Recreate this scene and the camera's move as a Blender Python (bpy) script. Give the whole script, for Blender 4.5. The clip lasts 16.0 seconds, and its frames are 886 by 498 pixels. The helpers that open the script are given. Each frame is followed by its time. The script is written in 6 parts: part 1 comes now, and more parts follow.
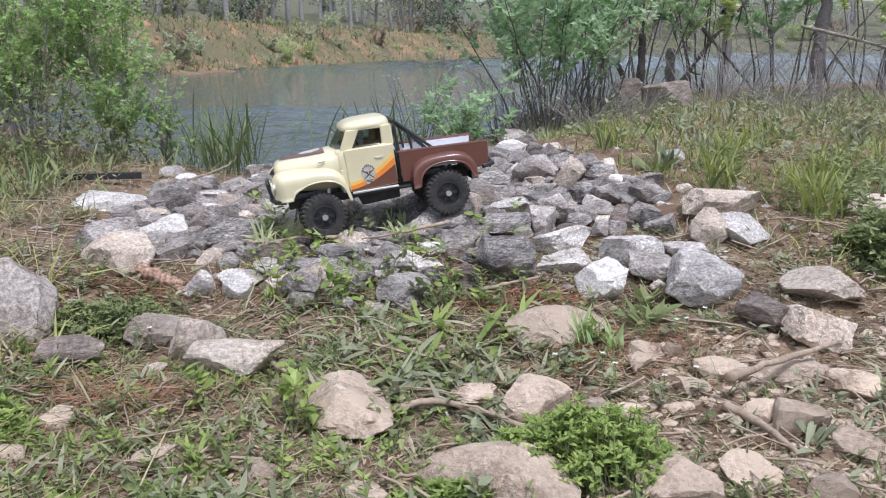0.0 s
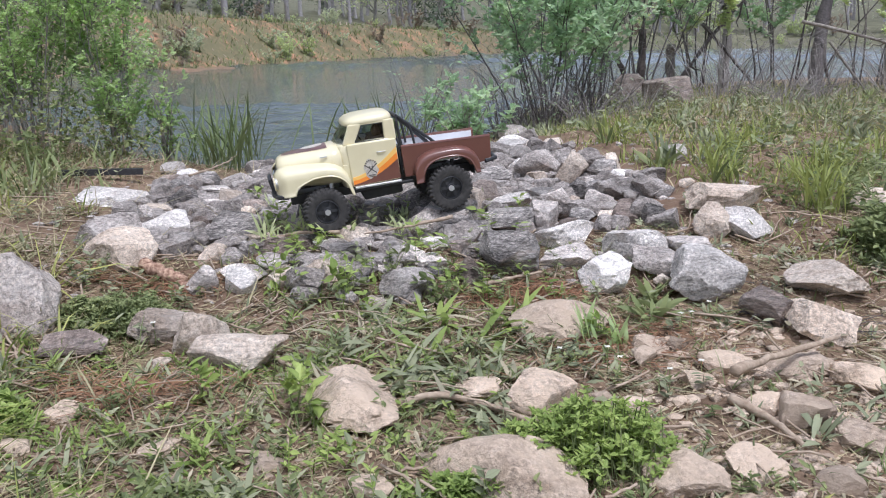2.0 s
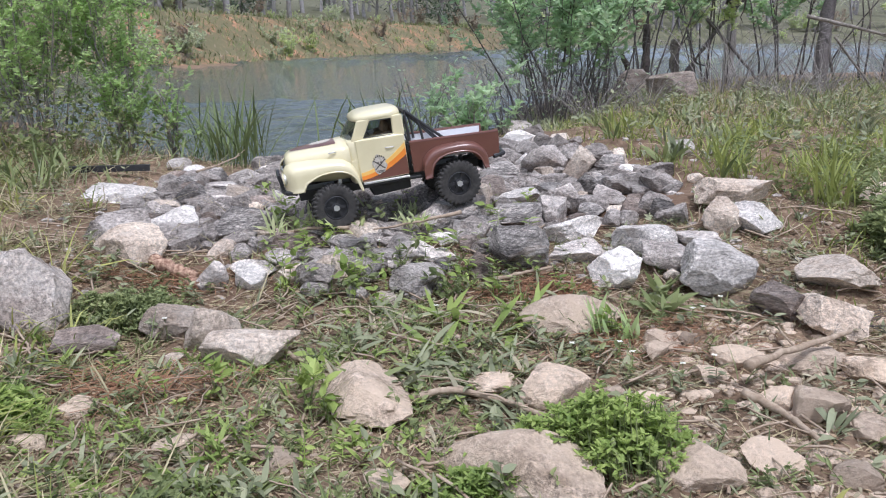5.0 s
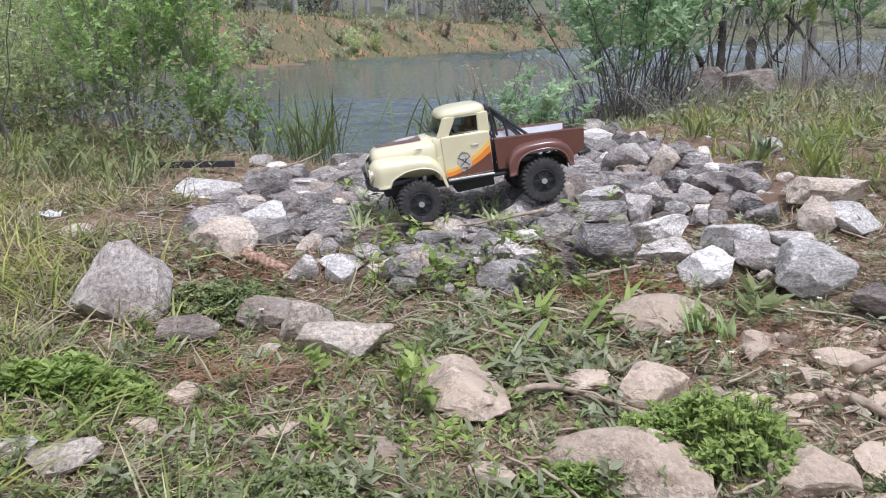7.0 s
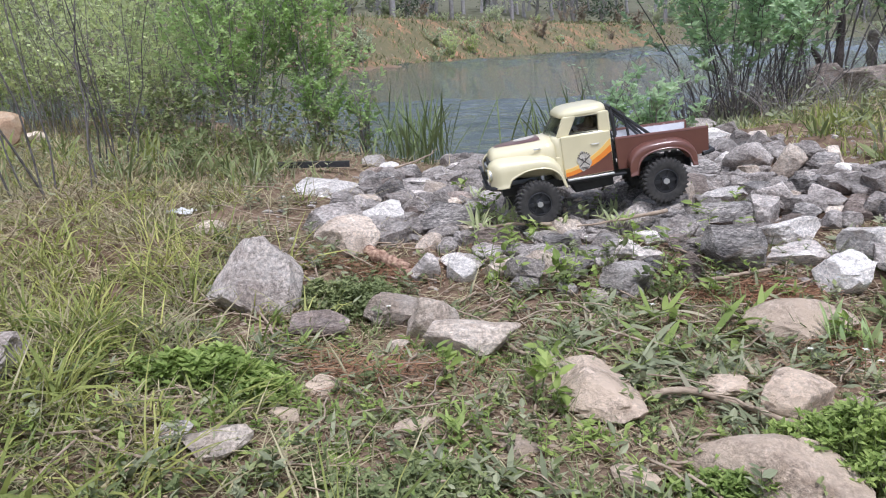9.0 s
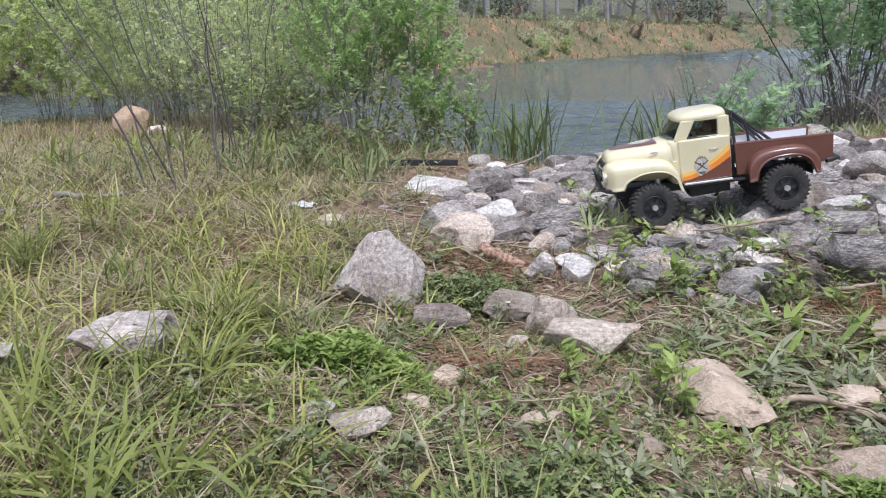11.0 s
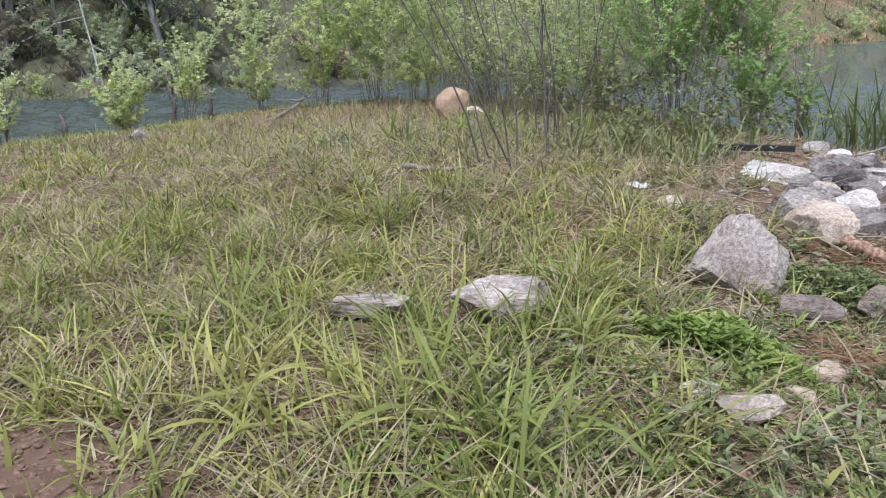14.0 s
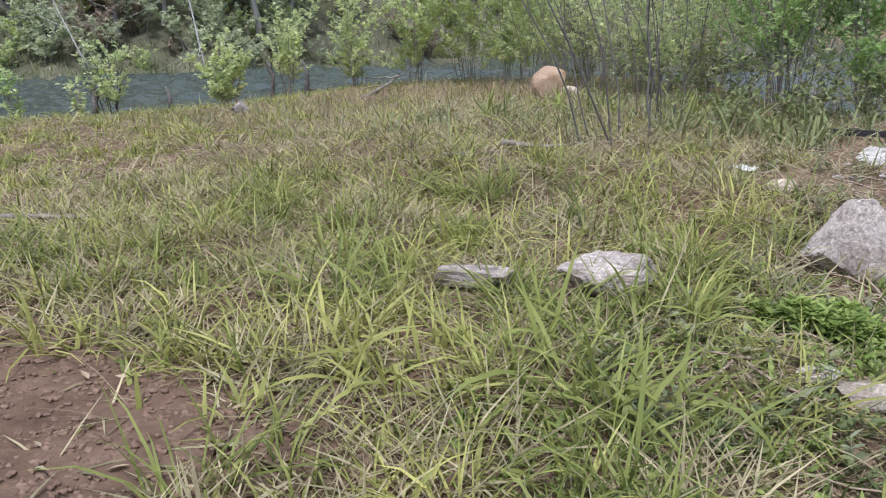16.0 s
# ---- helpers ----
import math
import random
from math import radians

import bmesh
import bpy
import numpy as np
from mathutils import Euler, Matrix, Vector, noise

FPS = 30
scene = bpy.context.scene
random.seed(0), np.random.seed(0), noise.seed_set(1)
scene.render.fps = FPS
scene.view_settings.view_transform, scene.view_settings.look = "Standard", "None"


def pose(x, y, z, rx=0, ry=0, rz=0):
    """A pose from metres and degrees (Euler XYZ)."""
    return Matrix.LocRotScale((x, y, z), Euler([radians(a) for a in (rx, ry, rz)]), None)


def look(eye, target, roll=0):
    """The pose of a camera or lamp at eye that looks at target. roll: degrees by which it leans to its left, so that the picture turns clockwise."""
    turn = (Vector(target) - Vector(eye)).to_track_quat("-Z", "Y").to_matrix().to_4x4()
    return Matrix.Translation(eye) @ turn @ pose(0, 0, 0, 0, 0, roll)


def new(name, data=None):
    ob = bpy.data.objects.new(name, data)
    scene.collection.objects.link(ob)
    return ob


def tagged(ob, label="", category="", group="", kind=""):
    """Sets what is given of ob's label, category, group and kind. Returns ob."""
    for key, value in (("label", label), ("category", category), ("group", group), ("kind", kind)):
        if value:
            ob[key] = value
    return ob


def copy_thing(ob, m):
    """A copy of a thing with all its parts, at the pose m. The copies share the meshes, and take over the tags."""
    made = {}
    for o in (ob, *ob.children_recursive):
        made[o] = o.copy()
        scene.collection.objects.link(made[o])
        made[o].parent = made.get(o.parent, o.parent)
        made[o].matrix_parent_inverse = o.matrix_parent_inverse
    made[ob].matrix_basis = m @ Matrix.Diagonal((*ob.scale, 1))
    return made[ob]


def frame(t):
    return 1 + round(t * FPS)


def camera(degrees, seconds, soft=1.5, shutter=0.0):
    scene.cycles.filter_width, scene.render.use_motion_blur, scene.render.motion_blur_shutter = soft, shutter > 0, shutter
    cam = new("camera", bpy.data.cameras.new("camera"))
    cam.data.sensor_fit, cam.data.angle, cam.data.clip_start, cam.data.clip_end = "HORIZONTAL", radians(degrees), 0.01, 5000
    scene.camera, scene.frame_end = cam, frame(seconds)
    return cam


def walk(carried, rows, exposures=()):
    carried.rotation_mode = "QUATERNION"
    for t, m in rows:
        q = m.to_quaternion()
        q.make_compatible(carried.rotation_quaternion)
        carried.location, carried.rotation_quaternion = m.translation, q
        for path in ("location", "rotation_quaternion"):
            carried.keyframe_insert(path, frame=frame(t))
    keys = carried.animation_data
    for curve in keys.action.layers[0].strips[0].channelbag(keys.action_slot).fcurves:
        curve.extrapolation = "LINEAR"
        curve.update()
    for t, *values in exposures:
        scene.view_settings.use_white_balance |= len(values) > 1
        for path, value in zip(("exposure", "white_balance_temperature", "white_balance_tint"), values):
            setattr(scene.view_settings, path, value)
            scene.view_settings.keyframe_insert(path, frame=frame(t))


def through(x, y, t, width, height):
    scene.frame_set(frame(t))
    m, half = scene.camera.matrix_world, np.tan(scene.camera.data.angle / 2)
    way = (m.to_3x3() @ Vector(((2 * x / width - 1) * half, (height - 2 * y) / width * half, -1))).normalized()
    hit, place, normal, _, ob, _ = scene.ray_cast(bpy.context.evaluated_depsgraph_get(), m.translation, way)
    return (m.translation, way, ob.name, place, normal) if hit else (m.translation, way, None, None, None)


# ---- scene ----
cam = camera(58.2, 16.0, 1.1)
PATH = [
    (0, (-0.168, 0.087, 0.517), (0.042, 2.016, 0.031), -0.4),
    (0.5, (-0.171, 0.089, 0.515), (0.041, 2.017, 0.029), -0.4),
    (1, (-0.171, 0.089, 0.515), (0.042, 2.017, 0.029), -0.4),
    (1.5, (-0.172, 0.088, 0.514), (0.041, 2.016, 0.024), -0.4),
    (2, (-0.176, 0.089, 0.512), (0.035, 2.016, 0.018), -0.5),
    (2.5, (-0.177, 0.091, 0.512), (0.034, 2.016, 0.014), -0.6),
    (3, (-0.179, 0.091, 0.512), (0.03, 2.016, 0.013), -0.6),
    (5.5, (-0.204, 0.091, 0.51), (-0.002, 2.015, 0.006), -0.7),
    (6, (-0.22, 0.089, 0.511), (-0.061, 2.017, 0.006), -0.8),
    (6.5, (-0.234, 0.088, 0.508), (-0.139, 2.021, 0.006), -1.0),
    (7, (-0.25, 0.088, 0.507), (-0.196, 2.023, 0.004), -1.0),
    (7.5, (-0.263, 0.088, 0.506), (-0.253, 2.024, 0.003), -1.2),
    (8, (-0.278, 0.089, 0.506), (-0.338, 2.024, 0.004), -1.5),
    (8.5, (-0.287, 0.085, 0.506), (-0.411, 2.018, 0.006), -1.8),
    (8.7, (-0.298, 0.085, 0.506), (-0.445, 2.016, 0.008), -1.9),
    (10.8, (-0.372, 0.035, 0.508), (-0.722, 1.945, 0.029), -1.5),
    (11, (-0.379, 0.032, 0.514), (-0.764, 1.933, 0.025), -1.5),
    (11.5, (-0.404, 0.027, 0.511), (-0.863, 1.911, 0.022), -1.7),
    (12, (-0.428, 0.018, 0.511), (-0.978, 1.878, 0.025), -1.8),
    (12.5, (-0.463, 0.007, 0.507), (-1.084, 1.845, 0.018), -1.3),
    (13, (-0.489, -0.004, 0.506), (-1.208, 1.797, 0.014), -1.6),
    (13.5, (-0.519, -0.021, 0.504), (-1.391, 1.71, 0.011), -2.1),
    (13.6, (-0.524, -0.027, 0.501), (-1.426, 1.688, 0.008), -2.0),
    (14, (-0.539, -0.038, 0.501), (-1.538, 1.621, 0.002), -2.4),
    (14.5, (-0.565, -0.055, 0.496), (-1.671, 1.53, -0.017), -2.8),
    (15, (-0.582, -0.069, 0.492), (-1.747, 1.47, -0.032), -2.9),
    (15.5, (-0.582, -0.072, 0.488), (-1.748, 1.464, -0.041), -2.3),
    (16, (-0.572, -0.068, 0.485), (-1.735, 1.468, -0.05), -1.7),
]
walk(cam, [(t, look(eye, target, roll)) for t, eye, target, roll in PATH], [(0, 0.05, 5750, 15), (16, 0.05, 5750, 15)])

# ---- light ----
world = bpy.data.worlds.new("sky")
scene.world = world
world.use_nodes = True
wn = world.node_tree.nodes
sky = wn.new("ShaderNodeTexSky")
sky.sky_type, sky.sun_disc = "NISHITA", False
sky.sun_elevation, sky.sun_rotation = radians(66), radians(212)
sky.air_density, sky.dust_density, sky.ozone_density = 1.0, 2.5, 1.6
haze = wn.new("ShaderNodeHueSaturation")
haze.inputs["Saturation"].default_value, haze.inputs["Value"].default_value = 0.42, 1.1
world.node_tree.links.new(sky.outputs[0], haze.inputs["Color"])
world.node_tree.links.new(haze.outputs[0], wn["Background"].inputs[0])
wn["Background"].inputs[1].default_value = 0.15
sun = new("sun", bpy.data.lights.new("sun", "SUN"))
sun.data.energy, sun.data.angle, sun.data.color = 2.95, radians(9), (1.0, 0.97, 0.93)
sun.matrix_world = look((5, -8, 21), (0, 0, 0))


# ---- lie of the land ----
WATER = -0.08
LAKE = [(-34, -12), (-13, -0.5), (-8.5, 0.9), (-6.5, 2.4), (-5.75, 3.05), (-5.8, 3.8), (-6.1, 4.6), (-6.0, 5.4), (-5.5, 6.4), (-4.2, 6.9), (-2.8, 6.9), (-1.8, 5.2), (-1.3, 4.4),
        (-0.4, 4.2), (0.2, 4.5), (0.7, 5.5), (1.5, 7.6), (2.6, 9.0), (5.4, 10.8), (8, 10.0), (14, 9.0), (34, 12), (90, 30),
        (110, 108), (47, 103), (18, 74), (5.4, 51), (-0.6, 37), (-5.4, 24.3), (-9.2, 14), (-11.0, 8), (-12.4, 6.1), (-19, 1), (-36, -9)]


def ease(v):
    v = np.clip(v, 0, 1)
    return v * v * (3 - 2 * v)


def shore(x, y):
    """Signed distance to the lake's edge: positive on land."""
    best, inside = np.full(np.shape(x), 1e9), np.zeros(np.shape(x), bool)
    for (ax, ay), (bx, by) in zip(LAKE, LAKE[1:] + LAKE[:1]):
        dx, dy = bx - ax, by - ay
        u = np.clip(((x - ax) * dx + (y - ay) * dy) / (dx * dx + dy * dy), 0, 1)
        best = np.minimum(best, np.hypot(x - ax - u * dx, y - ay - u * dy))
        cross = ((ay > y) != (by > y)) & (x < (bx - ax) * (y - ay) / ((by - ay) or 1e-9) + ax)
        inside ^= cross
    return np.where(inside, -best, best)


def waves(x, y, size, seed):
    """Smooth uneven relief, about -1 to 1."""
    r, out = np.random.RandomState(seed), 0.0
    for k in range(7):
        a, p = r.uniform(0, 6.283), r.uniform(0, 6.283)
        f = 6.283 / size * r.uniform(0.6, 1.7)
        out = out + np.sin(f * (x * np.cos(a) + y * np.sin(a)) + p + 1.3 * np.sin(0.7 * f * (y * np.cos(a) - x * np.sin(a)) + 2 * p))
    return out / 4.2


def far_side(x, y):
    """True on the land beyond the lake."""
    return y > np.interp(x, [-36, -16, -10.5, -7, -3, 2, 10, 60], [-10.6, 0.3, 4.5, 8, 13, 20, 25, 50])


def ground(x, y):
    x, y = np.asarray(x, float), np.asarray(y, float)
    d = shore(x, y)
    near = -0.02 + 0.065 * ease((-x - 0.5) / 0.6) + 0.03 * ease((-x - 1.1) / 0.6) * ease((y - 1.3) / 1.2) - 0.075 * ease((-x - 2.0) / 2.2)
    near += 0.08 * ease((x - 0.2) / 0.6) * ease((y - 1.2) / 0.6) + 0.045 * ease((y - 1.45) / 0.5)
    near += 0.05 * ease(1.6 - np.hypot((x - 0.35) / 0.8, (y - 2.95) / 0.75))
    near += 0.012 * waves(x, y, 0.45, 3) + 0.005 * waves(x, y, 0.13, 4)
    near = WATER + (near - WATER) * ease(d / 1.3 + 0.08)
    away = np.maximum(d, 0)
    far = WATER + 1.75 * ease(away / 3.2) + 0.085 * np.minimum(away, 160) * ease((away - 4) / 14) + 0.05 * waves(x, y, 4.5, 5) * ease(away / 1.0) + 0.05 * waves(x, y, 0.9, 6) * ease(away)
    land = np.where(far_side(x, y), far, near)
    return np.where(d > 0, land, WATER - 0.9 * ease(-d / 4.0) - 0.02)


# ---- mesh helpers ----
def fast_mesh(name, verts, faces, smooth=False):
    """A mesh from arrays of vertices and of faces that all have the same number of corners."""
    me, faces = bpy.data.meshes.new(name), np.asarray(faces, np.int32)
    verts = np.asarray(verts, np.float32).reshape(-1, 3)
    me.vertices.add(len(verts))
    me.vertices.foreach_set("co", verts.ravel())
    me.loops.add(faces.size)
    me.loops.foreach_set("vertex_index", faces.ravel())
    me.polygons.add(len(faces))
    me.polygons.foreach_set("loop_start", np.arange(0, faces.size, faces.shape[1], dtype=np.int32))
    me.polygons.foreach_set("use_smooth", np.full(len(faces), smooth))
    me.update(calc_edges=True)
    return me


def join(*pieces):
    """Several (verts, faces) as one."""
    vs, fs, n = [], [], 0
    for v, f in pieces:
        v = np.asarray(v).reshape(-1, 3)
        vs.append(v), fs.append(np.asarray(f) + n)
        n += len(v)
    return np.concatenate(vs), np.concatenate(fs)


def obj(name, me, material=None, parent=None, label=""):
    ob = new(name, me)
    if material:
        me.materials.append(material)
    if parent:
        ob.parent = parent
    return tagged(ob, label)


def part(name, bm, material, parent, label="", smooth=False):
    """A bmesh as one mesh object under a thing or a part."""
    me = bpy.data.meshes.new(name)
    bm.to_mesh(me)
    bm.free()
    if smooth:
        me.shade_smooth()
    return obj(name, me, material, parent, label)


def strips(root, az, length, width, lean, curl, profile=(1, 0.95, 0.65, 0.06), side_tilt=0.0):
    """Curved tapering blades or long leaves, one per row of root."""
    n, k = len(root), len(profile)
    az, length, width, lean, curl = [np.broadcast_to(np.asarray(a, float), (n,)) for a in (az, length, width, lean, curl)]
    p = np.zeros((n, k, 3))
    p[:, 0] = root
    for i in range(1, k):
        phi = lean + curl * (i - 0.5) / (k - 1)
        step = np.stack([np.sin(phi) * np.cos(az), np.sin(phi) * np.sin(az), np.cos(phi)], -1)
        p[:, i] = p[:, i - 1] + step * (length / (k - 1))[:, None]
    tw = np.random.uniform(-0.7, 0.7, n) + side_tilt
    side = np.stack([-np.sin(az) * np.cos(tw), np.cos(az) * np.cos(tw), np.sin(tw)], -1)
    off = side[:, None, :] * (width[:, None] * np.asarray(profile)[None, :])[..., None] * 0.5
    v = np.stack([p - off, p + off], 2).reshape(-1, 3)
    base = (np.arange(n) * 2 * k)[:, None, None]
    rung = np.arange(k - 1)[None, :, None] * 2
    f = (base + rung + np.array([0, 1, 3, 2])[None, None, :]).reshape(-1, 4)
    return v, f


def leaves(point, way, up, length, width, fold=0.12):
    """Folded leaves of two faces each."""
    n = len(point)
    way = way / np.linalg.norm(way, axis=1, keepdims=True)
    side = np.cross(way, up)
    side /= np.linalg.norm(side, axis=1, keepdims=True) + 1e-9
    nor = np.cross(side, way)
    L, W = [np.broadcast_to(np.asarray(a, float), (n,))[:, None] for a in (length, width)]
    at = lambda a, b, c: point + way * L * a + side * W * b + nor * W * c
    v = np.stack([at(0, 0, 0), at(0.32, 0.5, fold), at(0.68, 0.4, fold * 0.6), at(1, 0, -fold), at(0.68, -0.4, fold * 0.6), at(0.32, -0.5, fold)], 1).reshape(-1, 3)
    f = ((np.arange(n) * 6)[:, None, None] + np.array([[0, 1, 2, 3], [0, 3, 4, 5]])[None]).reshape(-1, 4)
    return v, f


def tubes(paths, radii, sides=5):
    """Round stems along paths (n, points, 3) with radii (n, points)."""
    paths, radii = np.asarray(paths, float), np.asarray(radii, float)
    n, k = paths.shape[:2]
    tan = np.gradient(paths, axis=1)
    tan /= np.linalg.norm(tan, axis=2, keepdims=True) + 1e-9
    ref = np.where(np.abs(tan[..., 2:]) > 0.8, np.array([1.0, 0.2, 0]), np.array([0.1, 0.2, 1.0]))
    a = np.cross(tan, ref)
    a /= np.linalg.norm(a, axis=2, keepdims=True) + 1e-9
    b = np.cross(tan, a)
    ang = np.arange(sides) * 2 * np.pi / sides
    v = paths[:, :, None] + radii[:, :, None, None] * (a[:, :, None] * np.cos(ang)[:, None] + b[:, :, None] * np.sin(ang)[:, None])
    i = np.arange(sides)
    quad = np.stack([i, (i + 1) % sides, (i + 1) % sides + sides, i + sides], -1)
    f = ((np.arange(n) * k * sides)[:, None, None, None] + (np.arange(k - 1) * sides)[None, :, None, None] + quad[None, None]).reshape(-1, 4)
    return v.reshape(-1, 3), f


# ---- materials ----
def nodes_of(name):
    m = bpy.data.materials.new(name)
    m.use_nodes = True
    nt = m.node_tree
    return m, nt, nt.nodes["Principled BSDF"]


def node(nt, kind, **inputs):
    n = nt.nodes.new(kind)
    for key, value in inputs.items():
        n.inputs[key.replace("_", " ")].default_value = value
    return n


def ramp(nt, source, stops):
    r = nt.nodes.new("ShaderNodeValToRGB")
    while len(r.color_ramp.elements) < len(stops):
        r.color_ramp.elements.new(0.5)
    for e, (at, col) in zip(r.color_ramp.elements, stops):
        e.position, e.color = at, (*col, 1)
    nt.links.new(source, r.inputs[0])
    return r.outputs[0]


def mixed(nt, fac, a, b, blend="MIX"):
    m = nt.nodes.new("ShaderNodeMix")
    m.data_type, m.blend_type = "RGBA", blend
    for value, socket in ((fac, m.inputs[0]), (a, m.inputs[6]), (b, m.inputs[7])):
        if isinstance(value, (int, float)):
            socket.default_value = value
        elif isinstance(value, tuple):
            socket.default_value = (*value, 1)
        else:
            nt.links.new(value, socket)
    return m.outputs[2]


def coords(nt, scale=1.0, stretch=(1, 1, 1), jitter=True, turn=False):
    """Object coordinates, shifted from object to object."""
    tc, mp = nt.nodes.new("ShaderNodeTexCoord"), nt.nodes.new("ShaderNodeMapping")
    mp.inputs["Scale"].default_value = [scale * s for s in stretch]
    nt.links.new(tc.outputs["Object"], mp.inputs["Vector"])
    if jitter:
        oi, mul = nt.nodes.new("ShaderNodeObjectInfo"), nt.nodes.new("ShaderNodeMath")
        mul.operation = "MULTIPLY"
        mul.inputs[1].default_value = 37.0
        nt.links.new(oi.outputs["Random"], mul.inputs[0])
        nt.links.new(mul.outputs[0], mp.inputs["Location"])
        if turn:
            cb, amp = nt.nodes.new("ShaderNodeCombineXYZ"), node(nt, "ShaderNodeMath")
            amp.operation = "MULTIPLY"
            amp.inputs[1].default_value = 5.0
            nt.links.new(oi.outputs["Random"], amp.inputs[0])
            for axis in range(3):
                nt.links.new((amp, mul, amp)[axis].outputs[0], cb.inputs[axis])
            nt.links.new(cb.outputs[0], mp.inputs["Rotation"])
    return mp.outputs[0]


def noise_at(nt, vec, scale, detail=6, rough=0.6, warp=0.0):
    n = node(nt, "ShaderNodeTexNoise", Scale=scale, Detail=detail, Roughness=rough, Distortion=warp)
    nt.links.new(vec, n.inputs["Vector"])
    return n.outputs[0]


def bumped(nt, bsdf, height, strength, distance):
    b = node(nt, "ShaderNodeBump", Strength=strength, Distance=distance)
    nt.links.new(height, b.inputs["Height"])
    nt.links.new(b.outputs[0], bsdf.inputs["Normal"])


def vary(nt, colour, amount, island=False):
    """Lighter or darker from object to object, or from piece to piece."""
    src = nt.nodes.new("ShaderNodeNewGeometry").outputs["Random Per Island"] if island else nt.nodes.new("ShaderNodeObjectInfo").outputs["Random"]
    r = ramp(nt, src, [(0, (1 - amount,) * 3), (1, (1 + amount,) * 3)])
    return mixed(nt, 1.0, colour, r, "MULTIPLY")


def stone(name, dark, mid, light, band=(1, 1, 1), speck=0.5, dust=None, lichen=0.35, veins=0.0):
    """Broken stone: blotches, mineral grain, streaks along the bedding, pale worn faces and rust stains."""
    m, nt, bsdf = nodes_of(name)
    vec = coords(nt, 1.0, band, True, True)
    big, fine = noise_at(nt, vec, 9, 4, 0.6, 0.5), noise_at(nt, vec, 130, 5, 0.75)
    col = ramp(nt, mixed(nt, 0.4, big, noise_at(nt, vec, 48, 6, 0.7, 0.8)), [(0.37, dark), (0.5, mid), (0.63, light)])
    grain = ramp(nt, fine, [(0.36, (0.28, 0.275, 0.27)), (0.49, (1, 1, 1)), (0.6, (1.75, 1.73, 1.7))])
    col = mixed(nt, speck, col, grain, "MULTIPLY")
    vo = node(nt, "ShaderNodeTexVoronoi", Scale=210.0)
    nt.links.new(vec, vo.inputs["Vector"])
    col = mixed(nt, speck * 0.7, col, ramp(nt, vo.outputs["Distance"], [(0.16, (0.22, 0.22, 0.22)), (0.34, (1, 1, 1))]), "MULTIPLY")
    lines = noise_at(nt, coords(nt, 1.0, (5, 7, 34), True, True), 5, 6, 0.75, 1.8)
    col = mixed(nt, veins, col, ramp(nt, lines, [(0.36, (0.3, 0.29, 0.29)), (0.5, (0.9, 0.9, 0.9)), (0.57, (1.9, 1.88, 1.84)), (0.66, (2.6, 2.55, 2.5))]), "MULTIPLY")
    # pale worn crust in patches, rust stains and soil dust
    crust = ramp(nt, mixed(nt, 0.5, noise_at(nt, vec, 30, 7, 0.75, 0.6), noise_at(nt, vec, 6, 3)), [(0.5, (0, 0, 0)), (0.62, (1, 1, 1))])
    col = mixed(nt, mixed(nt, lichen, (0, 0, 0), crust), col, (0.7, 0.665, 0.62))
    rust = ramp(nt, noise_at(nt, vec, 13, 6, 0.7, 0.5), [(0.58, (0, 0, 0)), (0.72, (1, 1, 1))])
    col = mixed(nt, mixed(nt, 0.4, (0, 0, 0), rust), col, (0.34, 0.235, 0.165))
    if dust:
        patch = ramp(nt, noise_at(nt, vec, 9, 7, 0.7), [(0.42, (0, 0, 0)), (0.6, (1, 1, 1))])
        col = mixed(nt, patch, col, dust)
    nt.links.new(vary(nt, col, 0.36), bsdf.inputs["Base Color"])
    bsdf.inputs["Roughness"].default_value = 0.9
    bsdf.inputs["Specular IOR Level"].default_value = 0.25
    hgt = mixed(nt, 0.3, mixed(nt, 0.3 + 0.4 * veins, noise_at(nt, vec, 34, 8, 0.7), lines), fine)
    bumped(nt, bsdf, hgt, 0.9, 0.014)
    return m


def leafy(name, a, b, through=0.35, rough=0.55, island=True):
    """Thin leaves: colour from leaf to leaf, with light coming through."""
    m, nt, bsdf = nodes_of(name)
    geo = nt.nodes.new("ShaderNodeNewGeometry")
    mid = tuple((p + q) / 2 for p, q in zip(a, b))
    col = ramp(nt, geo.outputs["Random Per Island"], [(0, a), (0.5, mid), (1, b)])
    patch = ramp(nt, noise_at(nt, coords(nt, 1.0), 6, 4), [(0.35, (0.75, 0.78, 0.7)), (0.65, (1.2, 1.15, 1.05))])
    col = mixed(nt, 1.0, col, patch, "MULTIPLY")
    nt.links.new(col, bsdf.inputs["Base Color"])
    bsdf.inputs["Roughness"].default_value = rough
    bsdf.inputs["Specular IOR Level"].default_value = 0.3
    tr, mix = nt.nodes.new("ShaderNodeBsdfTranslucent"), node(nt, "ShaderNodeMixShader", Fac=through)
    nt.links.new(col, tr.inputs[0])
    nt.links.new(bsdf.outputs[0], mix.inputs[1])
    nt.links.new(tr.outputs[0], mix.inputs[2])
    nt.links.new(mix.outputs[0], nt.nodes["Material Output"].inputs[0])
    return m


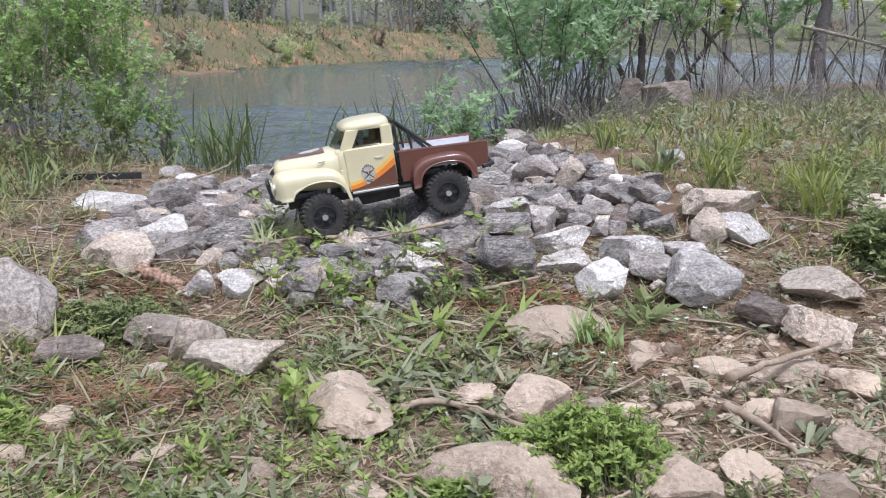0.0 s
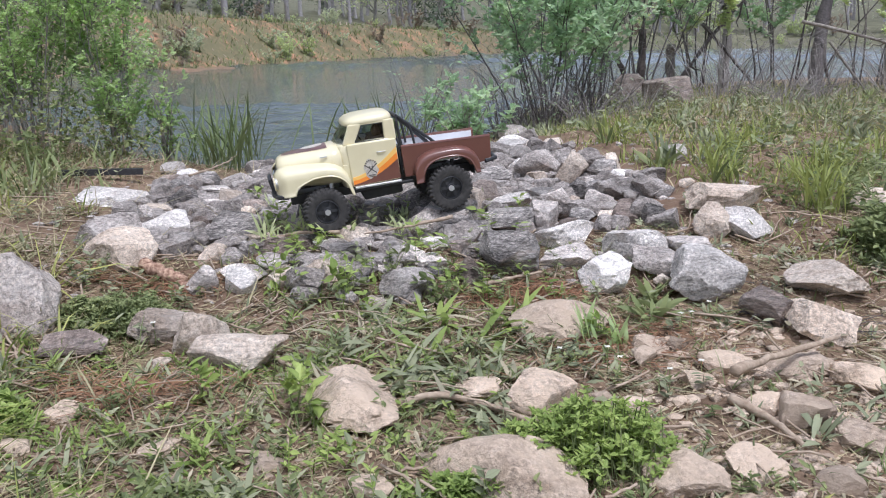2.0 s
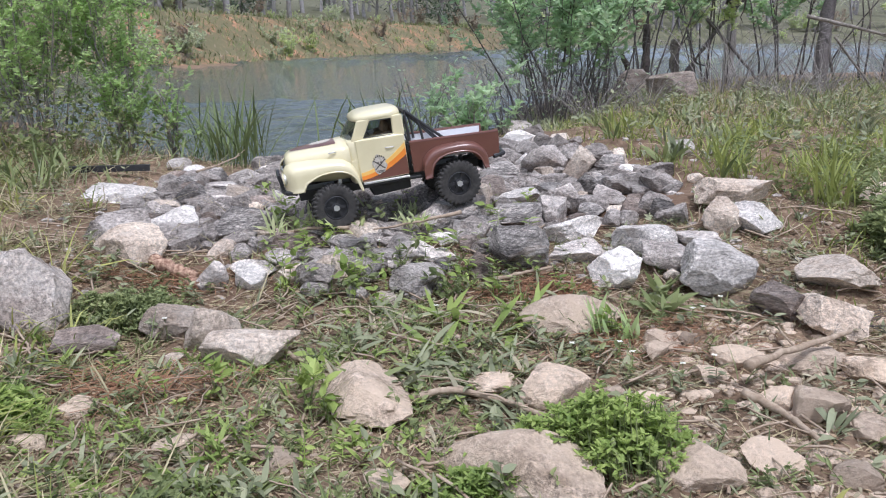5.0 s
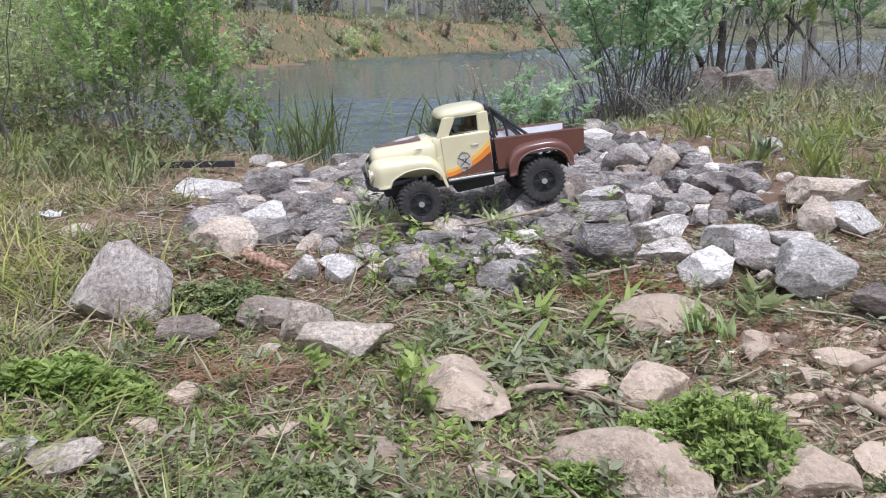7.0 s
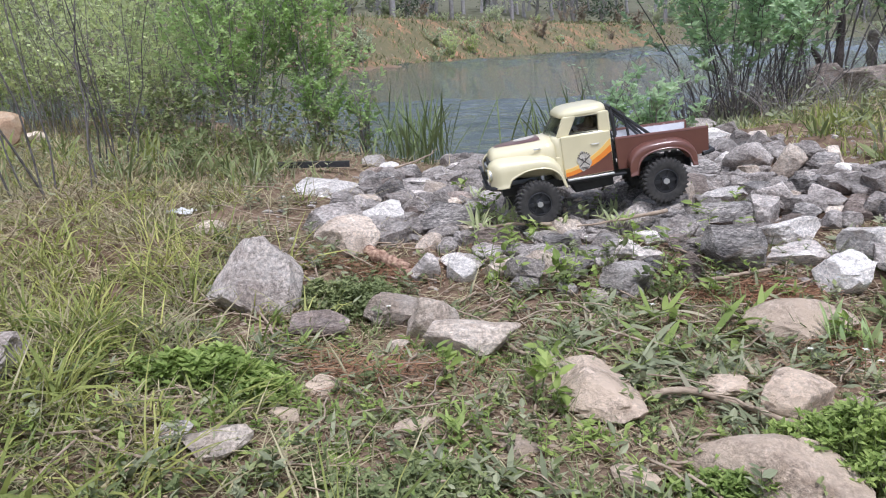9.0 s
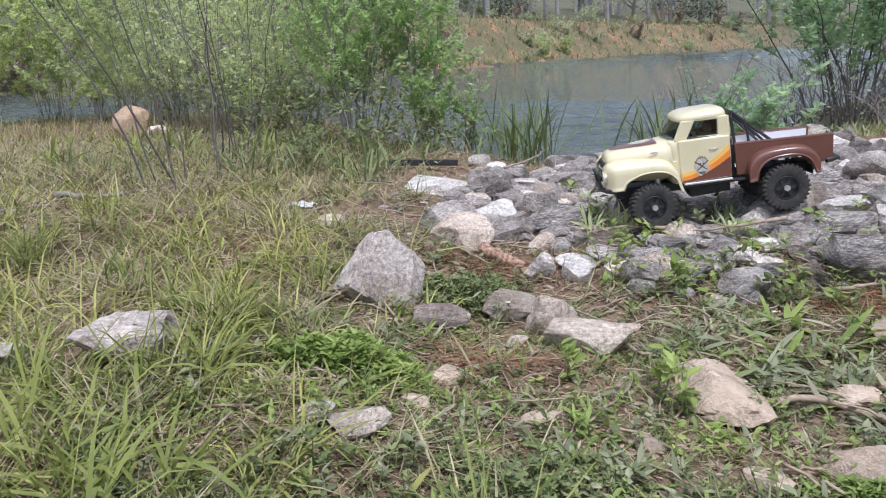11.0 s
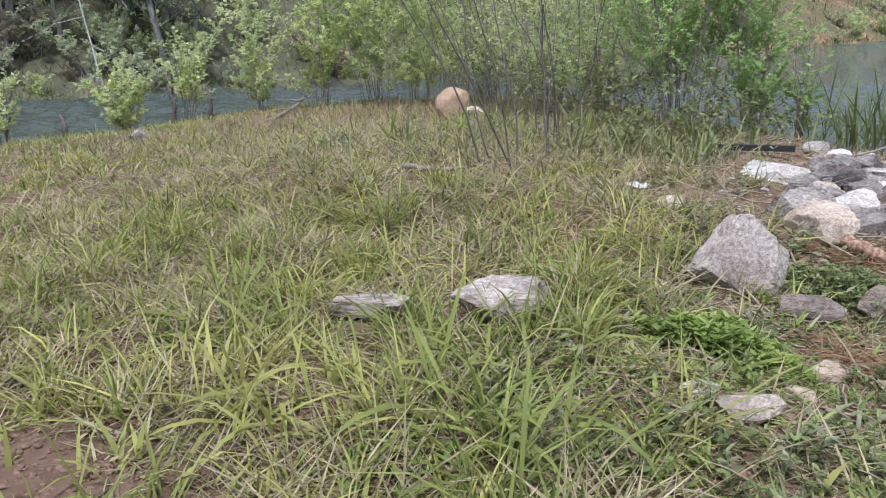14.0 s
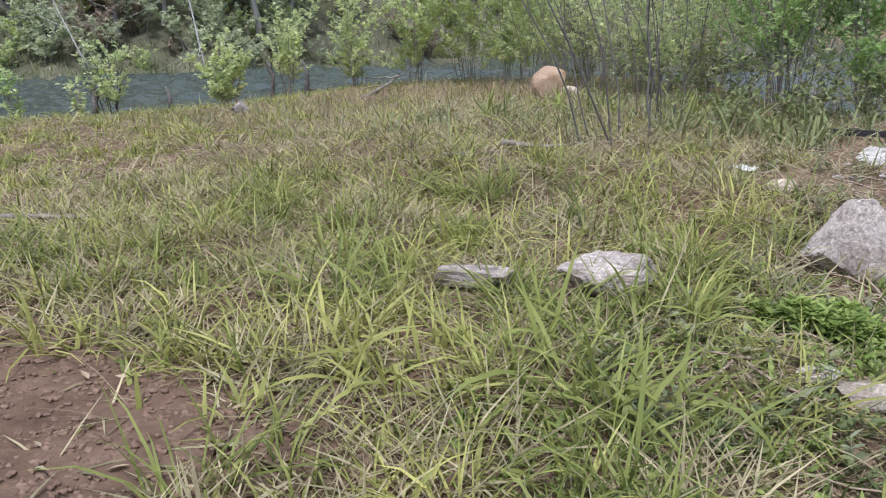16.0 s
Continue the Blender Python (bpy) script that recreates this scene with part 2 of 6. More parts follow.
def plain(name, a, b, rough=0.6, metal=0.0, scale=30, bump=0.0, coat=0.0, island=False):
    m, nt, bsdf = nodes_of(name)
    n = noise_at(nt, coords(nt, 1.0), scale, 6, 0.65)
    col = ramp(nt, n, [(0.35, a), (0.65, b)])
    if island:
        col = vary(nt, col, 0.35, True)
    nt.links.new(col, bsdf.inputs["Base Color"])
    bsdf.inputs["Roughness"].default_value, bsdf.inputs["Metallic"].default_value = rough, metal
    bsdf.inputs["Coat Weight"].default_value = coat
    bsdf.inputs["Coat Roughness"].default_value = 0.15
    if bump:
        bumped(nt, bsdf, n, bump, 0.004)
    return m


STONES = {
    "pale": stone("pale_granite", (0.4, 0.37, 0.335), (0.62, 0.575, 0.53), (0.8, 0.755, 0.705), (1, 1, 1.5), 0.55, None, 0.3, 0.15),
    "gray": stone("gray_granite", (0.2, 0.176, 0.157), (0.4, 0.355, 0.32), (0.64, 0.58, 0.53), (1, 1.2, 1.6), 0.65, None, 0.4, 0.2),
    "dark": stone("dark_gneiss", (0.09, 0.082, 0.077), (0.2, 0.184, 0.17), (0.42, 0.385, 0.355), (0.8, 1, 2.4), 0.75, None, 0.25, 0.55),
    "tan": stone("tan_granite", (0.36, 0.285, 0.22), (0.56, 0.465, 0.375), (0.74, 0.645, 0.54), (1, 1, 1.3), 0.5, None, 0.25, 0.0),
    "brown": stone("brown_schist", (0.12, 0.095, 0.08), (0.25, 0.2, 0.17), (0.4, 0.34, 0.3), (1, 1, 3), 0.5, None, 0.15, 0.3),
    "earth": stone("dusty_sandstone", (0.28, 0.212, 0.152), (0.47, 0.372, 0.283), (0.66, 0.55, 0.445), (1, 1, 1.2), 0.5, (0.56, 0.44, 0.33), 0.1, 0.0),
    "boulder": stone("weathered_boulder", (0.3, 0.25, 0.215), (0.48, 0.42, 0.37), (0.66, 0.6, 0.545), (1, 1, 1), 0.6, None, 0.35),
    "layered": stone("layered_pale_stone", (0.15, 0.125, 0.105), (0.31, 0.265, 0.23), (0.5, 0.445, 0.395), (1, 1, 2.2), 0.4, None, 0.3, 0.35),
    "orange": stone("rusty_sandstone", (0.5, 0.32, 0.2), (0.68, 0.46, 0.3), (0.8, 0.62, 0.45), (1, 1, 1), 0.15, None, 0.1, 0.05),
}
GREEN = leafy("meadow_green", (0.125, 0.165, 0.042), (0.43, 0.475, 0.155), 0.42)
YELLOW = leafy("meadow_yellow", (0.25, 0.27, 0.072), (0.58, 0.585, 0.22), 0.38)
STRAW = leafy("dry_straw", (0.21, 0.178, 0.105), (0.55, 0.49, 0.325), 0.2, 0.7)
WEED = leafy("weed_green", (0.135, 0.175, 0.075), (0.345, 0.39, 0.185), 0.35)
CLOVER = leafy("clover_green", (0.18, 0.265, 0.065), (0.42, 0.52, 0.175), 0.4)
SAGE = leafy("sage_leaf", (0.17, 0.195, 0.115), (0.39, 0.41, 0.28), 0.25)
REED = leafy("reed_green", (0.085, 0.125, 0.052), (0.24, 0.3, 0.14), 0.3)
SPRING = leafy("spring_leaf", (0.46, 0.62, 0.29), (0.7, 0.84, 0.48), 0.72)
PALELEAF = leafy("pale_spring_leaf", (0.56, 0.65, 0.36), (0.8, 0.86, 0.55), 0.7)
COOL = leafy("broad_leaf", (0.42, 0.58, 0.39), (0.64, 0.78, 0.56), 0.7)
# far foliage: pale gray-green because aerial haze is mixed into the colour
WOODS = leafy("haze_paled_leaf", (0.52, 0.58, 0.42), (0.72, 0.76, 0.6), 0.62)
PINE = leafy("pine_needles", (0.06, 0.095, 0.06), (0.13, 0.17, 0.11), 0.2)
RUSSET = leafy("russet_buds", (0.33, 0.265, 0.22), (0.5, 0.42, 0.36), 0.35)
WILT = leafy("wilted_leaf", (0.22, 0.2, 0.14), (0.5, 0.45, 0.35), 0.2, 0.75)
LITTER = leafy("leaf_litter", (0.2, 0.14, 0.095), (0.52, 0.41, 0.3), 0.15, 0.8)
BARK = plain("gray_bark", (0.2, 0.18, 0.165), (0.36, 0.33, 0.31), 0.9, 0, 60, 0.5)
DARKBARK = plain("dark_bark", (0.075, 0.065, 0.062), (0.17, 0.15, 0.14), 0.9, 0, 60, 0.5)
DEADWOOD = plain("dead_wood", (0.26, 0.19, 0.13), (0.44, 0.35, 0.26), 0.85, 0, 70, 0.5)
# bark of the far shore, with the distance haze painted into its pale gray
FARBARK = plain("haze_paled_bark", (0.25, 0.235, 0.235), (0.39, 0.37, 0.37), 0.9, 0, 8)
CLOD = plain("soil_clod", (0.11, 0.066, 0.043), (0.29, 0.19, 0.13), 0.95, 0, 90, 0.8)
BIRCH = plain("birch_bark", (0.33, 0.31, 0.28), (0.55, 0.53, 0.49), 0.8, 0, 12, 0.2)


def soil():
    """Dusty soil with litter; worn clay on the far bank, by the ground's own mask."""
    m, nt, bsdf = nodes_of("soil")
    vec = coords(nt, 1.0, (1, 1, 1), False)
    fine, mid, big = noise_at(nt, vec, 90, 8, 0.75), noise_at(nt, vec, 14, 7, 0.7), noise_at(nt, vec, 2.2, 5)
    col = ramp(nt, mid, [(0.3, (0.105, 0.071, 0.048)), (0.5, (0.225, 0.158, 0.109)), (0.7, (0.38, 0.287, 0.21))])
    col = mixed(nt, 0.55, col, ramp(nt, fine, [(0.35, (0.45, 0.43, 0.4)), (0.62, (1.35, 1.32, 1.3))]), "MULTIPLY")
    col = mixed(nt, 0.5, col, ramp(nt, big, [(0.35, (0.7, 0.7, 0.68)), (0.65, (1.2, 1.18, 1.15))]), "MULTIPLY")
    clay = ramp(nt, mixed(nt, 0.4, noise_at(nt, vec, 0.9, 9, 0.72), noise_at(nt, vec, 4.5, 7, 0.75)), [(0.3, (0.115, 0.12, 0.065)), (0.51, (0.185, 0.16, 0.09)), (0.58, (0.42, 0.225, 0.135)), (0.69, (0.58, 0.36, 0.24))])
    wood = ramp(nt, noise_at(nt, vec, 0.8, 8, 0.7), [(0.35, (0.085, 0.09, 0.055)), (0.65, (0.19, 0.18, 0.12))])
    # dark brown soil, which also paints the shade between the piled rocks
    dark_soil_shade = ramp(nt, mid, [(0.3, (0.095, 0.06, 0.04)), (0.6, (0.2, 0.132, 0.09)), (0.75, (0.3, 0.21, 0.15))])
    for mask, other in (("clay", clay), ("forest", wood), ("dark_soil_shade", dark_soil_shade)):
        at = nt.nodes.new("ShaderNodeAttribute")
        at.attribute_name = mask
        col = mixed(nt, at.outputs["Fac"], col, other)
    nt.links.new(col, bsdf.inputs["Base Color"])
    bsdf.inputs["Roughness"].default_value = 0.95
    bsdf.inputs["Specular IOR Level"].default_value = 0.15
    bumped(nt, bsdf, mixed(nt, 0.4, mid, fine), 0.8, 0.012)
    return m


def lake_water():
    m, nt, bsdf = nodes_of("lake_water")
    bsdf.inputs["Base Color"].default_value = (0.07, 0.088, 0.08, 1)
    bsdf.inputs["Roughness"].default_value = 0.03
    bsdf.inputs["IOR"].default_value = 1.33
    vec = coords(nt, 1.0, (1, 2.2, 1), False)
    n = mixed(nt, 0.4, noise_at(nt, vec, 2.2, 4, 0.6, 0.4), noise_at(nt, vec, 7.5, 3, 0.6, 0.3))
    bumped(nt, bsdf, n, 1.0, 0.035)
    return m


# ---- ground and water ----
def spread(lo, hi, near_lo, near_hi, fine, grow):
    """Grid lines: even within the near stretch, wider and wider beyond."""
    mid = list(np.arange(near_lo, near_hi + fine / 2, fine))
    for end, sign in ((lo, -1), (hi, 1)):
        step, at = fine, mid[0] if sign < 0 else mid[-1]
        while (at - end) * sign < 0:
            step *= grow
            at += sign * step
            mid = [at] + mid if sign < 0 else mid + [at]
    return np.array(mid)


def bare(x, y):
    """1 where the soil is bare: the trodden corner and the dusty front."""
    corner = ease((0.67 - np.hypot(x + 1.6, y + 0.12) + 0.08 * waves(x, y, 0.3, 11)) / 0.12)
    for a, b, c in ((-1.125, 1.07, 0.075), (-1.325, 0.99, 0.075), (-0.82, 1.44, 0.1), (-0.7, 0.94, 0.05)):
        corner = np.maximum(corner, ease((c - np.hypot(x - a, y - b)) / 0.05))
    return corner


def meadow(x, y):
    """How densely the meadow grows at a place."""
    left = ease((-x - 0.62 - 0.25 * (y - 1.2) + 0.1 * waves(x, y, 0.5, 12)) / 0.25)
    right = ease((x - 0.66 - 0.04 * (y - 1.5) + 0.1 * waves(x, y, 0.4, 13)) / 0.2)
    back = ease((x - 0.52 + 0.12 * waves(x, y, 0.4, 23)) / 0.15) * ease((y - 2.0) / 0.3)
    return np.maximum(np.maximum(left, right * ease((y - 1.1) / 0.4)), back) * (1 - bare(x, y))


def build_ground():
    gx, gy = spread(-420, 420, -2.6, 2.0, 0.024, 1.055), spread(-420, 420, 0.2, 3.6, 0.024, 1.05)
    X, Y = np.meshgrid(gx, gy)
    Z = ground(X, Y)
    d, far = shore(X, Y), far_side(X, Y)
    Z += np.where((d > 0.1) & ~far, 0.004 * waves(X, Y, 0.06, 9) * ease(1.3 - np.hypot(X, Y) / 6), 0)
    n, k = len(gx), len(gy)
    i = (np.arange(k - 1)[:, None] * n + np.arange(n - 1)[None, :]).ravel()
    me = fast_mesh("ground", np.stack([X, Y, Z], -1), np.stack([i, i + 1, i + n + 1, i + n], -1), True)
    clay = np.where(far, ease(d / 0.1) * ease((9 - d) / 3) * ease((X + 9.5) / 3) * ease((17 - X) / 9), 0.0)
    # darker soil: the trodden corner in full, the near meadow about half
    dark_soil_shade = np.where(far, 0.0, ease((0.78 - np.hypot(X + 1.6, Y + 0.12) + 0.08 * waves(X, Y, 0.3, 11)) / 0.2))
    dark_soil_shade = np.maximum(dark_soil_shade, np.where(far, 0.0, 0.55 * meadow(X, Y) * ease((4.2 - np.hypot(X + 1, Y - 2) + 0.5 * waves(X, Y, 1.5, 15)) / 2.5)))
    # shade in the gaps of the rock pile, painted as darker ground
    dark_soil_shade = np.maximum(dark_soil_shade, np.where(far, 0.0, ease((1.15 - np.hypot((X + 0.05) / 0.75, (Y - 2.3) / 0.75)) / 0.25)))
    wood = np.where(far, np.maximum(np.maximum(ease((d - 5) / 3), ease((-6.5 - X) / 3)), ease((X - 8) / 9)), ease((np.hypot(X, Y) - 25) / 20))
    for mask, values in (("clay", clay), ("forest", wood), ("dark_soil_shade", dark_soil_shade)):
        me.attributes.new(mask, "FLOAT", "POINT").data.foreach_set("value", values.astype(np.float32).ravel())
    tagged(obj("ground", me, soil()), "uneven dusty soil bank sloping to the lake", "ground", "", "structure")



build_ground()


def build_water():
    """A lake surface with real ripples, finer near the bank."""
    gx, gy = spread(-120, 160, -13, 5, 0.075, 1.035), spread(-60, 160, 2.0, 13, 0.04, 1.025)
    X, Y = np.meshgrid(gx, gy)
    lull = 0.75 + 0.4 * waves(X, Y, 9.0, 25) + 0.6 * ease((-4.5 - X) / 3) + 0.35 * ease((X - 2.5) / 3)
    grow = np.clip(Y / 9, 1, 3)
    Z = WATER + lull * (0.026 * waves(X / grow * 0.45, Y / grow, 0.8, 20) + 0.025 * waves(X / grow * 0.45, Y / grow, 0.36, 21) + 0.012 * waves(X / grow * 0.5, Y / grow, 0.17, 22)) * grow ** 0.7 * (1 + 0.3 * ease((Y - 6.5) / 6))
    n, k = len(gx), len(gy)
    i = (np.arange(k - 1)[:, None] * n + np.arange(n - 1)[None, :]).ravel()
    me = fast_mesh("water", np.stack([X, Y, Z], -1), np.stack([i, i + 1, i + n + 1, i + n], -1), True)
    tagged(obj("water", me, lake_water()), "rippled gray-green lake water", "water", "", "structure")


build_water()


def height(x, y):
    return float(ground(np.array([x]), np.array([y]))[0])


# ---- rocks ----
ROCK_LABEL = {
    "pale": "pale gray granite rock with white mineral grain", "gray": "angular gray granite rock of the bank",
    "dark": "dark banded gneiss rock with light streaks", "tan": "tan weathered granite rock half sunk in soil",
    "brown": "brown-gray schist rock wedged among stones", "earth": "dusty beige rock sunk in bare soil",
    "boulder": "pyramid-shaped gray boulder among weeds and grass", "orange": "round orange sandstone boulder near the shore", "layered": "flat layered pale stone lying in meadow grass"}


LAID = []


def rock(x, y, w, d, h, turn, kind, lift=0.0, seed=None):
    """An angular stone: a ball cut by planes, roughened, and sunk into the ground."""
    r = np.random.RandomState(int(abs(x * 1013 + y * 3571) * 10) % 100000 if seed is None else seed)
    bm = bmesh.new()
    bmesh.ops.create_icosphere(bm, subdivisions=4 if w > 0.075 and y < 2.7 else 3, radius=1.0)
    co = np.array([v.co for v in bm.verts])
    blunt = kind == "orange"
    soft = kind == "earth"
    # a rough block turned at random, with chipped corners
    turned = np.array(Euler(r.uniform(-0.5, 0.5, 3)).to_matrix())
    faces = [(turned @ (np.array(n) + r.normal(0, 0.34, 3)), r.uniform(0.45, 0.8)) for n in ((1, 0, 0), (-1, 0, 0), (0, 1, 0), (0, -1, 0), (0, 0, 1), (0, 0, -1))] if not blunt else []
    faces += [(r.normal(size=3) * (1, 1, 0.9), r.uniform(*((0.6, 0.86) if blunt else (0.66, 0.9) if soft else (0.55, 0.86)))) for k in range(r.randint(5, 10))]
    if kind == "boulder":
        # a broad flat front, two slopes to a narrow top, an undercut shoulder
        faces = [(np.array(n), lim) for n, lim in (((0.05, -0.95, 0.4), 0.34), ((-0.72, -0.1, 0.7), 0.5), ((0.8, 0, 0.62), 0.6), ((0.15, 0.1, 1), 0.68), ((0.7, -0.75, 0.05), 0.62), ((0.95, -0.2, -0.3), 0.8), ((-0.6, -0.4, -0.5), 0.72), ((0, 1, 0.35), 0.5), ((-0.5, 0.8, 0.3), 0.6))]
    for nrm, lim in faces:
        nrm = nrm / np.linalg.norm(nrm)
        co -= np.maximum(co @ nrm - lim, 0)[:, None] * nrm * (0.9 if soft else 0.985)
    co -= (co.max(axis=0) + co.min(axis=0)) / 2
    co /= np.abs(co).max(axis=0)
    shift = r.uniform(0, 50, 3)
    for v, c in zip(bm.verts, co):
        p = Vector(c * 1.4 + shift)
        k = 1 + 0.07 * noise.fractal(p, 0.8, 2.0, 4) - 0.09 * abs(noise.noise(p * 2.3)) + 0.02 * noise.noise(p * 6) + 0.012 * noise.noise(p * 15)
        v.co = (c[0] * k * w * 0.53, c[1] * k * d * 0.55, c[2] * k * h * 0.62)
    me = bpy.data.meshes.new("rock")
    bm.to_mesh(me)
    bm.free()
    me.shade_smooth()
    me.set_sharp_from_angle(angle=radians(20))
    ob = obj("boulder" if kind in ("boulder", "orange") else "rock", me, STONES[kind])
    ob.matrix_world = pose(x, y, height(x, y) + h * (0.24 if kind == "earth" else 0.34) + lift, r.uniform(-7, 7), r.uniform(-7, 7), turn + (0 if kind == "boulder" else r.uniform(-12, 12)))
    LAID.append((x, y, max(w, d)))
    return tagged(ob, ROCK_LABEL[kind], "rock", "rocks of the bank")


rock(-0.876, 2.53, 0.26, 0.2, 0.058, 16, "pale", -0.006)
rock(-0.778, 2.586, 0.066, 0.053, 0.045, 14, "dark")
rock(-0.761, 2.919, 0.080, 0.064, 0.048, 12, "pale")
rock(-0.847, 3.111, 0.096, 0.077, 0.042, 13, "gray")
rock(-0.674, 2.835, 0.096, 0.077, 0.058, 10, "dark")
rock(-0.581, 2.845, 0.115, 0.092, 0.048, 8, "gray")
rock(-0.697, 2.518, 0.100, 0.080, 0.076, 12, "dark")
rock(-0.617, 2.677, 0.135, 0.108, 0.046, 10, "gray")
rock(-0.586, 2.460, 0.113, 0.090, 0.043, 10, "gray")
rock(-0.756, 2.428, 0.087, 0.069, 0.029, 14, "tan")
rock(-0.764, 1.999, 0.154, 0.123, 0.093, 17, "gray")
rock(-0.677, 2.146, 0.127, 0.102, 0.080, 14, "pale")
rock(-0.706, 1.892, 0.156, 0.124, 0.084, 16, "tan")
rock(-0.487, 2.124, 0.156, 0.125, 0.084, 9, "dark")
rock(-0.600, 2.257, 0.066, 0.053, 0.052, 11, "brown")
rock(-0.419, 2.419, 0.049, 0.039, 0.052, 6, "pale")
rock(-0.372, 2.183, 0.052, 0.041, 0.033, 5, "tan")
rock(-0.445, 2.004, 0.037, 0.029, 0.040, 8, "dark")
rock(-0.356, 2.048, 0.143, 0.114, 0.049, 5, "brown")
rock(-0.519, 1.947, 0.069, 0.055, 0.042, 10, "tan")
rock(-0.476, 1.926, 0.059, 0.047, 0.035, 9, "gray")
rock(-0.427, 1.809, 0.098, 0.078, 0.037, 8, "gray")
rock(-0.366, 1.893, 0.089, 0.071, 0.039, 6, "gray")
rock(-0.506, 1.750, 0.064, 0.051, 0.061, 11, "gray")
rock(-0.426, 1.740, 0.069, 0.055, 0.058, 9, "pale")
rock(-0.332, 1.778, 0.048, 0.039, 0.039, 5, "pale")
rock(-0.335, 2.208, 0.086, 0.069, 0.030, 4, "dark")
rock(-0.285, 2.084, 0.093, 0.075, 0.040, 3, "dark")
rock(-0.462, 2.669, 0.067, 0.053, 0.034, 6, "gray")
rock(-0.417, 2.708, 0.073, 0.058, 0.043, 5, "tan")
rock(-0.320, 2.733, 0.104, 0.083, 0.040, 3, "tan")
rock(-0.105, 2.508, 0.143, 0.114, 0.085, -2, "gray")
rock(0.014, 2.576, 0.111, 0.089, 0.063, -4, "pale")
rock(0.084, 3.057, 0.153, 0.122, 0.066, -5, "dark")
rock(0.010, 2.293, 0.137, 0.110, 0.081, -5, "dark")
rock(0.110, 2.443, 0.114, 0.091, 0.092, -7, "dark")
rock(0.207, 3.164, 0.079, 0.063, 0.064, -7, "dark")
rock(0.260, 3.125, 0.063, 0.051, 0.060, -8, "pale")
rock(0.209, 2.856, 0.062, 0.049, 0.038, -8, "tan")
rock(0.342, 3.349, 0.095, 0.076, 0.049, -9, "dark")
rock(0.449, 3.257, 0.126, 0.101, 0.045, -11, "pale")
rock(0.341, 3.004, 0.126, 0.101, 0.045, -10, "gray")
rock(0.252, 2.579, 0.133, 0.107, 0.070, -10, "dark")
rock(0.230, 2.540, 0.086, 0.069, 0.035, -9, "brown")
rock(0.355, 2.658, 0.058, 0.046, 0.064, -12, "pale")
rock(0.141, 2.274, 0.084, 0.067, 0.060, -8, "tan")
rock(0.213, 2.380, 0.052, 0.041, 0.034, -10, "gray")
rock(0.272, 2.304, 0.147, 0.118, 0.050, -11, "pale")
rock(0.046, 2.196, 0.098, 0.079, 0.042, -6, "pale")
rock(0.082, 2.143, 0.075, 0.060, 0.038, -7, "gray")
rock(0.220, 2.118, 0.135, 0.108, 0.051, -11, "dark")
rock(0.164, 1.797, 0.130, 0.104, 0.093, -11, "dark")
rock(-0.067, 2.244, 0.115, 0.092, 0.039, -3, "dark")
rock(0.068, 1.769, 0.055, 0.044, 0.057, -8, "brown")
rock(-0.234, 2.007, 0.104, 0.052, 0.035, 2, "pale")
rock(-0.242, 1.900, 0.066, 0.053, 0.023, 2, "tan")
rock(-0.154, 1.993, 0.083, 0.066, 0.032, -1, "gray")
rock(-0.106, 1.848, 0.077, 0.062, 0.028, -2, "gray")
rock(-0.021, 1.858, 0.090, 0.072, 0.031, -5, "gray")
rock(0.013, 1.957, 0.075, 0.060, 0.025, -6, "pale")
rock(0.065, 1.908, 0.053, 0.042, 0.038, -8, "brown")
rock(-0.299, 2.323, 0.111, 0.089, 0.038, 3, "dark")
rock(-0.295, 2.454, 0.069, 0.055, 0.040, 3, "gray")
rock(-0.125, 2.042, 0.085, 0.068, 0.033, -2, "brown")
rock(-0.332, 2.018, 0.063, 0.050, 0.036, 5, "gray")
rock(-0.243, 1.795, 0.093, 0.074, 0.031, 2, "gray")
rock(0.768, 4.798, 0.184, 0.147, 0.079, -11, "gray")
rock(-0.552, 1.545, 0.112, 0.085, 0.062, 15, "tan", -0.006)
rock(-0.462, 1.485, 0.1, 0.08, 0.078, 50, "tan", -0.004, 7)
rock(-0.395, 1.42, 0.17, 0.115, 0.068, 5, "tan", -0.006, 12)
rock(-0.519, 1.414, 0.034, 0.027, 0.021, 14, "tan")
rock(-0.678, 1.457, 0.112, 0.070, 0.036, 20, "brown")
rock(-0.195, 1.225, 0.125, 0.25, 0.055, 4, "earth")
rock(-0.173, 0.950, 0.058, 0.046, 0.020, -0, "earth")
rock(-0.005, 0.945, 0.2, 0.14, 0.075, -12, "earth")
rock(0.095, 1.181, 0.112, 0.090, 0.066, -14, "earth")
rock(0.187, 1.197, 0.037, 0.029, 0.023, -18, "earth")
rock(0.229, 1.163, 0.044, 0.035, 0.022, -21, "earth")
rock(0.006, 1.237, 0.071, 0.057, 0.024, -9, "earth")
rock(0.203, 1.497, 0.189, 0.151, 0.064, -15, "earth")
rock(0.374, 1.351, 0.036, 0.029, 0.022, -24, "earth")
rock(0.428, 1.271, 0.089, 0.071, 0.041, -27, "earth")
rock(0.554, 1.274, 0.125, 0.100, 0.042, -32, "earth")
rock(0.419, 1.120, 0.054, 0.043, 0.033, -30, "earth")
rock(0.455, 1.073, 0.074, 0.059, 0.046, -33, "earth")
rock(0.218, 0.941, 0.104, 0.084, 0.042, -25, "earth")
rock(0.321, 0.957, 0.076, 0.061, 0.038, -30, "earth")
rock(0.618, 1.204, 0.089, 0.071, 0.030, -36, "earth")
rock(0.490, 0.999, 0.077, 0.062, 0.029, -36, "earth")
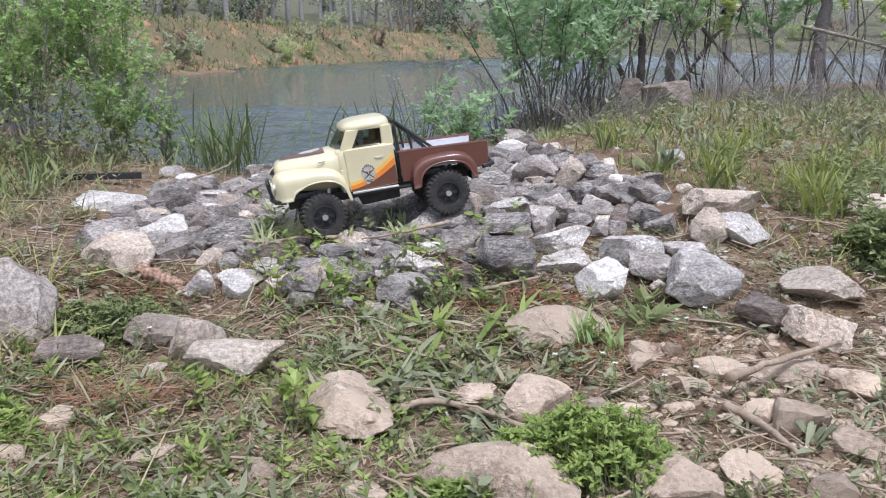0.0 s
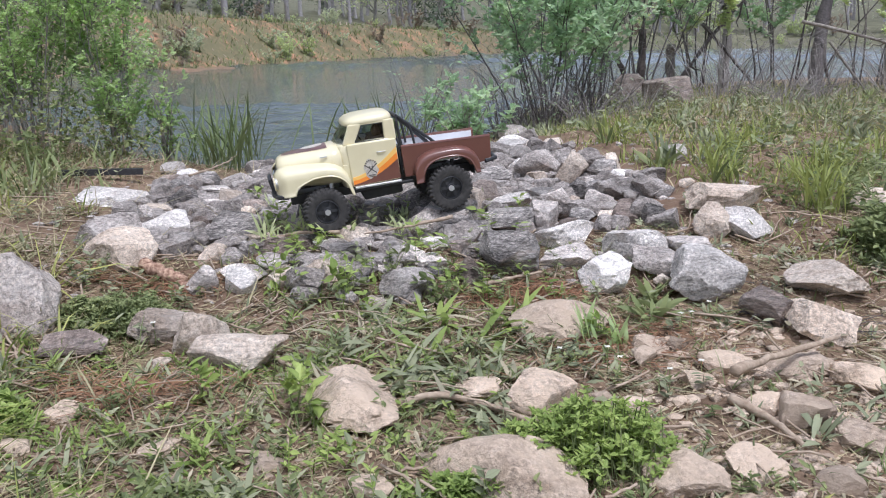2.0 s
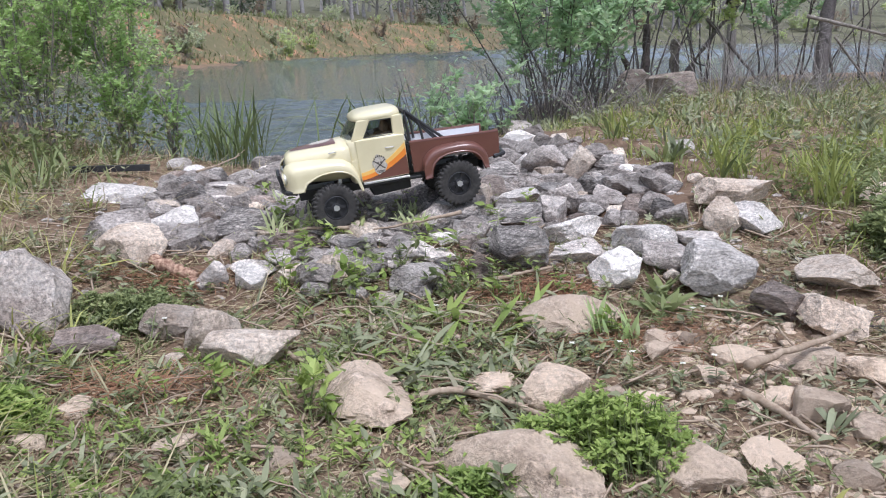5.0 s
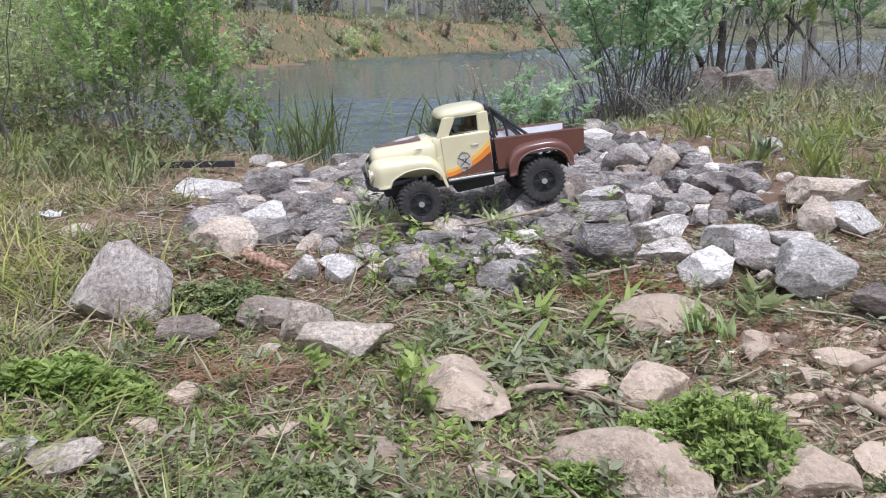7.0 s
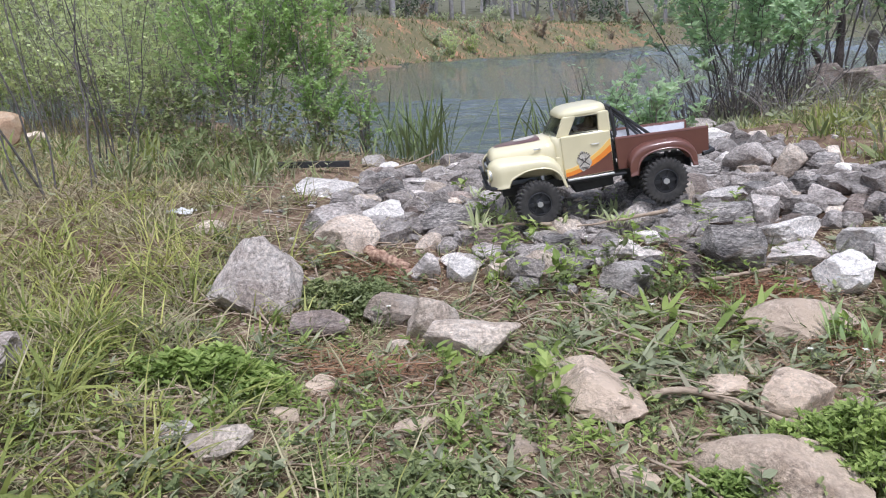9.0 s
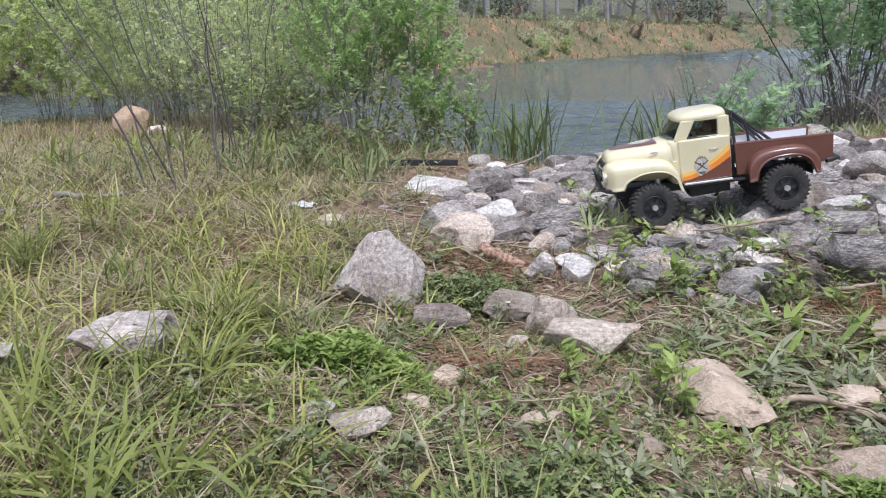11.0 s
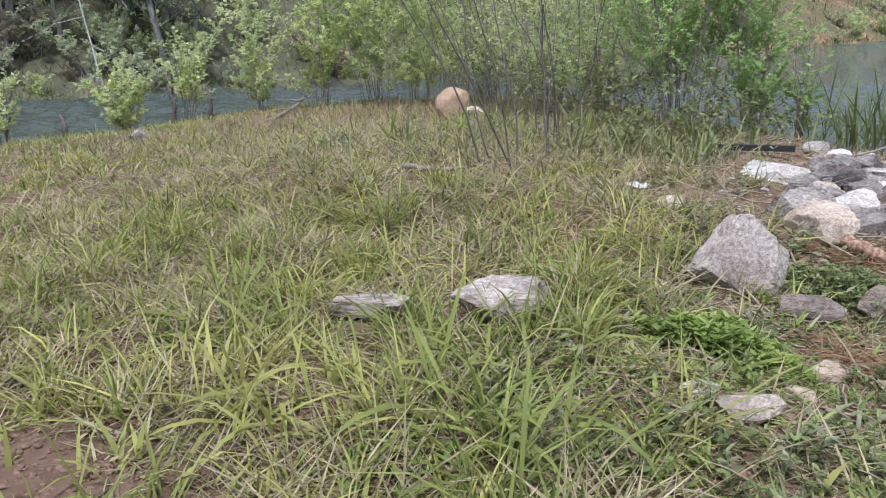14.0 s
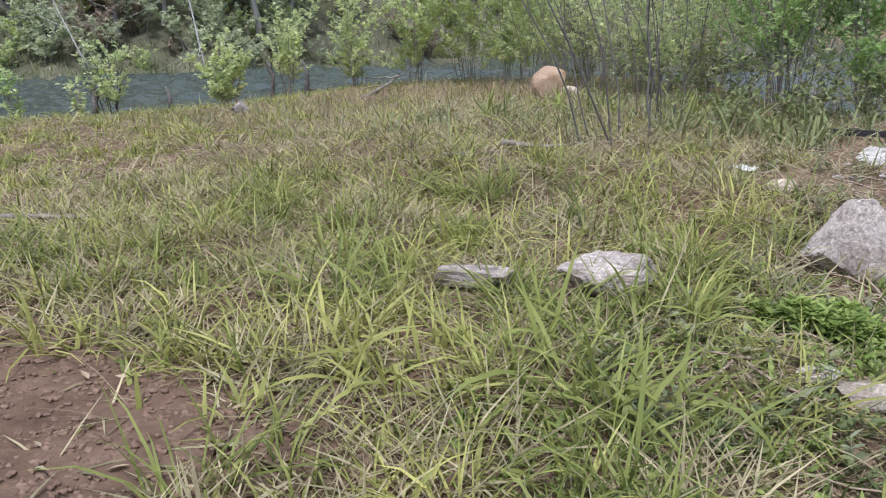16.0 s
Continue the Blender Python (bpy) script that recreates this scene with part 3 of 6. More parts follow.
rock(0.746, 1.511, 0.154, 0.123, 0.062, -33, "tan")
rock(0.660, 1.382, 0.120, 0.096, 0.057, -33, "tan")
rock(0.592, 1.452, 0.100, 0.080, 0.071, -29, "brown")
rock(1.142, 1.944, 0.140, 0.112, 0.057, -35, "tan")
rock(0.394, 2.546, 0.140, 0.112, 0.106, -13, "gray")
rock(0.471, 2.423, 0.100, 0.080, 0.102, -15, "tan")
rock(0.563, 2.401, 0.080, 0.064, 0.056, -18, "dark")
rock(0.596, 2.331, 0.059, 0.047, 0.038, -19, "pale")
rock(0.410, 2.367, 0.076, 0.061, 0.032, -14, "tan")
rock(0.462, 2.261, 0.081, 0.065, 0.054, -16, "dark")
rock(0.357, 2.135, 0.091, 0.073, 0.076, -14, "gray")
rock(0.474, 2.125, 0.099, 0.079, 0.044, -17, "gray")
rock(0.418, 2.110, 0.108, 0.086, 0.045, -16, "gray")
rock(0.499, 2.004, 0.076, 0.061, 0.059, -19, "brown")
rock(0.326, 1.966, 0.144, 0.115, 0.058, -15, "pale")
rock(0.458, 1.796, 0.151, 0.121, 0.064, -20, "pale")
rock(0.559, 1.762, 0.104, 0.083, 0.037, -23, "gray")
rock(0.343, 1.674, 0.108, 0.087, 0.076, -18, "pale")
rock(0.300, 1.809, 0.121, 0.097, 0.041, -15, "gray")
rock(0.476, 1.709, 0.109, 0.087, 0.055, -22, "gray")
rock(0.540, 1.597, 0.147, 0.118, 0.100, -25, "pale")
rock(0.466, 1.654, 0.039, 0.031, 0.028, -22, "tan")
rock(0.725, 1.949, 0.188, 0.151, 0.066, -28, "tan")
rock(0.653, 1.825, 0.091, 0.073, 0.072, -27, "tan")
rock(0.715, 1.808, 0.124, 0.099, 0.068, -29, "pale")
rock(0.837, 2.547, 0.092, 0.074, 0.048, -24, "gray")
rock(0.747, 2.208, 0.042, 0.034, 0.028, -25, "tan")
rock(0.537, 3.361, 0.086, 0.068, 0.058, -14, "gray")
rock(0.486, 3.326, 0.136, 0.109, 0.046, -13, "pale")
rock(0.580, 3.090, 0.079, 0.063, 0.034, -15, "tan")
rock(-0.697, 0.991, 0.082, 0.066, 0.028, 26, "tan")
rock(-0.817, 1.548, 0.19, 0.15, 0.15, 27, "boulder", -0.022)
rock(-1.121, 1.11, 0.165, 0.11, 0.05, 24, "layered", 0.004)
rock(-1.330, 1.03, 0.15, 0.1, 0.032, 38, "layered", 0.004)
rock(-1.050, 1.915, 0.072, 0.055, 0.028, 15, "tan")
rock(-0.767, 1.014, 0.053, 0.040, 0.012, 13, "gray")
rock(-0.649, 1.119, 0.043, 0.033, 0.022, 19, "earth")
rock(-2.57, 3.48, 0.162, 0.14, 0.145, 31, "orange", 0.042)
rock(-2.659, 3.864, 0.121, 0.093, 0.068, 29, "tan")
rock(-4.216, 2.884, 0.100, 0.076, 0.094, 51, "gray")
rock(2.033, 6.396, 0.34, 0.251, 0.25, -19, "brown", -0.03)
rock(2.090, 5.737, 0.36, 0.262, 0.23, -22, "brown", -0.03)
for x, y, w, d, h, turn in ((0.36, 1.22, 0.05, 0.04, 0.03, 5), (0.3, 1.31, 0.05, 0.04, 0.03, 60), (0.4, 0.9, 0.06, 0.05, 0.03, 25), (0.33, 1.36, 0.06, 0.05, 0.03, -5),
                            (-0.3, 1.05, 0.05, 0.04, 0.02, 12), (-0.46, 1.12, 0.06, 0.05, 0.02, 33), (-0.62, 1.24, 0.06, 0.05, 0.02, 70), (0.62, 1.02, 0.06, 0.05, 0.035, 40), (0.55, 0.96, 0.05, 0.05, 0.03, 10)):
    rock(x, y, w, d, h, turn, "earth")

# stones that fill the gaps of the rock pile; the deepest lie joined as rubble
r = np.random.RandomState(21)
kinds = ["gray", "dark", "brown", "gray", "dark", "tan"]
rubble, made, LAID_MAIN = [], 0, len(LAID)
for k in range(1500):
    a, b = r.uniform(-0.8, 0.95), r.uniform(1.65, 3.5)
    s = r.uniform(0.04, 0.1)
    if b > 3.4 - 0.3 * abs(a) or b < 1.78 + 0.25 * math.sin(a * 5) or (a < -0.35 and b < 2.0) or a > 0.64 - 0.12 * max(b - 2.2, 0) + 0.06 * math.sin(b * 9) or (a < -0.55 and b > 2.8):
        continue
    clear = min(math.hypot(a - p, b - q) / w for p, q, w in LAID[:LAID_MAIN])
    if clear < 0.36:
        continue
    ob = rock(a, b, s, s * r.uniform(0.7, 1), s * r.uniform(0.45, 0.75), r.uniform(0, 180), kinds[k % 6], -0.004 + 0.012 * (k % 3 == 0) * (clear > 0.7), k)
    made += 1
    if made > 170:
        me = ob.data
        v = np.array([ob.matrix_world @ p.co for p in me.vertices])
        rubble.append((v, np.array([list(f.vertices) for f in me.polygons])))
        bpy.data.objects.remove(ob)
        bpy.data.meshes.remove(me)
tagged(obj("rubble", fast_mesh("rubble", *join(*rubble)), STONES["gray"]), "gray stone rubble filling the rock pile", "rubble", "", "stuff")


def pebbles(n, region, size, material, label, seed):
    """Small loose stones, as one scatter."""
    r = np.random.RandomState(seed)
    bm = bmesh.new()
    bmesh.ops.create_icosphere(bm, subdivisions=1, radius=0.5)
    base = np.array([v.co for v in bm.verts])
    tri = np.array([[v.index for v in f.verts] for f in bm.faces])
    bm.free()
    x, y = r.uniform(region[0], region[1], n), r.uniform(region[2], region[3], n)
    s = size * r.uniform(0.4, 1.4, n) ** 1.5
    v = base[None] * r.uniform(0.7, 1.3, (n, len(base), 1)) * (s[:, None] * [[1.1, 0.9, 0.6]])[:, None, :]
    v = v + np.stack([x, y, ground(x, y)], -1)[:, None, :]
    f = (tri[None] + (np.arange(n) * len(base))[:, None, None]).reshape(-1, 3)
    tagged(obj("pebbles", fast_mesh("pebbles", v, f), material), label, "pebbles", "", "stuff")


pebbles(2600, (-0.9, 1.3, 0.75, 1.8), 0.011, STONES["earth"], "loose dusty beige pebbles on bare soil", 5)
pebbles(900, (0.25, 0.95, 0.82, 1.45), 0.019, STONES["earth"], "crumbly beige lumps of dry soil", 8)
pebbles(13000, (-2.5, -0.95, -0.1, 0.75), 0.008, CLOD, "crumbly brown soil clods on trodden ground", 7)
pebbles(500, (-1.0, 1.0, 1.6, 3.2), 0.02, STONES["gray"], "small gray stone chips among the rocks", 6)


# ---- plants ----
def scatter(n, region, seed, keep=None):
    r = np.random.RandomState(seed)
    x, y = r.uniform(region[0], region[1], n), r.uniform(region[2], region[3], n)
    ok = shore(x, y) > 0.05
    if keep is not None:
        ok &= r.uniform(0, 1, n) < keep(x, y)
    return np.stack([x[ok], y[ok], ground(x, y)[ok] - 0.004], -1), r


def dusty(x, y):
    """1 on the dry, trodden soil in front of the rocks."""
    return np.maximum(ease((x - 0.12 + 0.1 * waves(x, y, 0.35, 14)) / 0.25) * ease((1.55 - y) / 0.2), ease((0.16 - np.hypot((x + 0.19) * 1.5, y - 1.24)) / 0.06))


def grass(name, n, region, material, label, seed, length, width, lean, curl, keep, tuft=0):
    """Many blades of grass; with tuft, that many of them spring from each root and arch outward."""
    shape = (1, 0.85, 0.1) if material is STRAW else (1, 0.95, 0.65, 0.06)
    p, r = scatter(n // max(tuft, 1), region, seed, keep)
    clump = 0.72 + 0.48 * waves(p[:, 0], p[:, 1], 0.35, seed)
    az = r.uniform(0, 6.283, len(p))
    if tuft:
        clump = np.repeat(clump * r.uniform(0.6, 1.35, len(p)), tuft)
        p = np.repeat(p, tuft, axis=0)
        off = r.normal(0, 0.16 * length, (len(p), 2))
        p[:, :2] += off
        p[:, 2] = ground(p[:, 0], p[:, 1]) - 0.004
        az = np.arctan2(off[:, 1], off[:, 0]) + np.repeat(r.normal(0, 0.5, len(p) // tuft), tuft) + r.normal(0, 0.45, len(p))
    m = len(p)
    geo = strips(p, az, length * clump * r.uniform(0.55, 1.35, m), width * r.uniform(0.6, 1.4, m), r.uniform(*lean, m), r.uniform(*curl, m), shape)
    tagged(obj(name, fast_mesh(name, *geo), material), label, "grass", "", "stuff")


core = lambda x, y: ease((x + 2.7 + 0.25 * waves(x, y, 0.8, 16)) / 0.5) * ease((y - 0.25 + 0.12 * waves(x, y, 0.7, 17)) / 0.25)
patchy = lambda seed, size=0.5: lambda x, y: meadow(x, y) * ease(0.36 + 1.5 * waves(x, y, size, seed))
grass("meadow_grass", 54000, (-3.0, -0.45, 0.25, 2.6), GREEN, "fresh green meadow grass in clumps", 31, 0.115, 0.0038, (0.1, 1.2), (0.3, 2.0), lambda x, y: core(x, y) * patchy(41, 0.3)(x, y) * ease(0.75 + 0.8 * waves(x, y, 0.22, 18)) * (1 - 0.8 * ease((y - 1.5) / 0.7)), 20)
grass("meadow_grass", 62000, (-3.0, -0.45, 0.25, 2.8), YELLOW, "yellow-green meadow grass in clumps", 32, 0.11, 0.0036, (0.1, 1.3), (0.3, 2.0), lambda x, y: core(x, y) * patchy(42, 0.35)(x, y) * ease(0.7 + 0.8 * waves(x, y, 0.25, 19)) * (1 - 0.75 * ease((y - 1.6) / 0.7)), 22)
grass("dry_grass", 62000, (-3.0, -0.4, 0.2, 3.4), STRAW, "matted dry straw-coloured grass", 33, 0.105, 0.0028, (0.7, 1.5), (0.0, 0.5), lambda x, y: np.maximum(meadow(x, y), 0.12) * (1 - 0.96 * bare(x, y)))
grass("meadow_grass", 26000, (-7.5, -1.2, -0.5, 6.0), YELLOW, "sparse yellow-green grass toward the shore", 34, 0.06, 0.006, (0.1, 1.0), (0.2, 1.2), lambda x, y: ease(0.7 + 0.6 * waves(x, y, 0.7, 46)) * (1 - bare(x, y)) * ease(shore(x, y) / 0.8))
grass("meadow_grass", 30000, (-7.5, -1.4, 0.0, 6.0), GREEN, "patches of green grass toward the shore", 30, 0.06, 0.006, (0.1, 1.0), (0.2, 1.2), lambda x, y: ease(0.45 + 0.9 * waves(x, y, 0.8, 47)) * (1 - bare(x, y)) * ease(shore(x, y) / 0.8))
grass("dry_grass", 34000, (-7.5, -1.2, -0.5, 6.0), STRAW, "matted dry grass toward the shore", 35, 0.08, 0.0045, (1.0, 1.55), (0.0, 0.4), lambda x, y: ease(0.75 + 0.6 * waves(x, y, 0.6, 48)) * (1 - 0.96 * bare(x, y)))
grass("meadow_grass", 34000, (-5.8, -2.2, -0.6, 3.6), GREEN, "fresh green grass on the open bank", 70, 0.075, 0.005, (0.1, 1.1), (0.2, 1.6), lambda x, y: patchy(141, 0.5)(x, y) * (1 - core(x, y)), 16)
grass("meadow_grass", 26000, (-5.8, -2.2, -0.6, 3.6), YELLOW, "yellow-green grass on the open bank", 71, 0.07, 0.005, (0.1, 1.2), (0.2, 1.6), lambda x, y: patchy(142, 0.4)(x, y) * (1 - core(x, y)), 16)
grass("dry_grass", 34000, (-5.8, -2.2, -0.6, 3.6), STRAW, "matted straw-coloured grass on the open bank", 72, 0.095, 0.0036, (0.8, 1.55), (0.0, 0.5), lambda x, y: 0.9 * meadow(x, y))
grass("meadow_grass", 44000, (0.6, 4.8, 1.2, 7.5), GREEN, "green grass behind the rocks", 36, 0.065, 0.0042, (0.05, 0.7), (0.2, 1.2), patchy(43))
grass("meadow_grass", 9000, (0.6, 5.0, 1.6, 8.0), YELLOW, "yellowing grass behind the rocks", 37, 0.065, 0.0055, (0.1, 0.9), (0.2, 1.2), patchy(44))
grass("dry_grass", 24000, (0.6, 5.0, 1.4, 8.0), STRAW, "dry grass on the back slope", 38, 0.075, 0.0036, (0.7, 1.5), (0.0, 0.5), lambda x, y: meadow(x, y))
grass("dry_grass", 42000, (-1.0, 1.3, 0.7, 1.95), STRAW, "thin dry stalks and straw lying on soil", 39, 0.06, 0.0022, (1.2, 1.6), (-0.1, 0.3), lambda x, y: 0.9 + 0 * x)
grass("meadow_grass", 8000, (-1.0, 1.0, 0.7, 2.0), WEED, "sparse short green grass on soil", 40, 0.045, 0.003, (0.2, 0.9), (0.2, 1.0), lambda x, y: ease(0.4 + 0.9 * waves(x, y, 0.3, 45)) * (1 - 0.8 * dusty(x, y)))


grass("dry_grass", 16000, (-0.9, 0.95, 0.72, 1.75), LITTER, "brown rootlets and broken stalks on the soil", 76, 0.045, 0.0017, (1.0, 1.6), (-0.3, 0.6), lambda x, y: 0.5 + 0.4 * waves(x, y, 0.25, 78))
grass("meadow_grass", 7000, (-0.95, 0.6, 0.72, 1.6), WEED, "thin green grass among the weeds", 77, 0.06, 0.0026, (0.1, 1.3), (0.3, 1.6), lambda x, y: ease(0.35 + 1.1 * waves(x, y, 0.22, 79)) * (1 - 0.85 * dusty(x, y)), 9)


behind = lambda x, y: ease((0.95 - y + 0.5 * ease((x - 1.0) / 0.5)) / 0.5) * (1 - bare(x, y))
grass("meadow_grass", 45000, (-6, 6, -4.5, 1.4), YELLOW, "short yellow-green grass on the path behind", 53, 0.06, 0.009, (0.1, 1.1), (0.2, 1.2), behind)
grass("dry_grass", 30000, (-6, 6, -4.5, 1.4), STRAW, "dry grass on the path behind", 54, 0.07, 0.005, (0.9, 1.55), (0.0, 0.4), behind)
grass("dry_grass", 16000, (0.9, 7.0, 0.9, 6.0), STRAW, "dry grass on the open bank", 60, 0.06, 0.005, (0.9, 1.55), (0.0, 0.4), lambda x, y: ease((x - 1.3) / 0.8))
grass("meadow_grass", 20000, (0.9, 7.0, 0.9, 6.0), GREEN, "green grass on the open bank", 61, 0.06, 0.006, (0.1, 1.0), (0.2, 1.2), lambda x, y: ease((x - 1.3) / 0.8))
brush = lambda x, y: ease((-0.85 - x) / 0.3) * ease((y - 2.25 - 0.2 * (x + 1.2)) / 0.4) * ease(0.65 + 0.6 * waves(x, y, 0.5, 49)) * (1 - ease((0.55 - np.hypot(x + 2.35, y - 3.15)) / 0.2))
grass("brush", 26000, (-4.5, -0.8, 2.2, 5.5), LITTER, "brown dry brush under the shrubs", 55, 0.11, 0.0025, (0.2, 1.4), (0.0, 0.6), brush)
grass("brush", 4500, (-4.5, -0.8, 2.2, 5.5), SAGE, "gray-green undergrowth below the shrubs", 56, 0.11, 0.004, (0.05, 0.9), (0.1, 1.2), brush)
grass("brush", 1800, (-2.6, -0.8, 2.0, 3.8), WEED, "green undergrowth below the shrubs", 57, 0.12, 0.007, (0.05, 0.8), (0.1, 1.2), brush)
back_brush = lambda x, y: ease((y - 3.4 - 0.5 * (2 - x)) / 0.6) * ease((x - 0.9) / 0.4) * ease(0.6 + 0.7 * waves(x, y, 0.9, 50))
grass("brush", 9000, (0.8, 5.5, 3.0, 8.0), RUSSET, "brown dry brush behind the meadow", 58, 0.15, 0.003, (0.05, 1.1), (0.0, 0.6), back_brush)
grass("brush", 5000, (0.8, 5.5, 3.0, 8.0), SAGE, "gray-green undergrowth behind the meadow", 59, 0.11, 0.006, (0.05, 0.9), (0.1, 1.2), back_brush)


def litter(n, region, seed, keep, size=0.015):
    p, r = scatter(n, region, seed, keep)
    m = len(p)
    a = r.uniform(0, 6.283, m)
    p[:, 2] += 0.008
    geo = leaves(p, np.stack([np.cos(a), np.sin(a), r.uniform(-0.3, 0.3, m)], -1), np.stack([r.normal(0, 0.3, m), r.normal(0, 0.3, m), np.ones(m)], -1), size * r.uniform(0.6, 1.8, m), size * 0.4 * r.uniform(0.6, 1.3, m))
    tagged(obj("leaf_litter", fast_mesh("leaf_litter", *geo), LITTER), "brown and tan dead leaves on the soil", "dead leaves", "", "stuff")


litter(20000, (-1.0, 1.4, 0.7, 2.0), 51, lambda x, y: 0.8 + 0 * x, 0.0095)
litter(9000, (-6, -0.6, 0.3, 5), 52, lambda x, y: 0.8 - 0.7 * bare(x, y), 0.018)


def weeds(n, region, seed, keep, material, label, size, name="weeds", lean=(0.5, 1.3), per=8, rise=0.0):
    """Many small rosettes of long leaves."""
    p, r = scatter(n, region, seed, keep)
    p = np.repeat(p, per, axis=0) + (0, 0, rise)
    m = len(p)
    p[:, :2] += r.normal(0, size * 0.18, (m, 2))
    s = np.repeat(r.uniform(0.5, 1.4, m // per), per)
    geo = strips(p, r.uniform(0, 6.283, m), size * s * r.uniform(0.6, 1.2, m), size * 0.14 * s * r.uniform(0.7, 1.3, m), r.uniform(*lean, m), r.uniform(0.1, 0.9, m), (0.2, 0.85, 1, 0.1))
    tagged(obj(name, fast_mesh(name, *geo), material), label, "weeds", "", "stuff")


weeds(800, (-1.0, 0.75, 0.72, 1.75), 61, lambda x, y: ease(0.4 + 1.1 * waves(x, y, 0.35, 71)) * (1 - 0.85 * dusty(x, y)), WEED, "low green weeds on trodden soil", 0.03)
weeds(900, (-1.0, 1.0, 0.72, 1.9), 62, lambda x, y: ease(0.4 + 1.0 * waves(x, y, 0.3, 72)) * (1 - 0.6 * dusty(x, y)), SAGE, "wilting gray-green weeds on soil", 0.04)
weeds(900, (-1.1, -0.1, 0.5, 1.6), 63, lambda x, y: ease(0.5 + 1.0 * waves(x, y, 0.3, 73)), CLOVER, "bright green broad-leaved weeds", 0.034)
weeds(900, (0.7, 4.5, 1.8, 6.5), 65, lambda x, y: meadow(x, y) * ease(0.5 + 1.0 * waves(x, y, 0.8, 75)), SAGE, "gray-green weeds in the back meadow", 0.075, lean=(0.1, 1.0))
weeds(1100, (0.7, 4.5, 1.8, 6.5), 66, lambda x, y: meadow(x, y) * ease(0.5 + 1.0 * waves(x, y, 0.7, 76)), WEED, "green weeds in the back meadow", 0.07, lean=(0.1, 1.0))
weeds(520, (-0.5, 0.85, 0.75, 1.75), 68, lambda x, y: 0.8 + 0 * x, WILT, "wilted tan and gray leaves flat on the soil", 0.026, "wilted_weeds", (0.9, 1.55), 5, 0.006)
weeds(70, (-0.42, -0.05, 2.0, 2.75), 67, lambda x, y: ease(0.6 + 1.0 * waves(x, y, 0.3, 77)), PALELEAF, "yellow-green sprouts growing over the rocks", 0.05, lean=(0.1, 1.1), rise=0.03)
weeds(70, (-0.5, 0.6, 1.6, 2.5), 64, lambda x, y: ease(0.2 + 1.2 * waves(x, y, 0.3, 74)), CLOVER, "green sprouts between the rocks", 0.05, lean=(0.2, 1.0))


def sprigs(n, region, seed, keep, material, label, tall, leaf, pairs=6, rise=0.0):
    """Many small upright weeds: a bent stalk with leaflets along it."""
    p, r = scatter(n, region, seed, keep)
    m = len(p)
    az, lean, h = r.uniform(0, 6.283, m), r.uniform(0.05, 0.9, m), tall * r.uniform(0.4, 1.3, m)
    u = np.linspace(0, 1, pairs)
    out = np.sin(lean)[:, None] * h[:, None] * u ** 1.3
    path = np.stack([p[:, 0, None] + np.cos(az)[:, None] * out, p[:, 1, None] + np.sin(az)[:, None] * out, p[:, 2, None] + rise + np.cos(lean)[:, None] * h[:, None] * u], -1)
    stalk = tubes(path, 0.0011 * np.linspace(1, 0.4, pairs)[None] * np.ones((m, 1)), 3)
    at = np.repeat(path[:, 1:].reshape(-1, 3), 2, axis=0)
    k = len(at)
    a = np.repeat(az, 2 * (pairs - 1)) + np.tile((1.5, -1.5), k // 2) + r.normal(0, 0.7, k)
    size = leaf * r.uniform(0.5, 1.4, k)
    blades = leaves(at, np.stack([np.cos(a), np.sin(a), r.uniform(-0.2, 0.8, k)], -1), np.stack([r.normal(0, 0.4, k), r.normal(0, 0.4, k), np.ones(k)], -1), size, size * r.uniform(0.3, 0.5, k))
    tagged(obj("small_weeds", fast_mesh("small_weeds", *join(stalk, blades)), material), label, "weeds", "", "stuff")


thick = lambda seed, size=0.35, bias=0.5: lambda x, y: ease(bias + 1.1 * waves(x, y, size, seed)) * (1 - bare(x, y)) * (1 - 0.85 * dusty(x, y)) * (1 - 0.75 * ease((0.22 - np.abs(y - 1.36) + 0.08 * waves(x, y, 0.3, 24)) / 0.1) * ease((-0.15 - x) / 0.15))
sprigs(850, (-1.0, 0.5, 0.72, 1.85), 91, thick(81), WEED, "small leafy green weeds on soil", 0.048, 0.0135, 7)
sprigs(450, (-1.0, 0.9, 0.72, 1.95), 92, thick(82, 0.3, 0.4), SAGE, "small gray-green leafy weeds on soil", 0.05, 0.018, 6)
sprigs(620, (-1.2, 0.0, 0.6, 1.4), 93, thick(83, 0.3, 0.45), CLOVER, "bright green leafy weeds on soil", 0.04, 0.0125, 6)
sprigs(130, (-0.4, 0.3, 1.6, 2.2), 94, thick(84, 0.25, 0.3), CLOVER, "yellow-green weeds between rocks", 0.075, 0.022, rise=0.015)
sprigs(700, (0.92, 1.7, 1.2, 2.6), 95, thick(85, 0.4, 0.6), WEED, "leafy green weeds beside the rocks", 0.09, 0.022)
sprigs(550, (-2.6, -0.9, 2.0, 3.8), 96, thick(86, 0.5, 0.5), SAGE, "gray-green weeds below the shrubs", 0.09, 0.016)
sprigs(900, (0.8, 4.5, 2.4, 6.5), 97, thick(87, 0.8, 0.4), SAGE, "gray-green weeds in the back meadow", 0.12, 0.035)


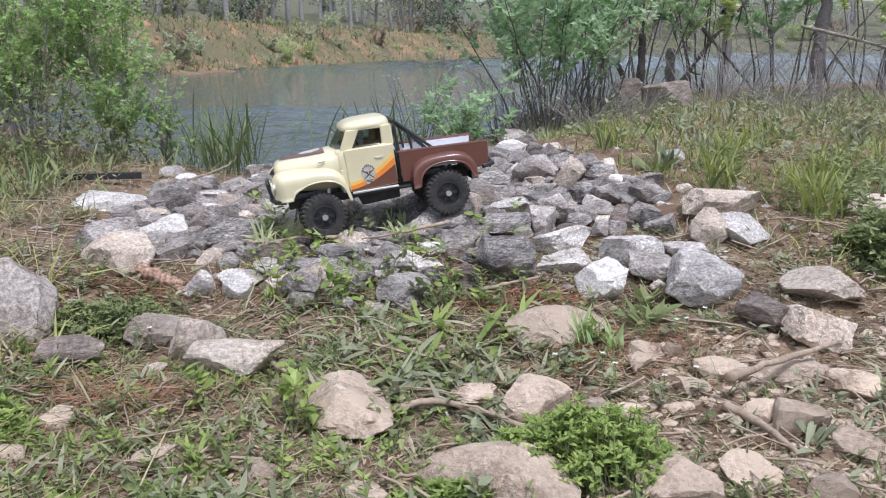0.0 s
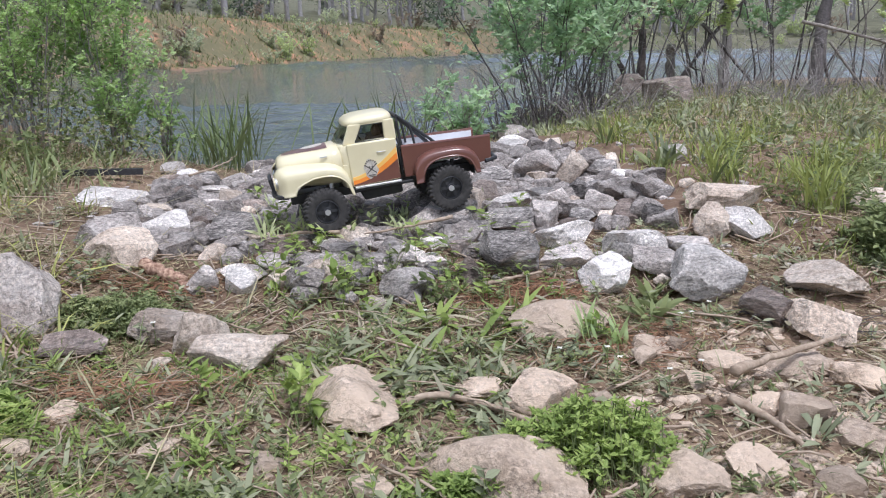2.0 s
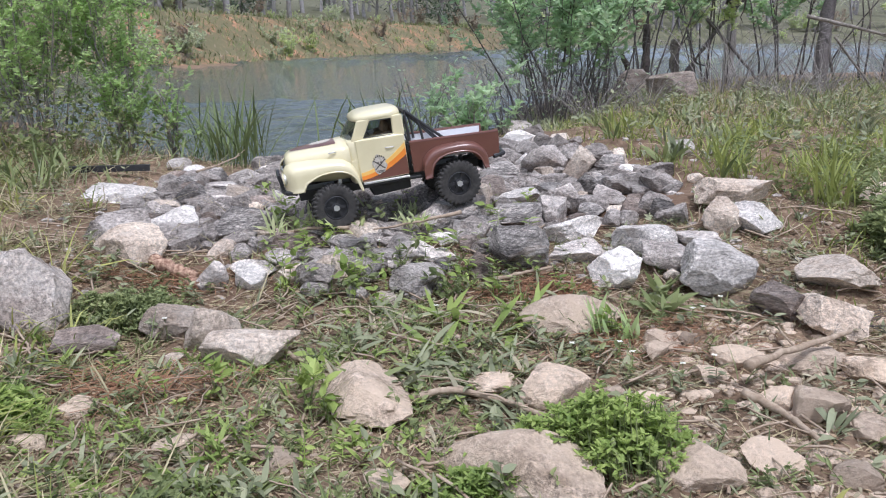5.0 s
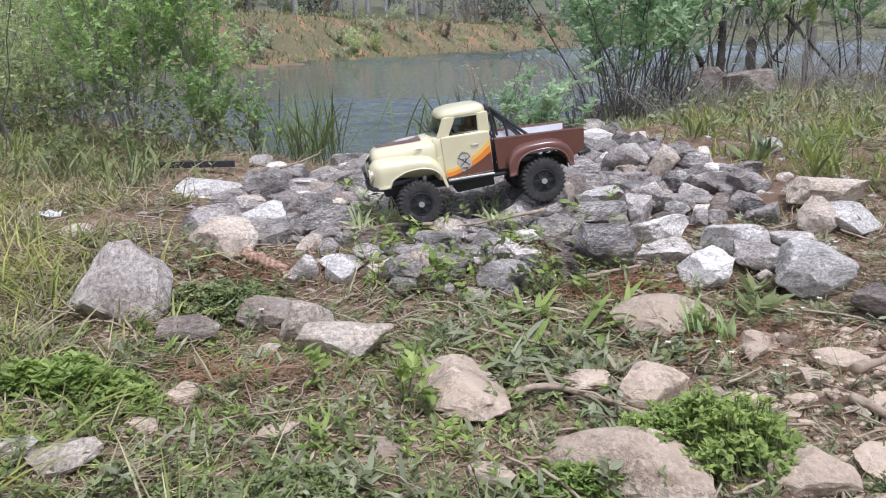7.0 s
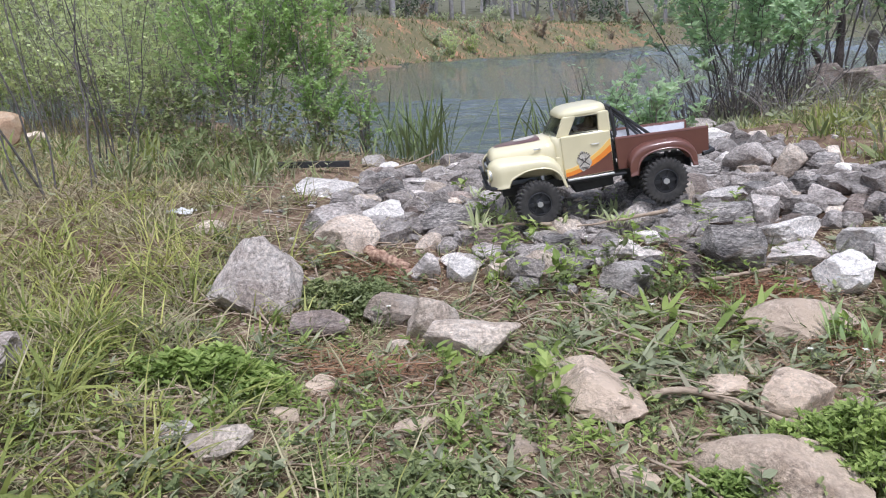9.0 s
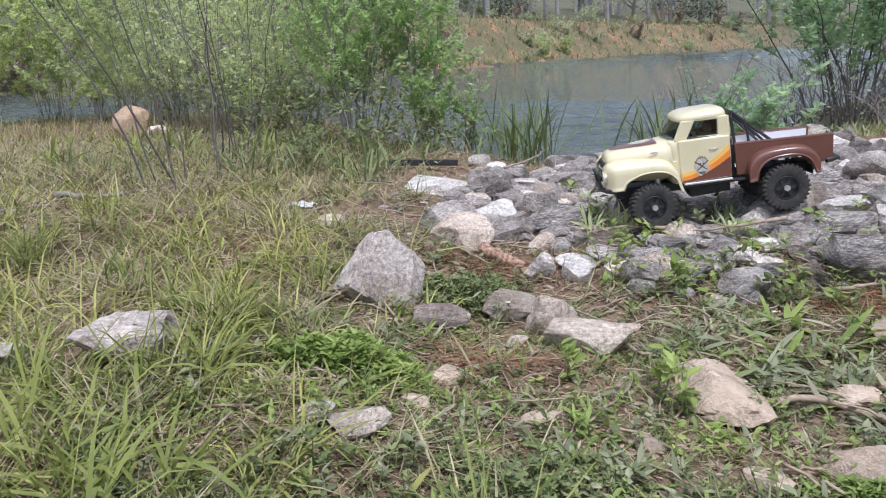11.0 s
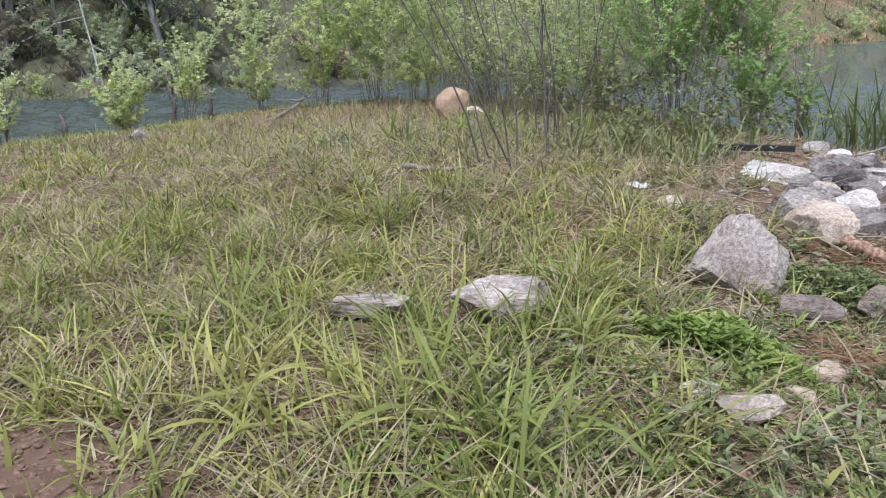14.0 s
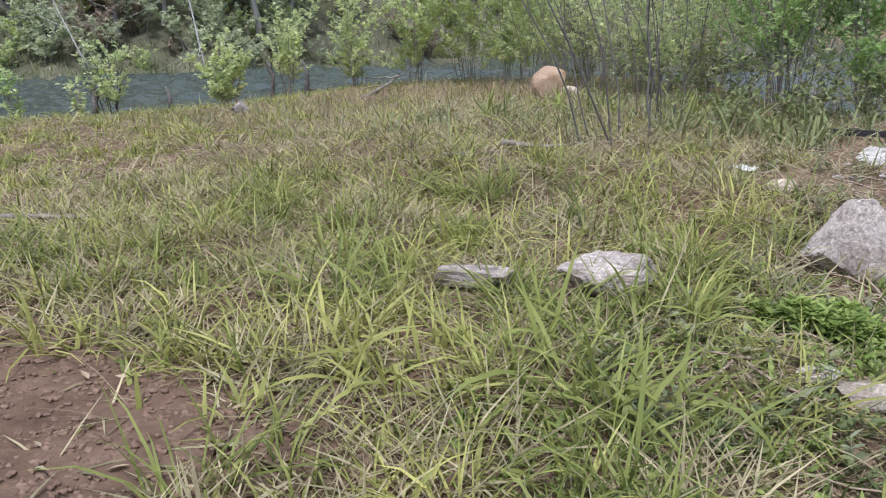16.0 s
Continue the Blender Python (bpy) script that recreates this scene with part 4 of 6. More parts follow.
def clover_patch(x, y, rx, ry, h, n, material=None, leaf=0.009, label="dense bright green clover patch on soil", name="clover_patch"):
    """A low cushion of small round leaflets on thin stalks."""
    r = np.random.RandomState(int(abs(x * 999 + y * 777)))
    n = n * 3
    q = r.normal(0, 0.5, (n, 2))
    q = q[np.hypot(q[:, 0], q[:, 1]) < 1 + 0.6 * waves(x + q[:, 0] * rx, y + q[:, 1] * ry, 0.06, 5)]
    m = len(q)
    px, py = x + q[:, 0] * rx, y + q[:, 1] * ry
    g = ground(px, py)
    top = g + h * (1 - 0.75 * (q ** 2).sum(1)) * r.uniform(0.3, 1.15, m) * (1 + 0.35 * waves(px, py, 0.07, 3))
    tops = np.stack([px, py, top], -1)
    roots = np.stack([px + r.normal(0, 0.008, m), py + r.normal(0, 0.008, m), g - 0.004], -1)
    base = new(name)
    base.location = (x, y, height(x, y))
    tagged(base, label, "clover")
    o = np.array(base.location)
    k = 5
    a = (r.uniform(0, 6.283, m)[:, None] + np.arange(k) * 1.257).ravel()
    p = np.repeat(tops, k, axis=0) - o
    geo = leaves(p, np.stack([np.cos(a), np.sin(a), r.uniform(-0.2, 1.0, m * k)], -1), np.stack([r.normal(0, 0.3, m * k), r.normal(0, 0.3, m * k), np.ones(m * k)], -1), leaf * r.uniform(0.7, 1.5, m * k), leaf * 0.5 * r.uniform(0.7, 1.3, m * k), 0.1)
    tagged(obj("foliage", fast_mesh("foliage", *geo), material or CLOVER, base), kind="stuff")
    stalk = tubes(np.stack([roots, (roots + tops) / 2 + (0, 0, 0.003), tops], 1) - o, np.full((m, 3), 0.0008), 3)
    tagged(obj("stalk", fast_mesh("stalk", *stalk), WEED, base), kind="stuff")


def rosette(x, y, n, length, width, material, label, name="broadleaf_weed", lean=(0.3, 1.1), curl=(0.2, 1.0), spread=0.01, category="weed", piece="leaf"):
    """One plant of long leaves from a root, each leaf a part."""
    r = np.random.RandomState(int(abs(x * 4321 + y * 1234)))
    p = np.concatenate([r.normal(0, spread, (n, 2)), np.full((n, 1), -0.005)], 1)
    v, f = strips(p, r.uniform(0, 6.283, n), length * r.uniform(0.6, 1.15, n), width * r.uniform(0.7, 1.2, n), r.uniform(*lean, n), r.uniform(*curl, n), (0.3, 0.8, 1.0, 0.75, 0.06))
    base = tagged(new(name), label, category)
    base.location = (x, y, height(x, y))
    v, k = v.reshape(n, -1, 3), len(f) // n
    for a in range(n):
        obj(piece, fast_mesh(piece, v[a], f[:k], True), material, base)
    return base


clover_patch(0.11, 1.0, 0.13, 0.09, 0.075, 420)
clover_patch(-0.64, 1.6, 0.12, 0.11, 0.045, 300, WEED, label="leafy green weed patch beside a boulder", name="weed_patch")
clover_patch(-0.78, 1.2, 0.13, 0.07, 0.04, 300, leaf=0.015)
clover_patch(-0.45, 0.93, 0.16, 0.08, 0.03, 110, WEED, label="low leafy green weeds on soil", name="weed_patch")
clover_patch(1.02, 1.66, 0.13, 0.12, 0.08, 260, WEED, 0.016, "dense green weeds beside the rocks", "weed_patch")
clover_patch(-0.04, 0.93, 0.1, 0.04, 0.03, 150)
for k, (a, b) in enumerate(((-1.06, 0.8), (-0.86, 0.77), (-1.28, 0.7), (-0.95, 0.7), (-1.45, 0.86), (-1.52, 1.25), (-0.98, 1.02), (-1.62, 1.02), (-1.2, 0.62))):
    rosette(a, b, 34, 0.16, 0.0065, (GREEN, GREEN, YELLOW)[k % 3], ("tall tuft of green and yellowing grass", "tall tuft of green meadow grass", "tall tuft of pale yellow-green grass")[k % 3], "grass_tuft", (0.1, 1.2), (0.3, 1.9), 0.04, "grass tuft", "blade")
for a, b in ((1.02, 1.45), (1.12, 1.62), (1.25, 1.75), (1.2, 1.45), (0.95, 1.9)):
    rosette(a, b, 60, 0.17, 0.0055, GREEN, "tall tuft of green grass by the rocks", "grass_tuft", (0.05, 0.6), (0.2, 1.1), 0.025, "grass tuft", "blade")
for a, b, n in ((0.12, 1.52, 10), (-0.02, 1.56, 12), (0.06, 1.48, 9), (-0.06, 1.42, 10)):
    rosette(a, b, n, 0.11, 0.014, CLOVER, "broad-leaved weed with long arching leaves", lean=(0.6, 1.3))
for a, b in ((0.24, 1.42), (0.29, 1.4)):
    rosette(a, b, 8, 0.09, 0.01, SPRING, "upright young weed with pale green leaves", "young_weed", (0.05, 0.5), (0.1, 0.7), 0.008)
r = np.random.RandomState(61)
for k in range(34):
    a, b = r.normal(-0.02, 0.16), r.normal(1.37, 0.11)
    rosette(a, b, int(r.randint(9, 18)), r.uniform(0.05, 0.1), r.uniform(0.005, 0.0095), (SAGE, WEED, WILT)[k % 3], ("limp gray-green weed flattened on the soil", "limp green weed flattened on the soil", "withered tan weed flattened on the soil")[k % 3], "wilted_weed", (0.9, 1.55), (-0.2, 0.7), 0.03)
for a, b in ((-0.08, 1.36), (-0.02, 1.3), (-0.12, 1.28), (-0.2, 1.42), (-0.15, 1.55), (0.0, 1.22)):
    rosette(a, b, 26, 0.09, 0.012, SAGE, "wilting gray-green weed with drooping leaves", "wilted_weed", (0.7, 1.5), (0.2, 1.2), 0.02)
for a, b in ((0.4, 1.52), (0.42, 1.6), (0.38, 1.48)):
    rosette(a, b, 16, 0.07, 0.018, WEED, "broad-leaved dock plant before the rocks", lean=(0.3, 1.1))
rosette(-0.74, 3.55, 130, 0.36, 0.0085, REED, "clump of dark green reeds at the water", "reed_clump", (0.05, 0.75), (0.1, 0.8), 0.09, "reeds", "blade")
rosette(-0.03, 3.85, 115, 0.36, 0.0085, REED, "clump of dark green reeds at the water", "reed_clump", (0.05, 0.8), (0.1, 0.8), 0.11, "reeds", "blade")
for a, b in ((-1.3, 2.75), (-1.5, 2.9), (-1.12, 2.7), (-1.75, 3.0), (-1.25, 2.95), (-2.1, 3.1), (-1.55, 2.55)):
    rosette(a, b, 26, 0.13, 0.011, WEED, "leafy green weed below the shrubs", "leafy_weed", (0.1, 0.9), (0.2, 1.2), 0.03)
for a, b in ((0.95, 2.5), (1.15, 2.8), (0.85, 2.25), (1.4, 3.1), (1.1, 2.2), (0.8, 3.0), (1.6, 2.6), (1.3, 2.4)):
    rosette(a, b, 40, 0.14, 0.006, GREEN, "upright tuft of green grass behind the rocks", "grass_tuft", (0.05, 0.6), (0.2, 1.1), 0.03, "grass tuft", "blade")



def bush_geometry(r, h, spread, stems, twigs, leaf, count, leafy_from, radius=0.006, droop=0.0, lean=0.0):
    """Stems with side twigs, and leaves along the upper parts; built round the origin."""
    k = 8
    u = np.linspace(0, 1, k)
    az, out = r.uniform(0, 6.283, stems), r.uniform(0.15, 1.0, stems) * spread
    hh = h * r.uniform(0.6, 1.08, stems)
    root = np.stack([np.cos(az), np.sin(az)], -1) * (r.uniform(0.0, 0.28, stems) * spread)[:, None]
    end = root + np.stack([np.cos(az), np.sin(az)], -1) * out[:, None] + r.normal(0, 0.1 * spread, (stems, 2)) + [lean, 0]
    path = np.zeros((stems, k, 3))
    bend = u ** r.uniform(1.0, 1.7, stems)[:, None]
    path[..., :2] = root[:, None] + (end - root)[:, None] * bend[..., None]
    path[..., 2] = -0.02 + hh[:, None] * (u - droop * u ** 3)
    path[:, 1:-1] += np.cumsum(r.normal(0, 0.016 * h, (stems, k - 2, 3)), axis=1) * 0.7
    rad = radius * r.uniform(0.6, 1.3, stems)[:, None] * (1 - 0.85 * u)[None]
    n = stems * twigs
    who = np.repeat(np.arange(stems), twigs)
    at = r.uniform(leafy_from * 0.8, 0.98, n) * (k - 1)
    lo, fr = at.astype(int).clip(0, k - 2), at - at.astype(int)
    start = path[who, lo] * (1 - fr)[:, None] + path[who, lo + 1] * fr[:, None]
    a2 = r.uniform(0, 6.283, n)
    tl = h * r.uniform(0.08, 0.26, n)
    way = np.stack([np.cos(a2), np.sin(a2), r.uniform(0.2, 1.3, n)], -1)
    way /= np.linalg.norm(way, axis=1, keepdims=True)
    tw = start[:, None] + way[:, None] * tl[:, None, None] * np.linspace(0, 1, 4)[None, :, None]
    tw[..., 2] += (tl[:, None] * np.linspace(0, 1, 4)[None] ** 2) * 0.15
    fine = (radius * 0.35) * np.linspace(1, 0.3, 4)[None] * np.ones((twigs, 1))
    geo = [join(tubes(path[i:i + 1], rad[i:i + 1]), *([tubes(tw[i * twigs:(i + 1) * twigs], fine, 3)] if twigs else [])) for i in range(stems)]
    if not count:
        return geo, None
    pick, pos = r.randint(0, n, count), r.uniform(0.15, 1.0, count)
    q = pos * 3
    lo, fr = q.astype(int).clip(0, 2), (q - q.astype(int).clip(0, 2))[:, None]
    p = tw[pick, lo] * (1 - fr) + tw[pick, lo + 1] * fr
    dirs = np.stack([r.normal(0, 1, count), r.normal(0, 1, count), r.normal(0.15, 0.5, count)], -1) + way[pick] * 0.6
    ups = np.stack([r.normal(0, 0.5, count), r.normal(0, 0.5, count), np.ones(count)], -1)
    s = leaf * r.uniform(0.5, 1.3, count)
    return geo, leaves(p, dirs, ups, s, s * r.uniform(0.4, 0.62, count), 0.1)


def shrub(x, y, h, spread, stems, leaf, count, material, label, bark=None, leafy_from=0.45, twigs=9, radius=0.006, droop=0.0, lean=0.0, name="shrub", z=None, category="shrub"):
    r = np.random.RandomState(int(abs(x * 731 + y * 317)) + 7)
    wood, foliage = bush_geometry(r, h, spread, stems, twigs, leaf, count, leafy_from, radius, droop, lean)
    base = tagged(new(name), label, category)
    base.location = (x, y, height(x, y) if z is None else z)
    if name in ("twig_tangle", "rootlet_heap"):
        tagged(obj("brushwood", fast_mesh("brushwood", *join(*wood), True), bark or BARK, base), kind="stuff")
        wood = []
    for stem in wood:
        obj("stem", fast_mesh("stem", *stem, True), bark or BARK, base)
    if count:
        tagged(obj("foliage", fast_mesh("foliage", *foliage), material, base), kind="stuff")
    return base


for a, b, h in ((-0.285, 1.2, 0.14), (-0.25, 1.16, 0.1), (-0.42, 1.26, 0.08), (0.27, 1.43, 0.1)):
    shrub(a, b, h, 0.02, 2, 0.027, 22, CLOVER, "upright young weed with lance-shaped pale green leaves", WEED, 0.15, 5, 0.0022, name="young_weed", category="weed")
shrub(-1.42, 3.35, 1.2, 0.42, 30, 0.021, 15000, SPRING, "dense fresh green shrub with gray stems", leafy_from=0.25, twigs=16, radius=0.0034)
shrub(-1.12, 3.45, 1.0, 0.28, 16, 0.02, 8500, SPRING, "fresh green shrub with gray stems", leafy_from=0.2, twigs=14, radius=0.003)
shrub(-0.96, 3.5, 0.5, 0.08, 5, 0.03, 420, SPRING, "slim green sapling beside the shrub", leafy_from=0.1)
shrub(-1.85, 3.6, 1.25, 0.5, 22, 0.024, 4600, PALELEAF, "thin shrub with many gray stems", leafy_from=0.1, twigs=12, radius=0.0024)
shrub(-2.3, 3.95, 1.45, 0.6, 26, 0.025, 5600, PALELEAF, "tall thin-leaved shrub with gray stems", leafy_from=0.1, twigs=12, radius=0.0026)
shrub(-2.75, 4.35, 1.6, 0.7, 26, 0.027, 6800, PALELEAF, "tall thin-leaved shrub with gray stems", leafy_from=0.14, twigs=11, radius=0.0034)
shrub(-1.62, 2.25, 1.25, 0.6, 7, 0.025, 40, PALELEAF, "nearly bare dark-stemmed shrub", DARKBARK, 0.6, 3, 0.003, lean=-0.2)
shrub(-1.68, 2.75, 1.2, 0.55, 7, 0.025, 60, PALELEAF, "nearly bare dark-stemmed shrub", DARKBARK, 0.6, 3, 0.003)
shrub(-3.3, 4.9, 1.7, 0.7, 18, 0.036, 6500, PALELEAF, "pale green shrub at the shore", leafy_from=0.12, twigs=11, radius=0.0034)
shrub(-3.9, 5.2, 1.8, 0.7, 16, 0.04, 6500, PALELEAF, "pale green shrub at the shore", leafy_from=0.12, twigs=11, radius=0.0034)
shrub(-4.4, 5.4, 1.8, 0.6, 13, 0.036, 8125, PALELEAF, "pale green shrub at the shore", leafy_from=0.14, twigs=11, radius=0.0034)
shrub(-4.75, 5.1, 1.4, 0.45, 11, 0.036, 6250, PALELEAF, "pale green shrub at the shore", leafy_from=0.14, twigs=11, radius=0.0034)
shrub(-5.0, 4.7, 0.88, 0.24, 12, 0.036, 2375, PALELEAF, "pale green shrub at the shore", leafy_from=0.14, twigs=11, radius=0.0034)
shrub(-5.25, 4.2, 0.68, 0.18, 8, 0.036, 1250, PALELEAF, "young pale green shrub at the shore", leafy_from=0.35, radius=0.0048)
shrub(-5.3, 3.65, 0.52, 0.24, 12, 0.036, 2125, PALELEAF, "low yellow-green shrub at the shore", leafy_from=0.12)
shrub(-5.62, 2.95, 0.62, 0.16, 6, 0.036, 775, PALELEAF, "small yellow-green sapling at the water", DARKBARK, leafy_from=0.32)
shrub(-5.65, 2.72, 0.3, 0.06, 4, 0.04, 110, PALELEAF, "thin yellow-green sapling at the water", leafy_from=0.3)
shrub(-5.95, 2.45, 0.38, 0.08, 5, 0.036, 325, SPRING, "tiny green sapling at the water", leafy_from=0.2)
shrub(-4.2, 6.1, 1.9, 0.7, 14, 0.036, 6875, PALELEAF, "pale green shrub at the shore", leafy_from=0.14, twigs=11, radius=0.0034)
shrub(-3.2, 6.0, 1.9, 0.7, 14, 0.048, 5000, PALELEAF, "pale green shrub at the shore", leafy_from=0.12, twigs=11, radius=0.0034)
shrub(-2.3, 5.0, 1.6, 0.6, 13, 0.045, 2600, PALELEAF, "pale green shrub at the shore", leafy_from=0.4, radius=0.007)
shrub(1.1, 5.2, 1.7, 0.95, 24, 0.046, 11000, COOL, "tall shrub with broad cool green leaves", DARKBARK, 0.3, 12, 0.0055)
shrub(0.46, 4.5, 0.4, 0.3, 16, 0.042, 1500, COOL, "low broad-leaved green plant by the water", leafy_from=0.1, name="broad_leaved_plant")
shrub(0.2, 4.55, 0.6, 0.3, 12, 0.03, 90, COOL, "thin bare stems at the water's edge", DARKBARK, 0.5, 3, 0.004)
shrub(1.6, 5.9, 1.7, 0.6, 9, 0.06, 3600, COOL, "thinly leaved shrub with dark stems", DARKBARK, 0.5, 7, 0.007)
shrub(2.2, 6.6, 1.8, 0.8, 12, 0.06, 3800, COOL, "thinly leaved shrub with dark stems", DARKBARK, 0.5, 6, 0.008)
shrub(2.9, 7.0, 2.0, 0.9, 9, 0.06, 4200, PALELEAF, "thinly leaved shrub with dark stems", DARKBARK, 0.45, 7, 0.008)
shrub(3.8, 7.2, 2.0, 1.0, 11, 0.06, 4400, COOL, "tangled shrub with dark stems", DARKBARK, 0.45, 7, 0.009)
shrub(4.8, 7.4, 2.0, 1.0, 11, 0.06, 4400, PALELEAF, "tangled shrub with dark stems", DARKBARK, 0.45, 7, 0.009)
shrub(5.9, 7.4, 2.2, 1.1, 11, 0.06, 4200, SPRING, "tangled shrub with dark stems", DARKBARK, 0.4, 7, 0.009)
for a, b in ((2.9, 6.3), (3.5, 6.2), (4.2, 6.3), (4.0, 5.7), (2.6, 6.0), (1.2, 5.9)):
    shrub(a, b, 0.85, 0.8, 30, 0.05, 0, PALELEAF, "thicket of bare dark branches", BARK, 0.3, 0, 0.004, droop=0.3, name="thicket")
for a, b in ((1.2, 4.7), (1.6, 4.9), (0.95, 4.9), (2.7, 5.2), (2.8, 5.7), (3.2, 5.6)):
    shrub(a, b, 0.34, 0.42, 40, 0.05, 0, PALELEAF, "low tangle of thin brown twigs", BARK, 0.3, 0, 0.003, droop=0.3, name="twig_tangle")
for a, b, h in ((-1.3, 3.2, 0.5), (-1.55, 3.15, 0.55), (-1.05, 3.3, 0.4), (-1.85, 3.35, 0.6), (-2.15, 3.7, 0.6), (-2.45, 4.0, 0.7), (-1.7, 3.5, 0.6), (-2.9, 4.4, 0.7), (-1.2, 2.95, 0.3), (-1.45, 2.8, 0.3)):
    shrub(a, b, h * 0.7, 0.3, 13, 0.024, 420, WEED, "thin gray-brown twigs with small leaves below the shrubs", DEADWOOD, 0.15, 7, 0.0018, droop=0.25, name="twig_tangle")
for a, b in ((-1.15, 2.5), (-1.35, 2.6), (-1.6, 2.75), (-1.9, 2.8), (-2.2, 2.9), (-1.45, 3.05), (-1.75, 3.15), (-1.05, 3.0), (-2.35, 2.6)):
    rosette(a, b, 20, 0.15, 0.009, (WEED, GREEN, SAGE)[int(abs(a * 100)) % 3], "upright green weed below the shrubs", "leafy_weed", (0.05, 0.9), (0.1, 1.3), 0.035)
for a, b in ((-0.3, 2.33), (-0.48, 2.5), (-0.2, 2.02), (-0.35, 1.72), (-0.26, 1.68), (-0.12, 1.8), (-0.2, 1.7), (-0.02, 1.66), (-0.4, 2.2)):
    shrub(a, b, 0.1, 0.05, 5, 0.024, 38, WEED if a > -0.25 else CLOVER, "yellow-green leafy weed growing between the rocks", WEED, 0.2, 4, 0.0015, name="leafy_weed", category="weed")
for a, b in ((0.6, 1.47), (0.66, 1.56), (0.7, 1.4)):
    shrub(a, b, 0.06, 0.09, 34, 0.02, 16, WILT, "small heap of dark rootlets beside the rocks", DARKBARK, 0.2, 3, 0.0014, droop=0.6, name="rootlet_heap", category="rootlets")
for a, b in ((1.0, 4.85), (1.35, 5.0), (0.75, 4.95)):
    shrub(a, b, 0.5, 0.4, 30, 0.03, 60, COOL, "dense tangle of dark twigs below a shrub", DARKBARK, 0.15, 8, 0.0035, name="twig_tangle")
shrub(-2.13, 1.85, 0.11, 0.02, 2, 0.022, 16, RUSSET, "dry brown weed stalk in the meadow", DARKBARK, 0.4, 4, 0.0022, name="dry_weed", category="weed")



# ---- the far shore ----
def far_tree(kind, seed):
    """A woodland tree built at the origin: trunk with limbs, and a crown of many small leaves."""
    r = np.random.RandomState(seed)
    base = new("tree" if kind != "pine" else "pine_tree")
    H = r.uniform(5.5, 7)
    k = 9
    u = np.linspace(0, 1, k)
    trunk = np.zeros((1, k, 3))
    trunk[0, :, 2] = u * H - 0.3
    trunk[0, 1:, :2] = np.cumsum(r.normal(0, 0.09, (k - 1, 2)), axis=0)
    wood = [tubes(trunk, 0.13 * (1 - 0.88 * u)[None], 7)]
    n = 40 if kind != "pine" else 60
    at = r.uniform(0.12 if kind == "pine" else 0.2, 0.98, n)
    start = np.stack([np.interp(at, u, trunk[0, :, j]) for j in range(3)], -1)
    a = r.uniform(0, 6.283, n)
    ln = (1.05 - at) * (2.3 if kind == "pine" else 3.2) * r.uniform(0.6, 1.1, n) + 0.4
    way = np.stack([np.cos(a), np.sin(a), r.uniform(-0.25, 0.1, n) if kind == "pine" else r.uniform(0.3, 1.1, n)], -1)
    w = np.linspace(0, 1, 5)
    limb = start[:, None] + way[:, None] * (ln[:, None] * w[None])[..., None]
    limb[:, 1:] += r.normal(0, 0.07, (n, 4, 3))
    wood.append(tubes(limb, 0.03 * np.linspace(1, 0.2, 5)[None] * np.ones((n, 1)), 3))
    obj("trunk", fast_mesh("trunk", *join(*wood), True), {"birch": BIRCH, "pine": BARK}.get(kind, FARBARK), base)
    count = {"pine": 2200, "bare": 700, "russet": 1000, "leaf": 1400, "birch": 700}[kind]
    who, pos = r.randint(0, n, count), r.uniform(0.25, 1.05, count)
    p = start[who] + way[who] * (ln[who] * pos)[:, None] + r.normal(0, 0.22, (count, 3))
    s = r.uniform(0.09, 0.24, count) * (1.4 if kind == "pine" else 1)
    geo = leaves(p, r.normal(0, 1, (count, 3)) + (0, 0, 0.2), r.normal(0, 0.6, (count, 3)) + (0, 0, 1), s, s * (0.25 if kind == "pine" else 0.6))
    obj("crown", fast_mesh("crown", *geo), {"pine": PINE, "russet": RUSSET, "bare": WOODS, "leaf": PALELEAF, "birch": PALELEAF}[kind], base)
    text = {"pine": "dark green pine tree on the far shore", "russet": "reddish budding tree in the far woods", "bare": "thinly leaved gray tree in the far woods",
            "leaf": "light green spring tree in the far woods", "birch": "pale-barked birch on the far shore"}[kind]
    return tagged(base, text, "tree", "far woods")


def far_bush(seed, material, text):
    r = np.random.RandomState(seed)
    wood, foliage = bush_geometry(r, 1.0, 0.7, 9, 7, 0.085, 1350, 0.1, 0.008)
    base = tagged(new("bush"), text, "bush", "bushes of the far bank")
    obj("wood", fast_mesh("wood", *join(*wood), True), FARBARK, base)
    tagged(obj("foliage", fast_mesh("foliage", *foliage), material, base), kind="stuff")
    return base


